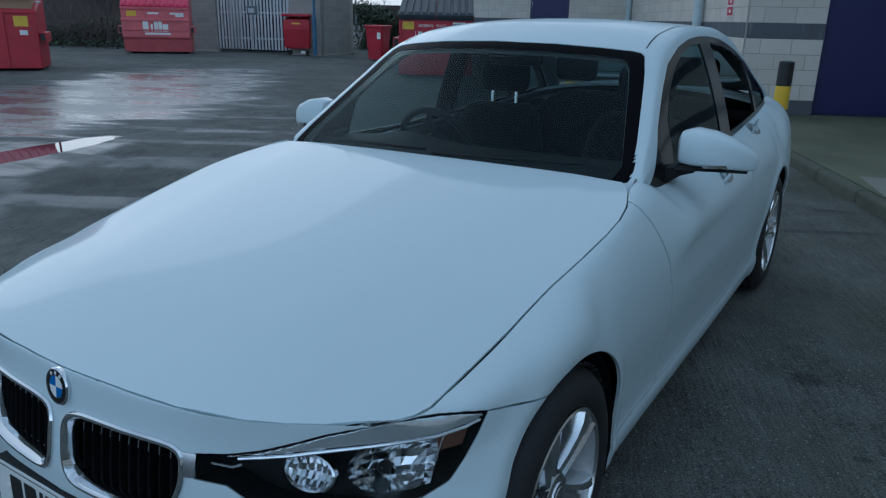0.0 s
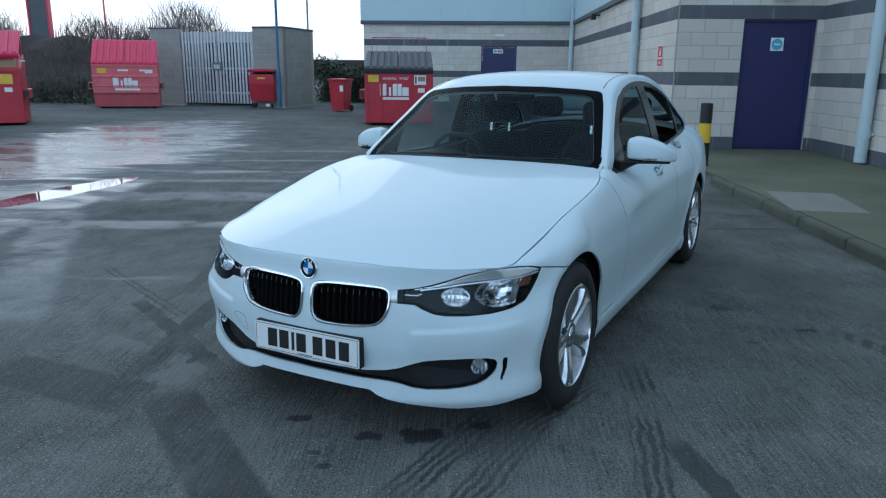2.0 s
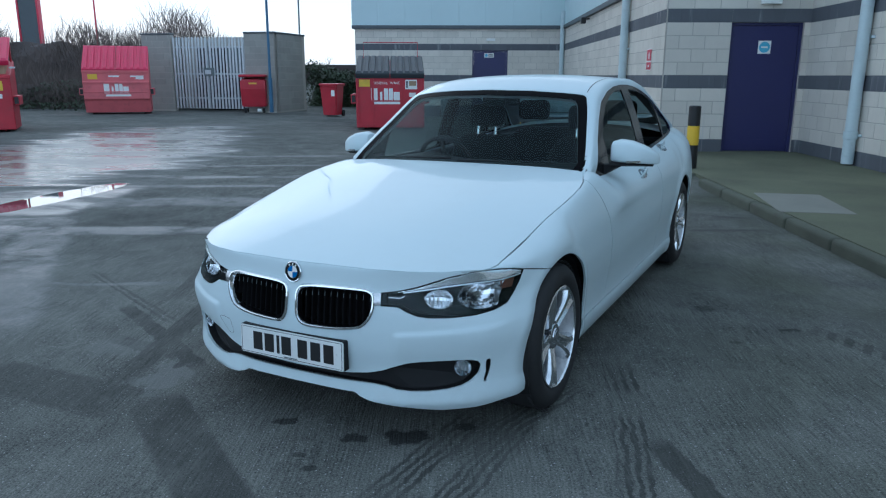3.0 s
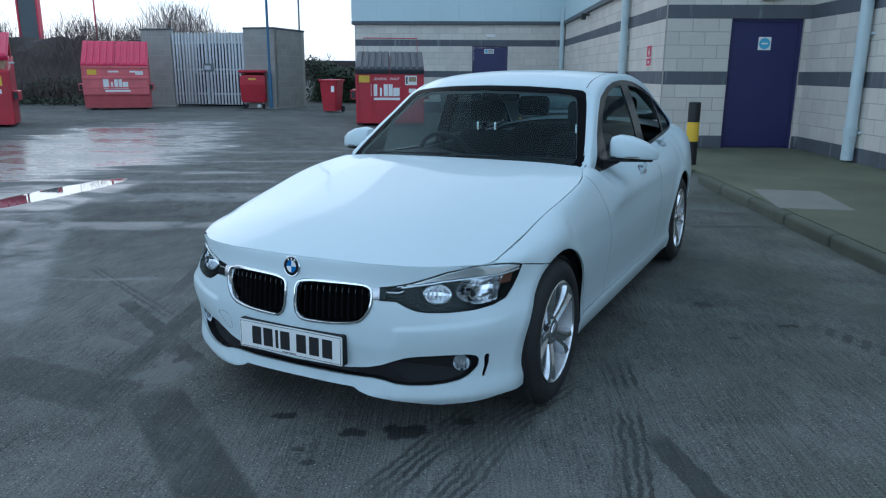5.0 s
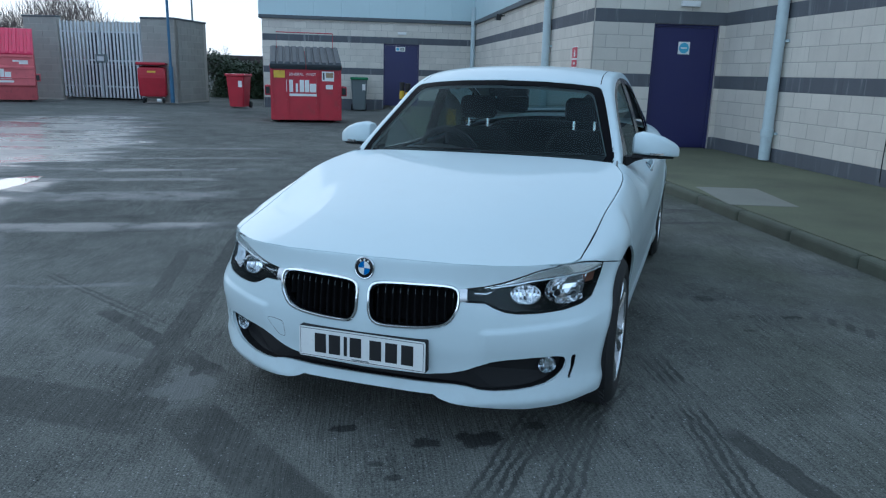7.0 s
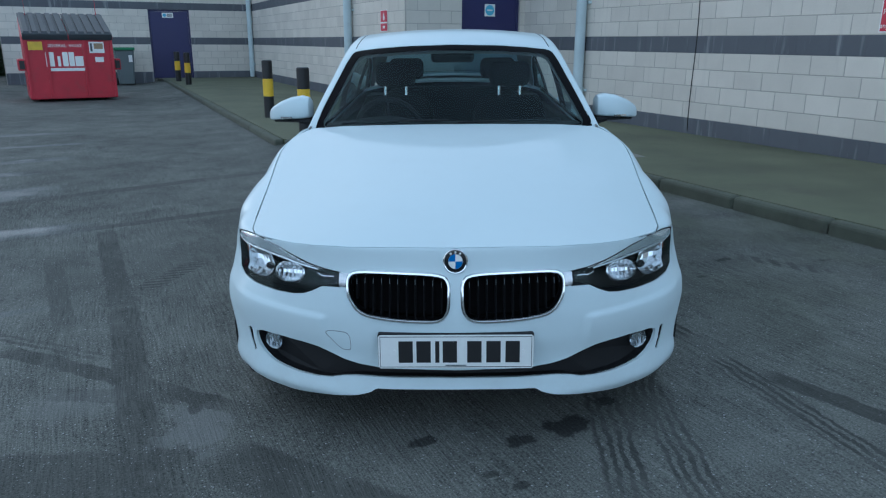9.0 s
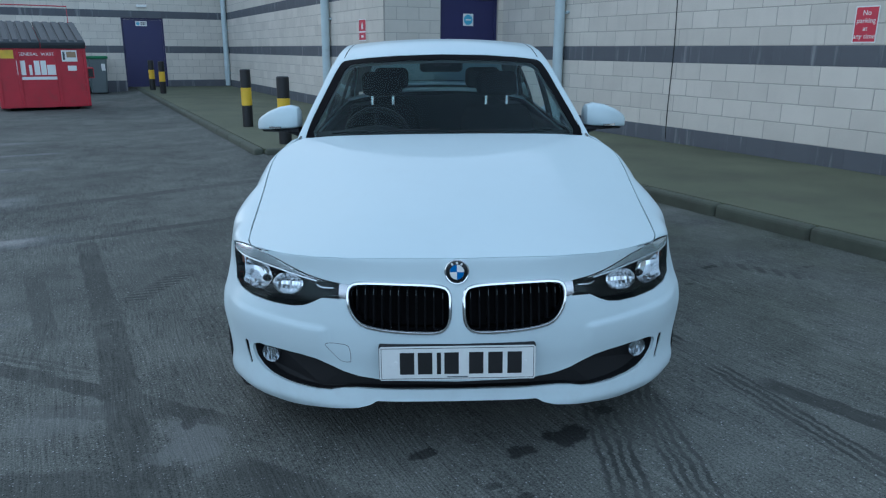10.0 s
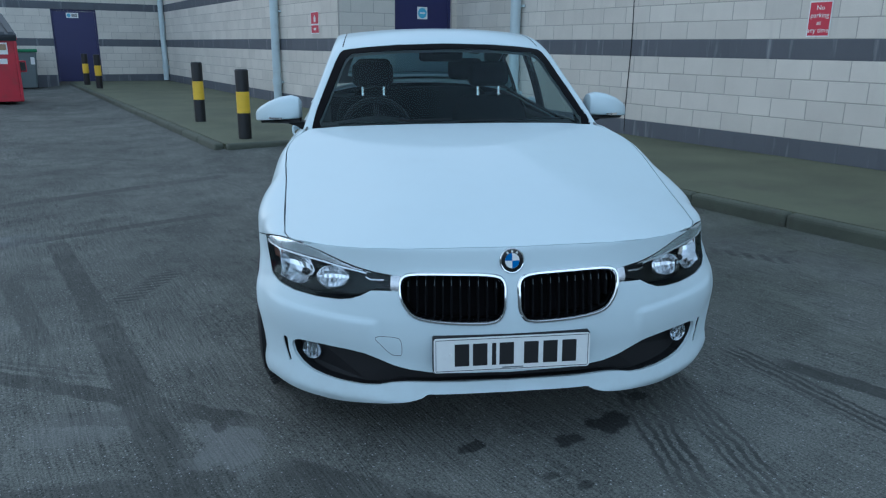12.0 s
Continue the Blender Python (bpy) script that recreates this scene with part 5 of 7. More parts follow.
# ---- car materials ----
def car_paint():
    n = Nodes("white_car_paint")
    p = n.pos()
    film = n.noise(p, 2.2, 5.0, 0.6)
    specks = n.step(n.noise(p, 320.0, 2.0), 0.66, 0.8)
    dust = n.mul(n.step(n.noise(p, 7.0, 6.0, 0.65), 0.45, 0.8), 0.10)
    z = n.xyz(p)[2]
    road = n.mul(n.sub(1.0, n.step(z, 0.16, 0.42)), n.step(n.noise(p, 9.0, 6.0, 0.7), 0.35, 0.75))
    col = n.mix(n.add(n.mul(specks, 0.05), dust), rgb(0.60, 0.69, 0.715), rgb(0.50, 0.55, 0.54))
    col = n.mix(n.mul(road, 0.16), col, rgb(0.30, 0.28, 0.25))
    n.set(Base_Color=col, Roughness=0.55, Specular_IOR_Level=0.15, Coat_Weight=0.55, Coat_Roughness=n.add(0.03, n.mul(film, 0.06)), Coat_IOR=1.38)
    return n.mat


def pane_material(name, tint, dirt=0.0):
    """A thin tinted pane: lets light through, with a mirror image by angle."""
    n = Nodes(name)
    t = n.node("ShaderNodeBsdfTransparent")
    t.inputs[0].default_value = rgb(*tint)
    g = n.node("ShaderNodeBsdfGlossy")
    g.inputs["Roughness"].default_value = 0.005
    g.inputs["Color"].default_value = rgb(0.80, 0.96, 1.0)
    fres = n.node("ShaderNodeFresnel")
    fres.inputs["IOR"].default_value = 1.52
    m = n.node("ShaderNodeMixShader")
    n.tree.links.new(n.low(n.mul(fres.outputs[0], 0.42), 1.0), m.inputs[0])
    n.tree.links.new(t.outputs[0], m.inputs[1])
    n.tree.links.new(g.outputs[0], m.inputs[2])
    n.tree.links.new(m.outputs[0], n.out.inputs["Surface"])
    return n.mat


M.update({
    "paint": car_paint(),
    "glass": pane_material("window_glass", (0.72, 0.82, 0.82)),
    "tinted": pane_material("tinted_rear_glass", (0.16, 0.20, 0.20)),
    "clear": pane_material("lamp_glass", (0.93, 0.95, 0.96)),
    "chrome": surface("chrome", (0.72, 0.74, 0.76), 0.09, 1.0, var=0.04, size=9),
    "brow": surface("silver_lamp_trim", (0.90, 0.92, 0.94), 0.22, 0.85, var=0.04, size=9),
    "satin": surface("satin_silver", (0.50, 0.51, 0.53), 0.25, 0.95, var=0.05, size=9),
    "alloy": surface("alloy_silver", (0.66, 0.68, 0.70), 0.20, 1.0, var=0.10, size=14, dirt=0.12),
    "alloy_dull": surface("dusty_barrel", (0.52, 0.525, 0.53), 0.5, 0.6, var=0.3, size=16, dirt=0.3),
    "alloy_dark": surface("brake_grey", (0.10, 0.10, 0.11), 0.55, 0.6, var=0.3, size=20),
    "gloss_black": surface("gloss_black_trim", (0.010, 0.010, 0.011), 0.16, var=0.1, size=6),
    "matt_black": surface("matt_black_plastic", (0.010, 0.010, 0.011), 0.62, var=0.25, size=12, fine=200, bump=0.1),
    "frit": surface("windscreen_border", (0.005, 0.005, 0.006), 0.45, var=0.1),
    "lamp_dark": surface("lamp_housing", (0.008, 0.009, 0.010), 0.55, var=0.15, size=15),
    "mirror": surface("lamp_reflector", (0.80, 0.81, 0.83), 0.12, 1.0, var=0.04, size=25),
    "amber": surface("amber_lens", (0.16, 0.075, 0.05), 0.15, var=0.1, size=20),
    "cloth": surface("black_upholstery", (0.009, 0.009, 0.010), 0.9, var=0.12, size=9, fine=30),
    "cabin": surface("dark_cabin_plastic", (0.010, 0.011, 0.012), 0.6, var=0.2, size=8),
    "headliner": surface("grey_headliner", (0.17, 0.18, 0.175), 0.9, var=0.08, size=6),
    "plate": surface("number_plate_white", (0.74, 0.75, 0.73), 0.32, var=0.05, size=12, dirt=0.06),
    "tyre": surface("tyre_rubber", (0.016, 0.016, 0.017), 0.72, var=0.3, size=10, fine=160, bump=0.15, dirt=0.1),
    "slat_black": surface("slat_black", (0.006, 0.006, 0.007), 0.9, var=0.2, size=12),
    "bright_steel": surface("bright_steel", (0.97, 0.97, 0.97), 0.18, 1.0, var=0.03, size=9),
    "emblem_blue": surface("emblem_blue", (0.02, 0.14, 0.42), 0.12, var=0.03),
})

for key, level in (("slat_black", 0.1), ("frit", 0.02), ("lamp_dark", 0.2), ("cabin", 0.25), ("cloth", 0.15), ("matt_black", 0.3)):
    M[key].node_tree.nodes["Principled BSDF"].inputs["Specular IOR Level"].default_value = level
car = thing("car", CAR, "white four-door saloon car with chrome grille surrounds on wet concrete", "car")

# lower body sheet
ZROWS, FILLET = np.linspace(0, 1, 74), np.linspace(0, 1, 24)
T_HALF = np.concatenate([np.arange(0, 1.9, 0.0078), np.arange(1.9, 3.75, 0.024), np.arange(3.75, 4.75, 0.0125), np.linspace(4.75, ARC[-1], 40)])
half = lower_body(T_HALF, ZROWS, FILLET)
half = np.concatenate([half, np.broadcast_to(T_HALF[None, :, None], half.shape[:2] + (1,))], -1)
half[:, 0, 0] = 0.0
BODY = mirrored(half)

TZ = lambda s: (np.abs(s[..., 3]), s[..., 2])
YZ = lambda s: (s[..., 1], s[..., 2])
XY = lambda s: (np.abs(s[..., 0]), s[..., 1])
XZ = lambda s: (np.abs(s[..., 0]), s[..., 2])
wide = lambda s: np.abs(s[..., 0]) > 0.62
ahead = lambda s: np.abs(s[..., 3]) < 1.7

KIDNEY = rounded([(0.021, 0.585), (0.024, 0.628), (0.055, 0.650), (0.16, 0.657), (0.31, 0.658), (0.362, 0.646), (0.372, 0.61), (0.360, 0.565), (0.322, 0.524), (0.25, 0.508), (0.13, 0.500), (0.056, 0.504), (0.026, 0.535)])
LAMP = np.array([(0.408, 0.648), (0.412, 0.604), (0.48, 0.602), (0.515, 0.584), (0.555, 0.570), (0.60, 0.564), (0.68, 0.562), (0.78, 0.566), (0.86, 0.576), (0.915, 0.592), (0.958, 0.625), (0.99, 0.662), (1.018, 0.702), (0.97, 0.713), (0.92, 0.719), (0.83, 0.721), (0.77, 0.715), (0.69, 0.703), (0.62, 0.686), (0.55, 0.669), (0.48, 0.656)])
INTAKE = np.array([(-0.1, 0.327), (0.0, 0.327), (0.25, 0.331), (0.34, 0.340), (0.40, 0.353), (0.46, 0.373), (0.51, 0.388), (0.57, 0.396), (0.65, 0.399), (0.74, 0.397), (0.768, 0.389), (0.780, 0.370), (0.774, 0.340), (0.75, 0.314), (0.71, 0.296), (0.66, 0.287), (0.60, 0.282), (0.52, 0.280), (0.46, 0.284), (0.41, 0.295), (0.36, 0.300), (0.25, 0.302), (0.0, 0.304), (-0.1, 0.304)])
SLIT = np.array([(0.803, 0.392), (0.818, 0.393), (0.826, 0.386), (0.823, 0.350), (0.812, 0.322), (0.800, 0.302), (0.796, 0.312), (0.806, 0.345)])
UNDER = np.array([(-0.1, 0.0), (-0.1, 0.262), (0.0, 0.262), (0.278, 0.259), (0.30, 0.245), (0.345, 0.231), (0.44, 0.217), (0.53, 0.208), (0.64, 0.196), (0.76, 0.197), (0.86, 0.206), (1.0, 0.208), (1.35, 0.19), (1.4, 0.17), (5.0, 0.17), (5.6, 0.24), (7.0, 0.24), (7.0, 0.0)])
BONNET = np.array([(-0.1, -0.692), (0.0, -0.692), (0.10, -0.689), (0.22, -0.681), (0.343, -0.666), (0.479, -0.627), (0.555, -0.590), (0.611, -0.552), (0.66, -0.508), (0.712, -0.463), (0.732, -0.435), (0.748, -0.395), (0.756, -0.30), (0.768, -0.12), (0.779, 0.06), (0.794, 0.22), (0.804, 0.38), (0.802, 0.48), (0.789, 0.57), (0.764, 0.65), (0.738, 0.71), (0.712, 0.745), (0.66, 0.742), (0.52, 0.728), (0.30, 0.712), (0.0, 0.705), (-0.1, 0.705)])
ARCH_R = 0.362
LAMP[:, 0] -= 0.012
INTAKE[:, 0] += 0.014 * step01(0.5, 0.7, INTAKE[:, 0])
SLIT[:, 0] = 0.822 + 0.75 * (SLIT[:, 0] - 0.814)
for poly in (INTAKE, SLIT):
    poly[:, 0] -= 0.012 * step01(0.35, 0.55, poly[:, 0])


def arch(cy):
    a = np.linspace(0, 2 * math.pi, 72, endpoint=False)
    return np.stack([cy + ARCH_R * np.cos(a), 0.328 + ARCH_R * np.sin(a)], 1)


FRONT_DOOR = np.array([(0.58, 1.3), (0.585, 0.945), (0.66, 0.84), (0.735, 0.73), (0.785, 0.62), (0.812, 0.50), (0.815, 0.40), (0.795, 0.32), (0.79, 0.284), (1.95, 0.284), (1.985, 0.45), (2.0, 0.7), (2.0, 1.3)])
REAR_DOOR = np.array([(2.0, 1.3), (2.0, 0.7), (1.985, 0.45), (1.95, 0.284), (2.36, 0.290), (2.40, 0.36), (2.46, 0.50), (2.56, 0.62), (2.72, 0.72), (2.82, 0.83), (2.86, 0.93), (2.87, 1.3)])
BUMPER = np.array([(-0.1, 0.0), (-0.1, 1.2), (0.775, 1.2), (0.775, 0.70), (1.006, 0.702), (1.10, 0.684), (1.20, 0.664), (1.45, 0.66), (1.45, 0.0)])
TAIL = np.array([(3.10, 0.0), (3.12, 0.50), (3.22, 0.62), (4.2, 0.62), (4.2, 0.0)])
SKIRT = np.array([(0.2, 0.0), (0.2, 0.284), (1.95, 0.284), (2.6, 0.291), (2.6, 0.0)])

upper_rows = lambda s: (s[..., 2] > 0.66) & (s[..., 1] < 0.95)
for view, poly, where in ((TZ, UNDER, None), (YZ, arch(0.012), wide), (YZ, arch(2.81), wide), (TZ, KIDNEY, ahead), (TZ, LAMP, ahead), (TZ, INTAKE, ahead), (TZ, SLIT, ahead),
                          (XY, BONNET, upper_rows), (TZ, BUMPER, ahead), (YZ, FRONT_DOOR, wide), (YZ, REAR_DOOR, wide), (YZ, SKIRT, wide), (YZ, TAIL, None)):
    carve(BODY, view, poly, where)
BN = grid_normals(BODY)
if np.mean(BN[:, len(T_HALF) - 1, 1]) > 0:
    BN = -BN
cut = {k: face_in(BODY, *v) for k, v in {
    "under": (TZ, UNDER), "arch": (YZ, arch(0.012), wide), "arch2": (YZ, arch(2.81), wide), "kidney": (TZ, KIDNEY, ahead), "lamp": (TZ, LAMP, ahead), "intake": (TZ, INTAKE, ahead),
    "slit": (TZ, SLIT, ahead), "bonnet": (XY, BONNET, upper_rows), "bumper": (TZ, BUMPER, ahead), "door": (YZ, FRONT_DOOR, wide), "door2": (YZ, REAR_DOOR, wide), "skirt": (YZ, SKIRT, wide), "tail": (YZ, TAIL)}.items()}
centre = thirds(BODY)
holes = cut["under"] | cut["arch"] | cut["arch2"] | cut["kidney"] | cut["lamp"] | cut["intake"] | cut["slit"] | cut["bonnet"]
# the bonnet edge meets the lamp here
holes = holes | ((np.abs(centre[..., 3]) > 0.768) & (np.abs(centre[..., 3]) < 0.828) & (centre[..., 2] > 0.69) & (centre[..., 1] < -0.40))
left_side, right_side = centre[..., 0] > 0, centre[..., 0] < 0
free = ~holes
# added black sheet under the panels, puts the dark into their gaps
inner = panel("inner_shell", BODY, free, BN, M["matt_black"], car, rim=0.0, gap=0.0, sink=0.012)
panel("front_bumper", BODY, free & cut["bumper"], BN, M["paint"], car, rim=0.03, label="white bumper with body-coloured lower lip")
rest = free & ~cut["bumper"]
for side in (left_side, right_side):
    panel("sill", BODY, rest & cut["skirt"] & side & ~cut["tail"], BN, M["paint"], car, rim=0.01, gap=0.005)
    panel("front_door", BODY, rest & cut["door"] & side, BN, M["paint"], car, rim=0.009, gap=0.003)
    panel("rear_door", BODY, rest & cut["door2"] & ~cut["door"] & side, BN, M["paint"], car, rim=0.009, gap=0.003)
    panel("front_wing", BODY, rest & ~cut["skirt"] & ~cut["door"] & (centre[..., 1] < 1.2) & side, BN, M["paint"], car, rim=0.011, gap=0.003)
    panel("rear_quarter", BODY, rest & ~cut["skirt"] & ~cut["door2"] & ~cut["door"] & ~cut["tail"] & (centre[..., 1] >= 1.2) & side, BN, M["paint"], car)
panel("rear_bumper", BODY, rest & cut["tail"], BN, M["paint"], car)

# bonnet and boot lid
hx, hy = np.meshgrid(np.linspace(0, 0.85, 98), np.linspace(-0.72, 0.80, 176))
hood_half = np.stack([hx, hy, bonnet_z(hx, hy), hx], -1)
HOOD = mirrored(hood_half)
carve(HOOD, XY, BONNET)
HN = grid_normals(HOOD)
HN = HN if HN[60, 90, 2] > 0 else -HN
panel("bonnet", HOOD, face_in(HOOD, XY, BONNET), HN, M["paint"], car, rim=0.009, gap=0.003)

# added black sheet below the bonnet edge, darkens the shut line
panel("bonnet_seal", HOOD, face_in(HOOD, XY, shrink(BONNET[1:-1], -0.003)), HN, M["matt_black"], car, rim=0.0, gap=0.0, sink=0.018)
bx_, by_ = np.meshgrid(np.linspace(0, 0.72, 40), np.linspace(3.05, 3.70, 40))
boot_half = np.stack([bx_ * spline([3.0, 3.28, 3.48, 3.6, 3.72], [0.735 / 0.72, 0.685 / 0.72, 0.615 / 0.72, 0.47 / 0.72, 0.3 / 0.72], by_), by_, by_ * 0, bx_], -1)
boot_half[..., 2] = boot_z(boot_half[..., 0], boot_half[..., 1]) + 0.002
BOOT = mirrored(boot_half)
TN = grid_normals(BOOT)
panel("boot_lid", BOOT, np.ones((2, BOOT.shape[0] - 1, BOOT.shape[1] - 1), bool), TN if TN[20, 40, 2] > 0 else -TN, M["paint"], car)

# roof, pillars and windows
gh = greenhouse(190, 74, 62)
gh = np.swapaxes(gh, 0, 1)
gh = np.concatenate([gh, gh[..., :1]], -1)
CAB = mirrored(gh)
SCREEN = np.array([(-0.1, 0.86), (-0.1, 1.338), (0.0, 1.338), (0.25, 1.332), (0.42, 1.320), (0.52, 1.309), (0.553, 1.303), (0.572, 1.291), (0.60, 1.240), (0.655, 1.110), (0.70, 1.000), (0.718, 0.958), (0.716, 0.930), (0.6, 0.90), (0.3, 0.86)])
GLASS_F = np.array([(-0.1, 0.86), (-0.1, 1.312), (0.0, 1.312), (0.25, 1.306), (0.42, 1.295), (0.50, 1.286), (0.525, 1.276), (0.545, 1.255), (0.575, 1.19), (0.62, 1.09), (0.665, 0.99), (0.678, 0.965), (0.66, 0.93), (0.5, 0.90), (0.3, 0.86)])
REAR_SCREEN = np.array([(-0.1, 1.09), (-0.1, 1.335), (0.0, 1.335), (0.3, 1.325), (0.46, 1.30), (0.50, 1.28), (0.555, 1.15), (0.565, 1.10), (0.5, 1.085), (0.3, 1.08)])
SIDE = np.array([(0.895, 0.905), (0.925, 0.884), (1.36, 0.889), (1.80, 0.902), (2.30, 0.921), (2.71, 0.944), (3.05, 0.964), (3.20, 0.975), (3.225, 0.990), (3.13, 1.060), (2.98, 1.145), (2.83, 1.212), (2.65, 1.265), (2.47, 1.304), (2.28, 1.335), (2.10, 1.350), (1.92, 1.353), (1.75, 1.345), (1.57, 1.318), (1.38, 1.262), (1.225, 1.172), (1.06, 1.060)])
PANE_1 = np.array([(1.17, 0.918), (1.55, 0.914), (1.905, 0.926), (1.905, 1.322), (1.75, 1.317), (1.60, 1.291), (1.44, 1.238), (1.30, 1.160), (1.185, 1.075)])
PANE_2 = np.array([(2.085, 0.934), (2.40, 0.946), (2.715, 0.964), (2.715, 1.215), (2.60, 1.245), (2.45, 1.278), (2.28, 1.305), (2.085, 1.321)])
PANE_3 = np.array([(2.775, 0.972), (3.02, 0.984), (3.12, 0.995), (3.06, 1.055), (2.93, 1.132), (2.775, 1.192)])
fore = lambda s: s[..., 1] < 1.7
aft = lambda s: s[..., 1] > 2.45
half_cols = CAB.shape[1] // 2
col_id = np.abs(np.arange(CAB.shape[1]) - half_cols)
on_side = lambda s: (np.broadcast_to(col_id[:s.shape[1]][None, :], s.shape[:2]) > 70) if s.ndim == 3 else np.ones(s.shape[0], bool)
on_top_f = lambda s: fore(s) & ~on_side(s) if s.ndim == 3 else fore(s)
on_top_b = lambda s: aft(s) & ~on_side(s) if s.ndim == 3 else aft(s)
for view, poly, where in ((XZ, SCREEN, on_top_f), (XZ, GLASS_F, on_top_f), (XZ, REAR_SCREEN, on_top_b), (YZ, SIDE, on_side), (YZ, PANE_1, on_side), (YZ, PANE_2, on_side), (YZ, PANE_3, on_side)):
    carve(CAB, view, poly, where)
CN = grid_normals(CAB)
CN = CN if CN[100, half_cols, 2] > 0 else -CN
cs = {k: face_in(CAB, *v) for k, v in {"screen": (XZ, SCREEN, on_top_f), "glass": (XZ, GLASS_F, on_top_f), "rear": (XZ, REAR_SCREEN, on_top_b), "side": (YZ, SIDE, on_side), "p1": (YZ, PANE_1, on_side), "p2": (YZ, PANE_2, on_side), "p3": (YZ, PANE_3, on_side)}.items()}
cc = thirds(CAB)
panel("roof_panel", CAB, ~(cs["screen"] | cs["rear"] | cs["side"]), CN, M["paint"], car, rim=0.02, gap=0.0, label="white roof with body-coloured pillars")
panel("headlining", CAB, ~(cs["glass"] | cs["rear"] | cs["side"]), CN, M["headliner"], car, rim=0.0, gap=0.0, sink=0.025)
screen = panel("windscreen", CAB, cs["glass"], CN, M["glass"], car, rim=0.0, gap=0.0, sink=0.003)
panel("screen_border", CAB, cs["screen"] & ~cs["glass"], CN, M["frit"], car, rim=0.006, gap=0.001, sink=0.0025, label="black border of the windscreen")
panel("rear_window", CAB, cs["rear"], CN, M["tinted"], car, rim=0.0, gap=0.0, sink=0.003)
for sx in (1, -1):
    sel = cc[..., 0] * sx > 0
    panel("window_trim", CAB, cs["side"] & ~(cs["p1"] | cs["p2"] | cs["p3"]) & sel, CN, M["gloss_black"], car, rim=0.012, gap=0.001, sink=0.002, label="gloss black window surround")
    panel("door_window", CAB, cs["p1"] & sel, CN, M["glass"], car, rim=0.0, gap=0.0, sink=0.006)
    panel("quarter_window", CAB, cs["p3"] & sel, CN, M["tinted"], car, rim=0.0, gap=0.0, sink=0.006)
    if sx < 0:
        panel("door_window", CAB, cs["p2"] & sel, CN, M["tinted"], car, rim=0.0, gap=0.0, sink=0.006)
# panes let daylight in
for ob in scene.objects:
    if ob.name.split(".")[0] in ("windscreen", "rear_window", "door_window", "quarter_window"):
        ob.visible_shadow = False


def at(t, z, lift=0.0):
    """The place on the lower body sheet at station t and height z, raised along its normal."""
    a = abs(t)
    tt = np.array([max(a - 0.004, 0.0), a, a + 0.004])
    col = lower_body(tt, np.linspace(0, 1, 160), np.linspace(0, 1, 60))
    k = np.searchsorted(col[:, 1, 2], z)
    k = int(np.clip(k, 1, len(col) - 1))
    u = (z - col[k - 1, 1, 2]) / max(col[k, 1, 2] - col[k - 1, 1, 2], 1e-6)
    p = col[k - 1, 1] + (col[k, 1] - col[k - 1, 1]) * np.clip(u, 0, 1)
    du = col[k, 2] - col[k, 0]
    dv = col[min(k + 2, len(col) - 1), 1] - col[max(k - 3, 0), 1]
    n = np.cross(du, dv)
    n /= np.linalg.norm(n)
    if n[1] > 0 and a < 1.0 or (n[0] < 0 and a >= 1.0):
        n = -n
    p = p + n * lift
    return Vector((p[0] if t >= 0 else -p[0], p[1], p[2])), Vector((n[0] if t >= 0 else -n[0], n[1], n[2]))


def ring_mesh(bm, loops, closed=True):
    vs = [[bm.verts.new(p) for p in loop] for loop in loops]
    n = len(vs[0])
    for a, b in zip(vs, vs[1:]):
        for i in range(n if closed else n - 1):
            j = (i + 1) % n
            bm.faces.new((a[i], a[j], b[j], b[i]))
    return vs


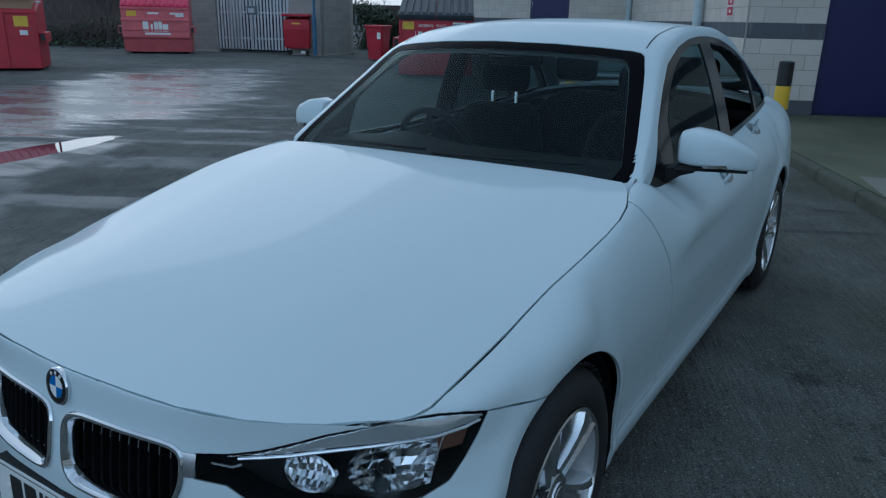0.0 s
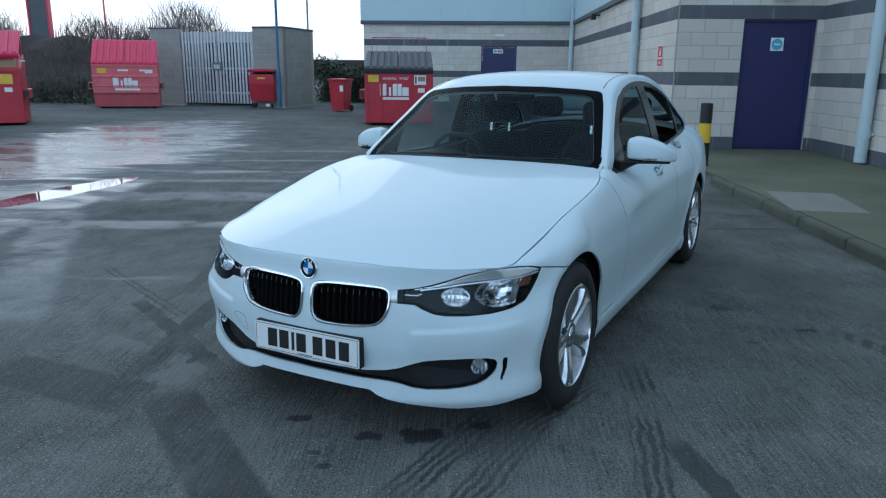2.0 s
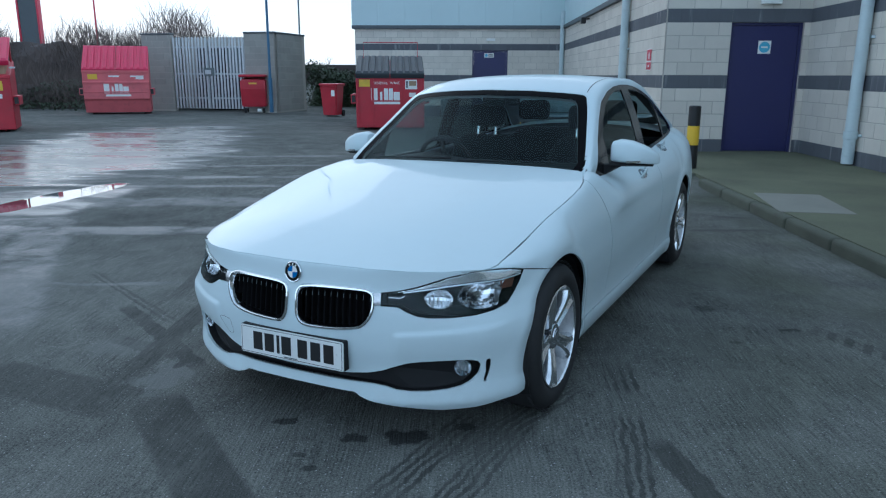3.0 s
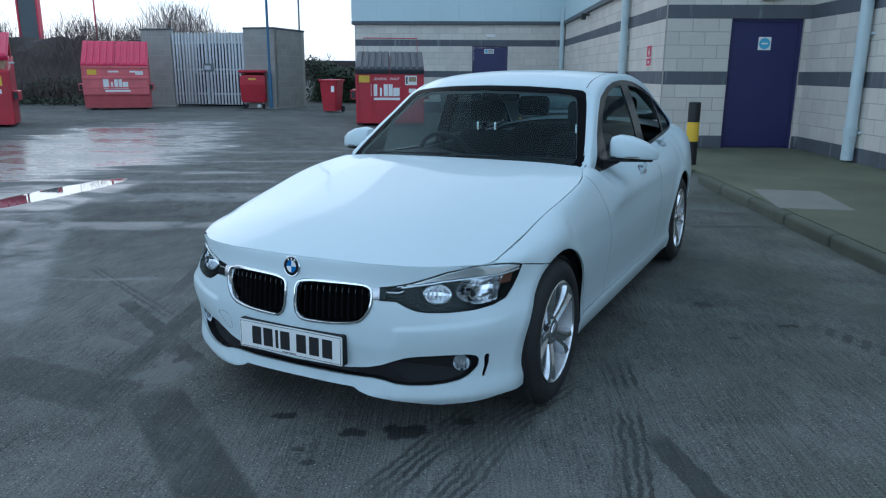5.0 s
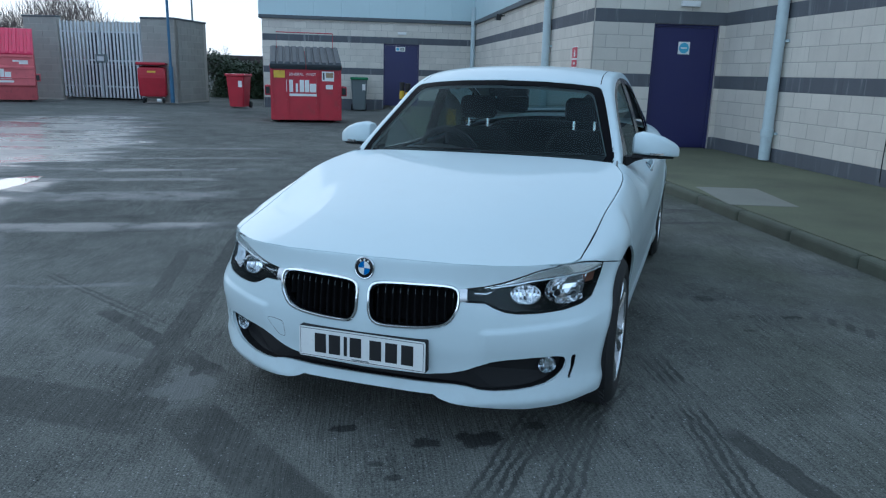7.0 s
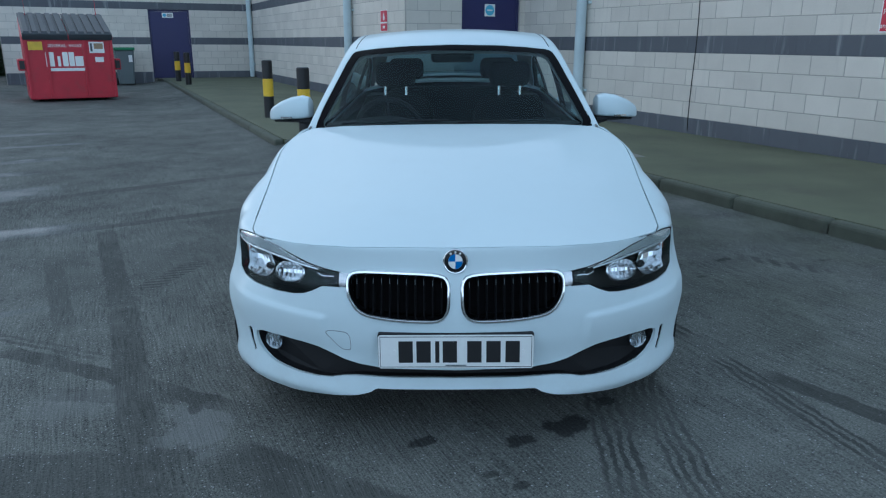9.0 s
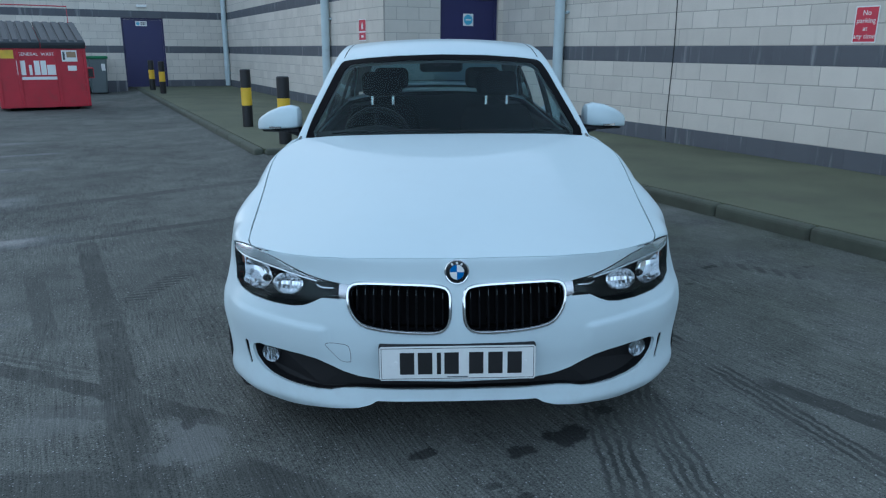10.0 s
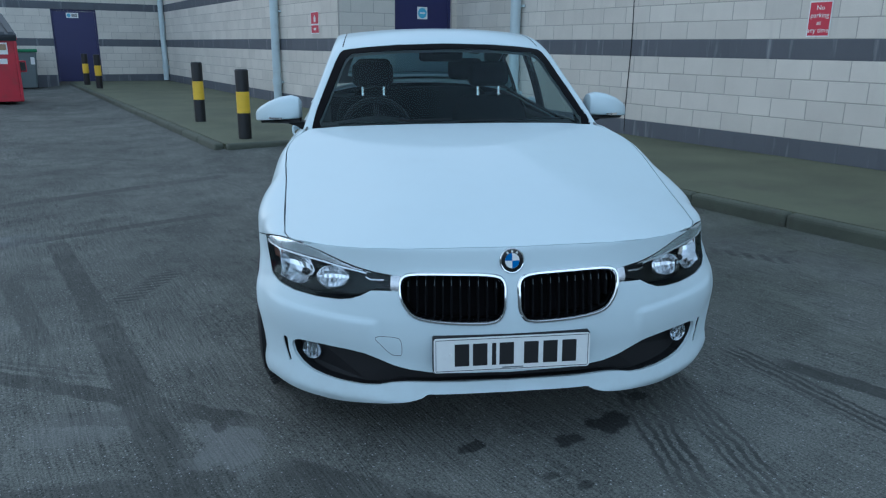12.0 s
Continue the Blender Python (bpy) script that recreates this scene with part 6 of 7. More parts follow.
# kidney grilles
for sx in (1, -1):
    outline = KIDNEY[::2]
    def loop(d, lift):
        return [at(sx * max(t, 0.004), z, lift)[0] for t, z in shrink(outline, d)]
    bm = bmesh.new()
    ring_mesh(bm, [loop(-0.003, -0.02), loop(-0.0035, 0.004), loop(0.0005, 0.0085), loop(0.006, 0.0085), loop(0.0105, 0.002), loop(0.0125, -0.035)])
    grille = part("grille_surround", bm, M["chrome"], car, "chrome kidney-shaped grille surround", smooth=True)
    bm = bmesh.new()
    inner = [bm.verts.new(p) for p in loop(0.008, -0.064)]
    bm.faces.new(inner)
    part("grille_backing", bm, M["slat_black"], grille)
    ip = shrink(KIDNEY, 0.013)
    for i in range(11):
        t = 0.048 + i * 0.0298
        a = ip[:, 0] - t
        zs = [ip[k, 1] + (ip[(k + 1) % len(ip), 1] - ip[k, 1]) * (-a[k] / (a[(k + 1) % len(ip)] - a[k])) for k in range(len(ip)) if a[k] * a[(k + 1) % len(ip)] < 0]
        if len(zs) < 2:
            continue
        z0, z1 = min(zs) - 0.002, max(zs) + 0.002
        bm = bmesh.new()
        quads = []
        steps = 8
        for k in range(steps + 1):
            z = z0 + (z1 - z0) * k / steps
            p, n = at(sx * t, z, -0.028)
            side = Vector((1, 0, 0)) * 0.0026
            quads.append([p - side + n * -0.002, p - side * 0.3, p + side * 0.3, p + side + n * -0.002, p + side - n * 0.03, p - side - n * 0.03])
        ring_mesh(bm, quads)
        part("slat", bm, M["slat_black"], grille, smooth=True)
    # bright tips of the slats
        bm = bmesh.new()
        quads = []
        for k in range(3):
            z = z1 - 0.010 - 0.009 * k
            p, n = at(sx * t, z, -0.0262)
            side = Vector((1, 0, 0)) * 0.0007
            quads.append([p - side, p + side, p + side - n * 0.003, p - side - n * 0.003])
        ring_mesh(bm, quads)
        part("slat_tip", bm, M["grey_plastic"], grille)
    # satin bridge between grille and lamp
    bm = bmesh.new()
    cols = []
    for t in np.linspace(0.366, 0.401, 5):
        w = (t - 0.366) / 0.035
        cols.append([at(sx * t, z, l)[0] for z, l in ((0.600 + 0.004 * w, -0.02), (0.602 + 0.004 * w, 0.003), (0.625, 0.006), (0.648, 0.003), (0.650, -0.02))])
    ring_mesh(bm, cols, closed=False)
    part("bridge", bm, M["satin"], grille, "satin chrome bridge to the headlamp", smooth=True)

# headlamps
lamp_faces = cut["lamp"]
BROW = np.array([(0.47, 0.650), (0.53, 0.655), (0.61, 0.664), (0.66, 0.670), (0.74, 0.675), (0.82, 0.678), (0.90, 0.679), (1.00, 0.690), (1.03, 0.700), (0.97, 0.73), (0.83, 0.73), (0.69, 0.712), (0.55, 0.675)])
BROW[:, 0] -= 0.012
carve(BODY, TZ, BROW, ahead)
brow_faces = face_in(BODY, TZ, BROW, ahead)
for sx, side in ((1, left_side), (-1, right_side)):
    lens = panel("headlamp", BODY, lamp_faces & side, BN, M["clear"], car, rim=0.0, gap=0.004, sink=0.0005, label="clear headlamp with round reflectors")
    lens.visible_shadow = False
    panel("lamp_housing", BODY, lamp_faces & side & ~brow_faces, BN, M["lamp_dark"], lens, rim=0.0, gap=0.0, sink=0.085)
    panel("lamp_brow", BODY, lamp_faces & brow_faces & side, BN, M["brow"], lens, rim=0.012, gap=0.005, sink=0.003, label="satin silver upper trim")
    part("brow_lip", sweep([at(sx * t, z, -0.005)[0] for t, z in ((0.488, 0.650), (0.548, 0.657), (0.598, 0.662), (0.648, 0.668), (0.728, 0.673), (0.808, 0.676), (0.888, 0.677), (0.948, 0.683), (0.988, 0.688))], 0.0036, 8), M["brow"], lens, "bright silver lip", smooth=True)
    bm = bmesh.new()
    ring_mesh(bm, [[at(sx * t, z, l)[0] for t, z in LAMP] for l in (-0.001, -0.088)])
    part("lamp_rim", bm, M["lamp_dark"], lens)
    for t, z, r in ((0.640, 0.626, 0.046), (0.782, 0.622, 0.060)):
        p, n = at(sx * t, z, -0.052)
        n = (n * 0.7 + Vector((0, -1.0, 0.25 if r < 0.05 else 0.55))).normalized()
        m = Matrix.Translation(p) @ n.to_track_quat("Z", "Y").to_matrix().to_4x4()
        if r < 0.05:
            # wide fluted reflector in a bright ring
            m = m @ Matrix.Diagonal((1.12, 0.74, 1.0, 1.0))
            bm = bmesh.new()
            lathe(bm, [(r + 0.006, 0.020), (r + 0.004, 0.031), (r, 0.033), (r - 0.003, 0.026)], 36, m)
            bowl = part("reflector", bm, M["mirror"], lens, "bright ring with a fluted reflector", smooth=True)
            bm = bmesh.new()
            steps, fl = 15, []
            for k in range(steps):
                a = -0.97 + 1.94 * k / (steps - 1)
                h = r * math.sqrt(1 - a * a)
                dz = 0.003 if k % 2 else 0.0
                fl.append([m @ Vector((a * r, h * v, 0.026 * (a * a + v * v * (1 - a * a)) - 0.006 + dz)) for v in (-1, -0.6, -0.2, 0.2, 0.6, 1)])
            ring_mesh(bm, fl, closed=False)
            part("flute", bm, M["mirror"], bowl)
        else:
            # wide hollow of many flat mirrors, reaching up under the brow
            bm = bmesh.new()
            rows_ = []
            for j in range(9):
                v = -1 + j / 4
                lo, hi = 0.706 + 0.035 * v * v, 0.868 + 0.022 * (v + 1)
                row = []
                for i in range(15):
                    u = -1 + i / 7
                    hollow = 0.062 * (1 - u * u) ** 0.6 * (1 - 0.8 * v * v)
                    step = 0.0012 if (i // 2 + j // 2) % 2 else -0.0012
                    row.append(at(sx * (lo + (hi - lo) * i / 14), z + 0.006 + 0.044 * v - 0.008 * u * u * (v < 0) * v, -0.016 - hollow + step)[0])
                rows_.append(row)
            ring_mesh(bm, rows_, closed=False)
            bowl = part("reflector", bm, M["mirror"], lens, "bright faceted hollow reflector")
            bm = bmesh.new()
            lathe(bm, [(0.013, -0.012), (0.0125, 0.006), (0.009, 0.013), (0.001, 0.015)], 16, m)
            part("bulb_shield", bm, M["lamp_dark"], bowl, "dark bulb shield", smooth=True)
    bm = bmesh.new()
    cols = [[at(sx * t, z, -0.020)[0] for t in np.linspace(0.895, 0.936 + (z - 0.61) * 0.5, 6)] for z in np.linspace(0.640, 0.684, 6)]
    ring_mesh(bm, cols, closed=False)
    part("indicator", bm, M["amber"], lens, "dull amber indicator", smooth=True)
    bm = bmesh.new()
    ring_mesh(bm, [[at(sx * t, z, l)[0] for t, z in ((0.428, 0.632), (0.473, 0.630), (0.493, 0.637))] for z0, l in ((0, -0.010),)] + [[at(sx * t, z + 0.004, -0.010)[0] for t, z in ((0.428, 0.632), (0.473, 0.630), (0.493, 0.637))]], closed=False)
    part("marker_strip", bm, M["satin"], lens)

# lower intake: dark mesh panel, fog lamps, slits
bm = bmesh.new()
top_edge = [(t, z) for t, z in INTAKE[1:12]]
for sx in (1, -1):
    loops = [[at(sx * max(t, 0.0), z, l)[0] for t, z in INTAKE[1:-1]] for l in (-0.012, -0.045)]
    vs = ring_mesh(bm, loops, closed=False)
    bm.faces.new(vs[1])
part("lower_intake", bm, M["matt_black"], car, "matt black lower air intake")
for sx in (1, -1):
    p, n = at(sx * 0.718, 0.356, -0.022)
    m = Matrix.Translation(p) @ (n + Vector((0, -0.9, 0))).normalized().to_track_quat("Z", "Y").to_matrix().to_4x4()
    bm = bmesh.new()
    lathe(bm, [(0.035, -0.012), (0.035, 0.002), (0.033, 0.005), (0.030, 0.000), (0.02, -0.012), (0.001, -0.016)], 26, m)
    fog = part("fog_lamp", bm, M["mirror"], car, "round chrome fog lamp", smooth=True)
    bm = bmesh.new()
    lathe(bm, [(0.034, 0.004), (0.025, 0.012), (0.001, 0.016)], 26, m)
    part("fog_lens", bm, M["clear"], fog, smooth=True).visible_shadow = False
    bm = bmesh.new()
    for k in range(4):
        box(bm, -0.024 + k * 0.014, -0.021 + k * 0.014, -0.022, 0.022, -0.006, 0.004, m=m)
    part("flute", bm, M["chrome"], fog)
    bm = bmesh.new()
    vs = ring_mesh(bm, [[at(sx * t, z, l)[0] for t, z in SLIT] for l in (-0.003, -0.05)])
    bm.faces.new(vs[1])
    part("air_slit", bm, M["matt_black"], car)
bm = bmesh.new()
TOW = rounded([(0.452, 0.452), (0.385, 0.455), (0.366, 0.44), (0.366, 0.398), (0.378, 0.391), (0.402, 0.394), (0.43, 0.42)], 4)
ring_mesh(bm, [[at(-t, z, 0.0006)[0] for t, z in shrink(TOW, d)] for d in (-0.0008, 0.0008)])
part("tow_cover_seam", bm, M["lamp_dark"], car)

# number plate with plain bars, badge
plate_m = pose(0, -0.7475, 0.409, rx=90 - 2.5)
bm = bmesh.new()
prism(bm, [(x * 0.26 + (0.006 if x < 0 else -0.006) * abs(c), y * 0.0555 + (0.006 if y < 0 else -0.006) * (1 - abs(c))) for x, y, c in ((-1, -1, 1), (1, -1, 1), (1, -1, 0), (1, 1, 0), (1, 1, 1), (-1, 1, 1), (-1, 1, 0), (-1, -1, 0))], 0.0, 0.004, plate_m)
num = part("number_plate", bm, M["plate"], car, "white number plate")
bm = bmesh.new()
for x0, x1, y0, y1 in ((-0.254, 0.254, 0.0495, 0.0512), (-0.254, 0.254, -0.0512, -0.0495), (-0.254, -0.2525, -0.0495, 0.0495), (0.2525, 0.254, -0.0495, 0.0495)):
    prism(bm, rect(x0, x1, y0, y1), 0.0045, 0.0052, plate_m)
part("border", bm, M["black"], num)
for i, x in enumerate((-0.168, -0.108, -0.062, -0.020, 0.062, 0.126, 0.190)):
    bm = bmesh.new()
    w = 0.007 if i == 2 else 0.024
    prism(bm, rect(x - w, x + w, -0.036, 0.036), 0.0045, 0.0052, plate_m)
    part("character_bar", bm, M["black"], num)
bm = bmesh.new()
prism(bm, rect(-0.035, 0.035, -0.0475, -0.0435), 0.0045, 0.0052, plate_m)
part("text_bar", bm, M["grey_plastic"], num)
for x in (-0.205, 0.226):
    bm = bmesh.new()
    lathe(bm, [(0.006, 0.004), (0.006, 0.0065), (0.001, 0.007)], 12, plate_m @ Matrix.Translation((x, 0.002, 0)))
    part("screw_cap", bm, M["white"], num)
# black backing, its narrow rim stands for the shadow round the plate
bm = bmesh.new()
box(bm, -0.262, 0.262, -0.745, -0.716, 0.351, 0.4665, 0.004)
part("plate_holder", bm, M["matt_black"], car)
p, n = at(0.0, 0.694, 0.004)
n = Vector((0, n.y, n.z)).normalized()
bm_m = Matrix.Translation((0, p.y, p.z)) @ n.to_track_quat("Z", "Y").to_matrix().to_4x4()
bm = bmesh.new()
lathe(bm, [(0.041, -0.006), (0.041, 0.002), (0.038, 0.005), (0.0355, 0.0045)], 40, bm_m)
badge = part("badge", bm, M["chrome"], car, "round badge in blue, white and black", smooth=True)
bm = bmesh.new()
lathe(bm, [(0.0358, 0.0042), (0.024, 0.0048)], 40, bm_m)
part("badge_ring", bm, M["gloss_black"], badge, smooth=True)
for k in range(4):
    bm = bmesh.new()
    prism(bm, [(0, 0)] + [(0.0235 * math.cos(k * math.pi / 2 + a), 0.0235 * math.sin(k * math.pi / 2 + a)) for a in np.linspace(0, math.pi / 2, 9)], 0.0035, 0.0052, bm_m)
    part("badge_quarter", bm, M["white"] if k % 2 == 0 else M["emblem_blue"], badge)
for k in (-1, 0, 1):
    bm = bmesh.new()
    a = math.pi / 2 - k * 0.55
    prism(bm, rect(-0.003, 0.003, -0.0035, 0.0035), 0.0045, 0.0056, bm_m @ Matrix.Rotation(-k * 0.55, 4, "Z") @ Matrix.Translation((0, 0.0297, 0)))
    part("badge_mark", bm, M["white"], badge)


# wheels
def wheel(m):
    """Local z is the axle, pointing out of the car; the outer face of the tyre lies at z = 0."""
    top = part("wheel", lathed([(0.10, -0.19), (0.215, -0.19), (0.2165, -0.012), (0.222, -0.004), (0.227, -0.007), (0.229, -0.02)], 64), M["alloy"], car, "five-spoke silver alloy wheel", smooth=True)
    top.matrix_local = m
    tyre = lathed([(0.226, -0.200), (0.262, -0.214), (0.300, -0.208), (0.318, -0.192), (0.3245, -0.16), (0.3262, -0.112), (0.3245, -0.064), (0.318, -0.030), (0.303, -0.012), (0.285, -0.002), (0.262, 0.002), (0.240, -0.004), (0.2285, -0.012), (0.226, -0.02)], 96)
    part("tyre", tyre, M["tyre"], top, smooth=True)
    bm = bmesh.new()
    for k in range(60):
        for s in (-1, 1):
            a = 2 * math.pi * k / 60
            mm = Matrix.Rotation(a, 4, "Z") @ Matrix.Translation((0.3215, 0, -0.112 + s * 0.066)) @ Matrix.Rotation(s * 0.5, 4, "Y")
            box(bm, 0.0, 0.004, -0.009, 0.009, -0.022, 0.022, m=mm)
    tagged(part("tread_block", bm, M["tyre"], top), kind="stuff")
    part("brake_disc", lathed([(0.06, -0.115), (0.148, -0.115), (0.150, -0.120), (0.150, -0.135), (0.06, -0.135)], 48), M["alloy_dark"], top, smooth=True)
    bm = bmesh.new()
    box(bm, -0.165, -0.09, -0.06, 0.06, -0.15, -0.085, 0.012, 2)
    part("brake_caliper", bm, M["alloy_dark"], top)
    part("rim_barrel", lathed([(0.2155, -0.012), (0.205, -0.05), (0.198, -0.12), (0.196, -0.19)], 64), M["alloy_dull"], top, smooth=True)
    for k in range(5):
        bm = bmesh.new()
        prof = []
        for r, w, zc in ((0.030, 0.030, -0.036), (0.06, 0.034, -0.032), (0.10, 0.036, -0.023), (0.15, 0.042, -0.014), (0.185, 0.054, -0.010), (0.217, 0.078, -0.010)):
            prof.append([Vector((r, y * w, zc + dz)) for y, dz in ((-0.92, -0.075), (-1.0, -0.020), (-0.80, -0.002), (-0.46, 0.003), (-0.12, -0.011), (0.12, -0.011), (0.46, 0.003), (0.80, -0.002), (1.0, -0.020), (0.92, -0.075))])
        vs = ring_mesh(bm, prof)
        bm.faces.new(vs[0])
        bm.faces.new(vs[-1])
        bmesh.ops.transform(bm, matrix=Matrix.Rotation(2 * math.pi * k / 5 - 0.24, 4, "Z"), verts=bm.verts)
        part("spoke", bm, M["alloy"], top, smooth=True)
    hub = part("hub", lathed([(0.062, -0.06), (0.062, -0.036), (0.054, -0.028), (0.036, -0.026), (0.034, -0.022), (0.001, -0.020)], 40), M["alloy"], top, smooth=True)
    part("hub_badge", lathed([(0.026, -0.021), (0.024, -0.0185), (0.001, -0.018)], 30), M["satin"], hub, smooth=True)
    for k in range(5):
        a = 2 * math.pi * (k + 0.5) / 5 - 0.24
        bm = bmesh.new()
        rod(bm, (0.056 * math.cos(a), 0.056 * math.sin(a), -0.05), (0.056 * math.cos(a), 0.056 * math.sin(a), -0.030), 0.010, n=6)
        part("wheel_bolt", bm, M["alloy_dark"], hub)
    return top


def lathed(profile, n):
    bm = bmesh.new()
    lathe(bm, profile, n)
    return bm


w0 = wheel(pose(0.884, 0.0, 0.3262, 0, 90, 0))
copy_thing(w0, pose(0.897, 2.81, 0.3262, 0, 90, 0) @ pose(0, 0, 0, 0, 0, 23))
copy_thing(w0, pose(-0.884, 0.0, 0.3262, 0, -90, 0) @ pose(0, 0, 0, 0, 0, 50))
copy_thing(w0, pose(-0.897, 2.81, 0.3262, 0, -90, 0))
for cy in (0.012, 2.81):
    for sx in (1, -1):
        bm = bmesh.new()
        a = np.linspace(-0.42, math.pi + 0.42, 40)
        ring_mesh(bm, [[Vector((sx * x, cy + r * math.cos(v), 0.328 + r * math.sin(v))) for v in a] for x, r in ((0.862, ARCH_R - 0.001), (0.80, ARCH_R + 0.012), (0.58, ARCH_R + 0.012))], closed=False)
        part("wheel_arch_liner", bm, M["matt_black"], car, smooth=True)
# plain black boxes for the underbody, added to block light beneath the car
bm = bmesh.new()
box(bm, -0.56, 0.56, -0.50, 3.55, 0.19, 0.33, 0.02)
box(bm, -0.36, 0.36, -0.62, -0.50, 0.22, 0.33, 0.02)
box(bm, -0.80, 0.80, 0.42, 2.40, 0.19, 0.33, 0.02)
box(bm, -0.50, 0.50, -0.50, 0.55, 0.33, 0.62, 0.02)
part("underbody", bm, M["matt_black"], car)


# door mirrors
def door_mirror(sx):
    bm = bmesh.new()
    rings = []
    for u, hh, dd, z, y in ((0.0, 0.052, 0.040, 0.990, 1.115), (0.012, 0.068, 0.056, 0.994, 1.108), (0.05, 0.077, 0.066, 0.997, 1.102), (0.11, 0.072, 0.068, 0.993, 1.106), (0.170, 0.060, 0.062, 0.982, 1.120), (0.215, 0.046, 0.048, 0.970, 1.140), (0.238, 0.035, 0.032, 0.962, 1.154), (0.248, 0.020, 0.016, 0.957, 1.160)):
        x = 0.785 + u
        ring = []
        for k in range(20):
            a = 2 * math.pi * k / 20
            cx, sz = math.cos(a), math.sin(a)
            yy = y + dd * (abs(cx) ** 0.5) * (1 if cx > 0 else -1) * (1.0 if cx < 0 else 0.9)
            zz = z + hh * (abs(sz) ** 0.42) * (1 if sz > 0 else -1) * (1.0 if sz > 0 else 0.62)
            ring.append(Vector((sx * x, yy, zz)))
        rings.append(ring)
    vs = ring_mesh(bm, rings)
    bm.faces.new(vs[0])
    bm.faces.new(vs[-1])
    shell = part("door_mirror", bm, M["paint"], car, "white door mirror with a dark foot and clear indicator strip", smooth=True)
    bm = bmesh.new()
    lo = [[Vector((sx * (0.79 + u), 1.105 + dy + 0.035 * u / 0.2, z)) for dy, z in ((-0.074 + 0.05 * (u / 0.21) ** 3, 0.937 + 0.004 * (u / .2)), (0.0, 0.924 + 0.02 * u), (0.066 - 0.04 * (u / 0.21) ** 3, 0.937), (0.05 - 0.03 * (u / .21) ** 3, 0.952), (-0.06 + 0.05 * (u / .21) ** 3, 0.950 + 0.004 * (u / .2)))] for u in (0.0, 0.06, 0.12, 0.17, 0.20, 0.215)]
    vs = ring_mesh(bm, lo)
    bm.faces.new(vs[0])
    bm.faces.new(vs[-1])
    part("mirror_base", bm, M["matt_black"], shell, "black lower shell", smooth=True)
    bm = bmesh.new()
    foot = [[Vector((sx * x, y, z)) for y, z in ((1.05, z0), (1.14, z0), (1.15, z1), (1.06, z1))] for x, z0, z1 in ((0.735, 0.885, 0.935), (0.77, 0.893, 0.937), (0.81, 0.918, 0.945), (0.85, 0.930, 0.952))]
    vs = ring_mesh(bm, foot)
    bm.faces.new(vs[0])
    bm.faces.new(vs[-1])
    part("mirror_foot", bm, M["matt_black"], shell, smooth=True)
    bm = bmesh.new()
    strip = [[Vector((sx * (0.885 + u), 1.03 + 0.11 * (u / 0.115) ** 2.2 + 0.004, z)) for z in (0.953, 0.963)] for u in np.linspace(0, 0.115, 8)]
    front = [[v + Vector((0, -0.010, 0)) for v in pair] for pair in strip]
    ring_mesh(bm, [[p[0], p[1], q[1], q[0]] for p, q in zip(strip, front)])
    part("indicator_strip", bm, M["mirror"], shell, "clear indicator strip")
    bm = bmesh.new()
    ring_mesh(bm, [[Vector((sx * (0.80 + 0.19 * (0.5 + 0.5 * math.cos(a)) ), 1.168, 0.985 + 0.055 * math.sin(a))) for a in np.linspace(0, 2 * math.pi, 20, endpoint=False)], [Vector((sx * (0.82 + 0.15 * (0.5 + 0.5 * math.cos(a))), 1.169, 0.985 + 0.04 * math.sin(a))) for a in np.linspace(0, 2 * math.pi, 20, endpoint=False)]])
    part("mirror_glass", bm, M["mirror"], shell)


door_mirror(1)
door_mirror(-1)

# door handles
for sx in (1, -1):
    for hy, z in ((1.60, 0.838), (2.45, 0.910)):
        tt = float(np.interp(hy, OUT_Y[8:15], ARC[8:15]))
        bm = bmesh.new()
        sec = []
        for k in range(9):
            u = -1 + 2 * k / 8
            p, n = at(sx * (tt + u * 0.10), z + 0.012 * u, 0.0)
            out = 0.030 * (1 - abs(u) ** 3.5) + 0.004
            h = 0.016 * (1 - 0.3 * abs(u) ** 3)
            sec.append([p + n * (out - 0.012) + Vector((0, 0, -h)), p + n * out + Vector((0, 0, -h * 0.5)), p + n * out + Vector((0, 0, h * 0.5)), p + n * (out - 0.012) + Vector((0, 0, h))])
        vs = ring_mesh(bm, sec)
        bm.faces.new(vs[0])
        bm.faces.new(vs[-1])
        handle = part("door_handle", bm, M["paint"], car, smooth=True)
        # flat satin grey oval on the panel, in place of a pressed-in cup
        bm = bmesh.new()
        cup = [bm.verts.new(at(sx * (tt + 0.075 * math.cos(a)), z + 0.022 * math.sin(a), 0.0012)[0]) for a in np.linspace(0, 2 * math.pi, 20, endpoint=False)]
        bm.faces.new(cup)
        part("handle_recess", bm, M["satin"], handle)

# cowl and wipers
bm = bmesh.new()
cowl = []
for x in np.linspace(-0.64, 0.64, 29):
    f = (x / 0.74) ** 2
    cowl.append([Vector((x, 0.66 + 0.05 * f, float(bonnet_z(x, 0.66)) - 0.030)), Vector((x, 0.74 + 0.07 * f, float(bonnet_z(x, 0.70)) - 0.026)), Vector((x, 0.80 + 0.11 * f, float(bonnet_z(x, 0.70)) - 0.014 + 0.004 * f))])
ring_mesh(bm, cowl, closed=False)
part("cowl", bm, M["matt_black"], car, smooth=True)
for x0, x1 in ((-0.58, -0.02), (0.02, 0.56)):
    pts = []
    for k in range(9):
        x = x0 + (x1 - x0) * k / 8
        f = (x / 0.74) ** 2
        pts.append(Vector((x, 0.715 + 0.17 * f + 0.012 * k / 8, float(bonnet_z(x, 0.72)) + 0.006 + 0.010 * k / 8)))
    part("wiper", sweep(pts, 0.006, 6), M["matt_black"], car)


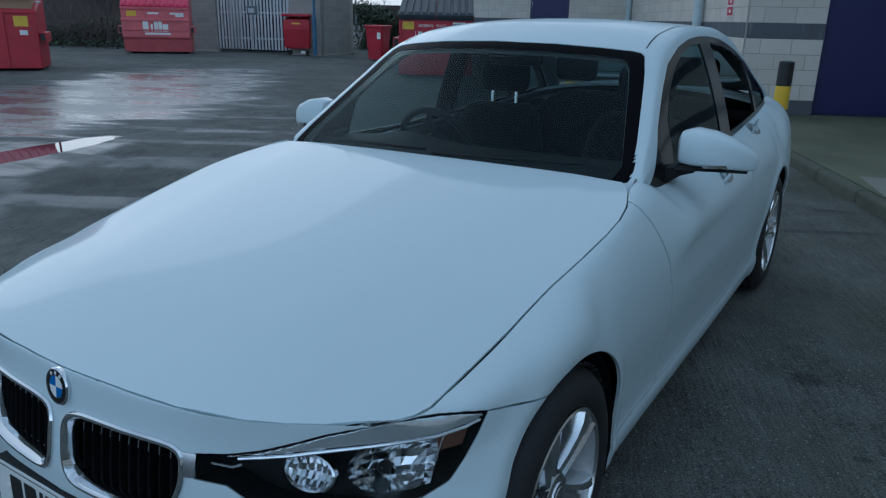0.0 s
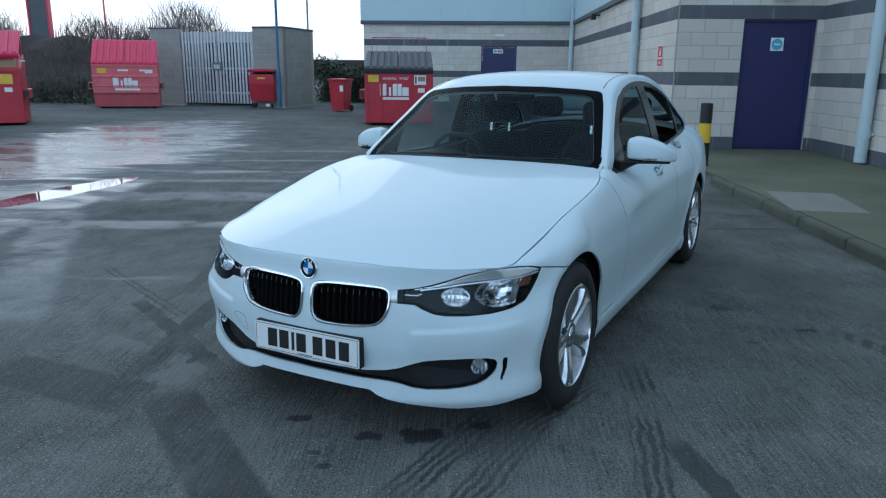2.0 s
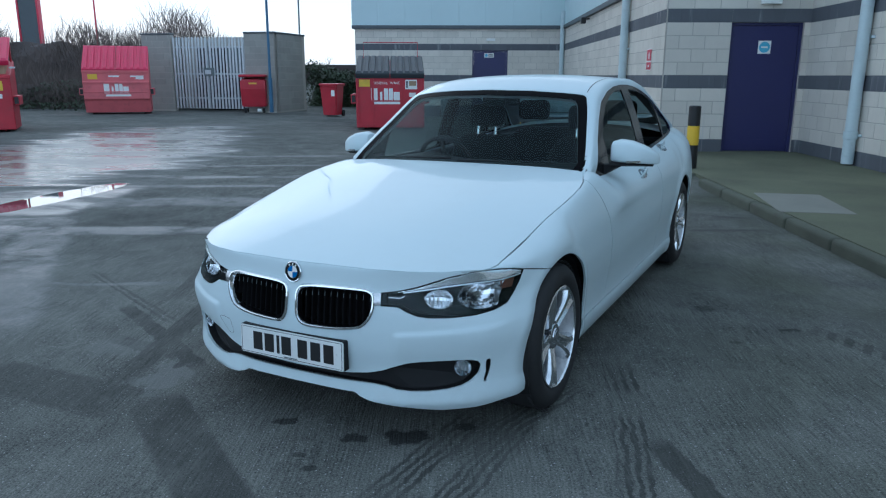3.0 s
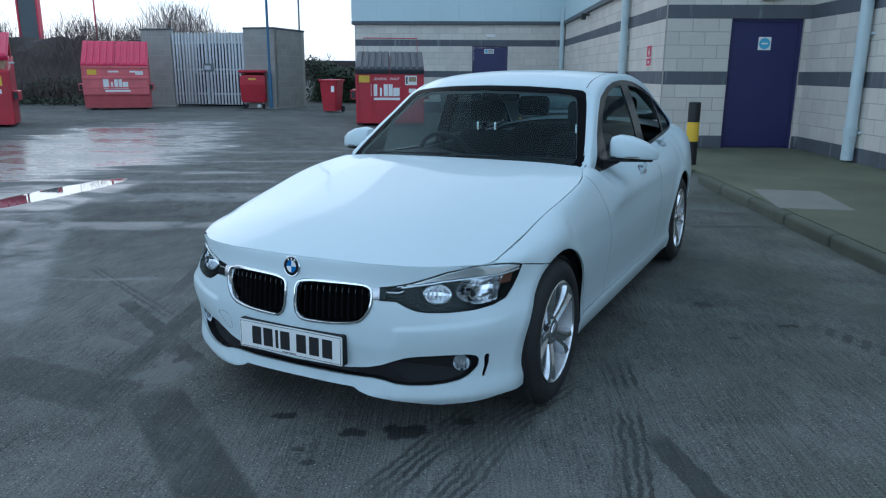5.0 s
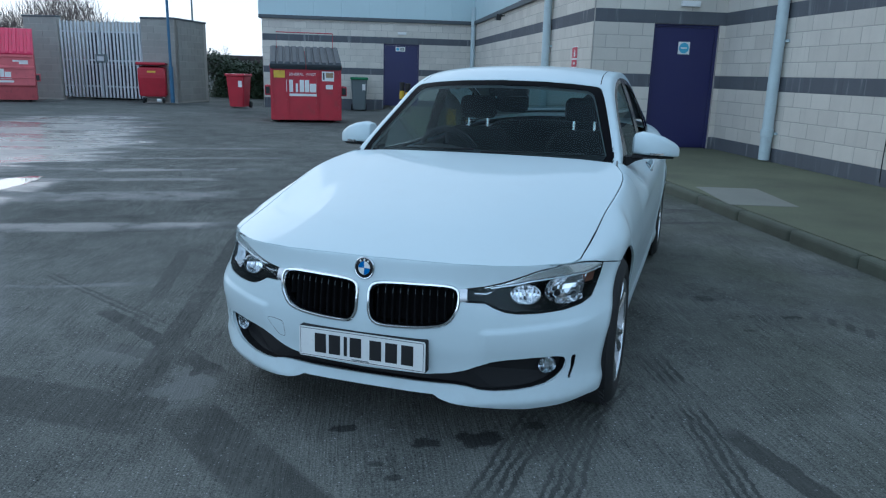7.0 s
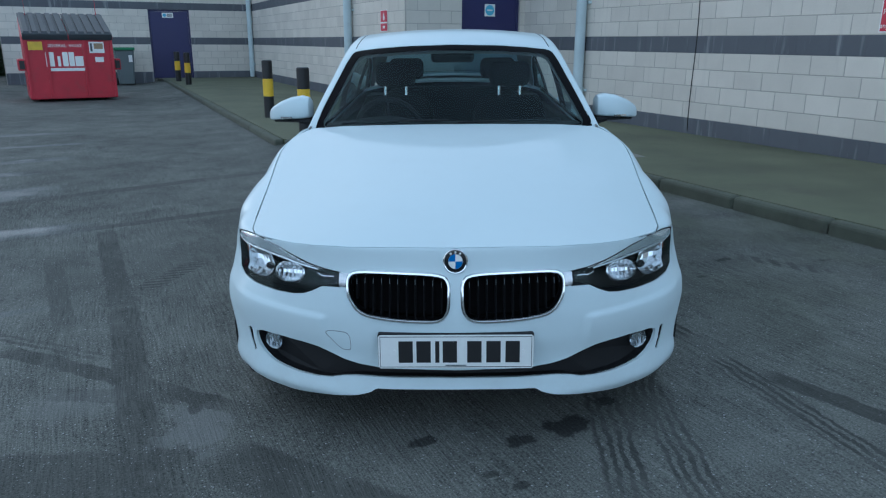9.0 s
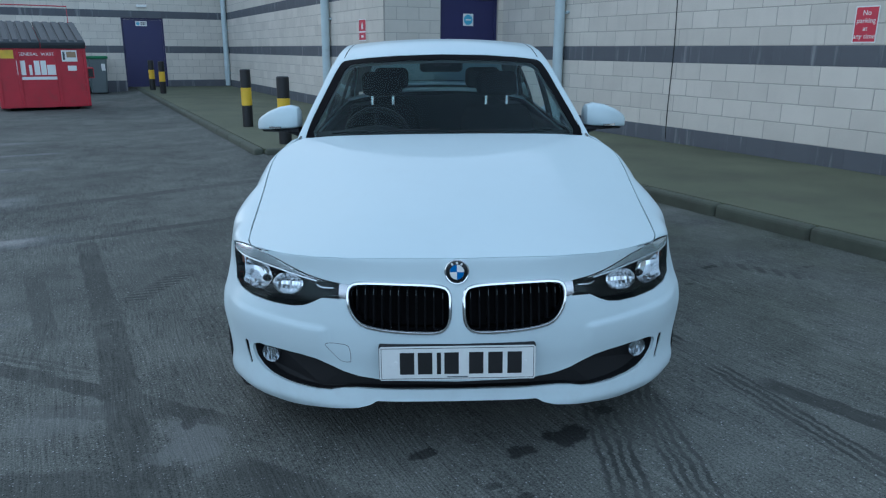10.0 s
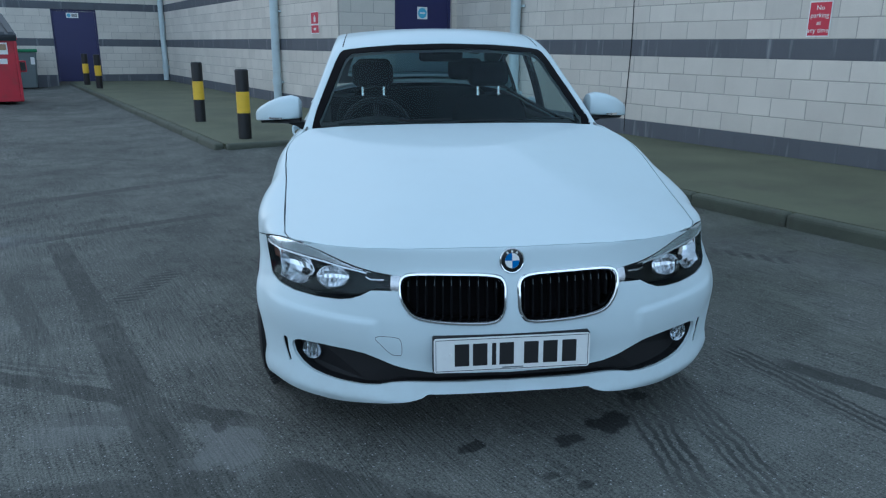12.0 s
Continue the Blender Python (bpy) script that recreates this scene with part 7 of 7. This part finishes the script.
# cabin
def seat(x, y, rear=False):
    bm = bmesh.new()
    w = 0.26 if not rear else 0.62
    box(bm, -w, w, -0.28, 0.25, 0.38, 0.56, 0.06, 3)
    cushion = part("seat", bm, M["cloth"], car, "black upholstered seat", smooth=True)
    cushion.matrix_local = pose(x, y, 0)
    bm = bmesh.new()
    rings = []
    for z, ww, d in ((0.50, 0.9, 0.10), (0.62, 1.0, 0.11), (0.80, 1.0, 0.10), (0.92, 0.92, 0.085), (0.99, 0.78, 0.06), (1.01, 0.6, 0.03)):
        yy = 0.20 + (z - 0.5) * 0.34
        rings.append([Vector((w * ww * (abs(math.cos(a)) ** 0.6) * (1 if math.cos(a) > 0 else -1), yy + d * (abs(math.sin(a)) ** 0.8) * (1 if math.sin(a) > 0 else -1), z)) for a in np.linspace(0, 2 * math.pi, 24, endpoint=False)])
    vs = ring_mesh(bm, rings)
    bm.faces.new(vs[0])
    bm.faces.new(vs[-1])
    part("backrest", bm, M["cloth"], cushion, smooth=True)
    for hx in ((0.0,) if not rear else (-0.36, 0.36)):
        bm = bmesh.new()
        box(bm, hx - 0.135, hx + 0.135, 0.35, 0.45, 1.065, 1.225, 0.045, 3)
        part("headrest", bm, M["cloth"], cushion, smooth=True)
        if not rear:
            for dx in (-0.07, 0.07):
                bm = bmesh.new()
                rod(bm, (hx + dx, 0.385, 0.99), (hx + dx, 0.395, 1.085), 0.0095, n=10)
                part("headrest_post", bm, M["bright_steel"], cushion, "bright steel headrest post", smooth=True)


seat(-0.382, 1.62)
seat(0.382, 1.58)
seat(0.0, 2.52, rear=True)
bm = bmesh.new()
dash = []
for x in np.linspace(-0.70, 0.70, 25):
    f = (x / 0.7) ** 2
    hump = 0.03 * math.exp(-((x + 0.38) / 0.16) ** 2)
    dash.append([Vector((x, 0.80 + 0.08 * f, 0.895)), Vector((x, 1.0 + 0.04 * f, 0.915 + hump * 0.4)), Vector((x, 1.14, 0.925 + hump)), Vector((x, 1.20, 0.90 + hump)), Vector((x, 1.22, 0.70)), Vector((x, 1.12, 0.45))])
ring_mesh(bm, dash, closed=False)
part("dashboard", bm, M["cabin"], car, smooth=True)
bm = bmesh.new()
wm = Matrix.Translation((-0.38, 1.36, 0.86)) @ Matrix.Rotation(radians(-66), 4, "X")
lathe(bm, [(0.186 + 0.016 * math.cos(a), 0.016 * math.sin(a)) for a in np.linspace(0, 2 * math.pi, 10, endpoint=False)], 40, wm, closed=True)
steer = part("steering_wheel", bm, M["cabin"], car, smooth=True)
bm = bmesh.new()
lathe(bm, [(0.075, -0.02), (0.07, 0.02), (0.001, 0.028)], 24, wm)
for a in (0.1, math.pi - 0.1, -math.pi / 2):
    rod(bm, wm @ Vector((0.06 * math.cos(a), 0.06 * math.sin(a), 0)), wm @ Vector((0.18 * math.cos(a), 0.18 * math.sin(a), 0)), 0.014, n=8)
part("wheel_boss", bm, M["cabin"], steer)
bm = bmesh.new()
box(bm, -0.125, 0.125, 1.36, 1.395, 1.235, 1.305, 0.022, 3)
rod(bm, (0, 1.37, 1.30), (0, 1.30, 1.35), 0.018, n=8)
box(bm, -0.06, 0.06, 1.21, 1.34, 1.275, 1.335, 0.02, 2)
part("rear_view_mirror", bm, M["cabin"], car, "dark rear-view mirror with a sensor housing")
bm = bmesh.new()
box(bm, -0.70, 0.70, 0.95, 3.0, 0.33, 0.37)
box(bm, -0.70, 0.70, 2.95, 3.35, 0.88, 0.93, 0.01)
box(bm, -0.10, 0.10, 1.2, 2.2, 0.37, 0.62, 0.03)
part("cabin_floor", bm, M["cabin"], car)
for sx in (1, -1):
    bm = bmesh.new()
    ring_mesh(bm, [[Vector((sx * (0.735 - 0.03 * k), y, z)) for y in np.linspace(0.98, 2.95, 20)] for k, z in ((0, 0.885), (1, 0.87), (1.4, 0.6), (1, 0.34))], closed=False)
    part("door_card", bm, M["cabin"], car, smooth=True)
# the nose reaches lower than the sills: front parts hang down towards the lip
for ob in car.children_recursive:
    if ob.type == "MESH":
        for v in ob.data.vertices:
            if v.co.y < -0.35 and v.co.z < 0.705:
                v.co.z -= 0.062 * float(step01(0.35, 0.62, -v.co.y)) * (0.705 - v.co.z)
# roof joint strips
for sx in (1, -1):
    bm = bmesh.new()
    kk = np.linspace(1.36, 3.0, 40)
    col = half_cols + sx * 66
    rows_ = [int(np.argmin(np.abs(CAB[:, col, 1] - v))) for v in kk]
    pts = [Vector(CAB[r, col, :3]) + Vector(CN[r, col]) * 0.0008 for r in rows_]
    ring_mesh(bm, [[p + Vector((-0.003 * sx, 0, 0.0)) for p in pts], [p + Vector((0.003 * sx, 0, 0.0)) for p in pts]], closed=False)
    part("roof_seam", bm, M["lamp_dark"], car)
# the scuttle and the cabin stand a little higher than the wings
for ob in car.children_recursive:
    if ob.type == "MESH" and ob.name.split(".")[0] not in ("wheel", "tyre", "spoke", "hub"):
        dy = ob.matrix_local.translation.y + (ob.parent.matrix_local.translation.y if ob.parent is not car else 0.0)
        for v in ob.data.vertices:
            v.co.z += CABIN_LIFT * float(step01(-0.1, 0.75, v.co.y + dy) * step01(0.72, 0.98, v.co.z))


# ---- the blocks of the walls, last ----
def lay_blocks():
    cache = {}
    for top, length, holes, singly in PIECES:
        rest = {"light": bmesh.new(), "dark": bmesh.new()}
        count = 0
        for row in range(COURSES):
            kind = "dark" if row in DARK_ROWS else "light"
            for a0, a1, z in course_cells(length, row, holes):
                if singly and singly[0] <= a0 and a1 <= singly[1] and row > 0 and count < 300:
                    key = (round(a1 - a0, 3), kind)
                    if key not in cache:
                        ob = obj("block", block_bm(a1 - a0), M[kind], top)
                        cache[key] = ob.data
                    else:
                        ob = new("block", cache[key])
                        ob.parent = top
                    ob.matrix_local = Matrix.Translation((a0, 0, z))
                    count += 1
                    continue
                bm = rest[kind]
                e, h, d = 0.004, COURSE - JOINT, 0.02
                ring = lambda i, y: [bm.verts.new((x, y, zz)) for x, zz in ((a0 + i, z + i), (a1 - i, z + i), (a1 - i, z + h - i), (a0 + i, z + h - i))]
                back, mid, face = ring(0, 0.0), ring(0, -d + e), ring(e, -d)
                for p, q in ((back, mid), (mid, face)):
                    for i in range(4):
                        bm.faces.new((p[i], p[(i + 1) % 4], q[(i + 1) % 4], q[i]))
                bm.faces.new(face)
        for kind, bm in rest.items():
            if len(bm.faces):
                tagged(part("block_courses", bm, M[kind], top), kind="stuff")
            else:
                bm.free()


lay_blocks()
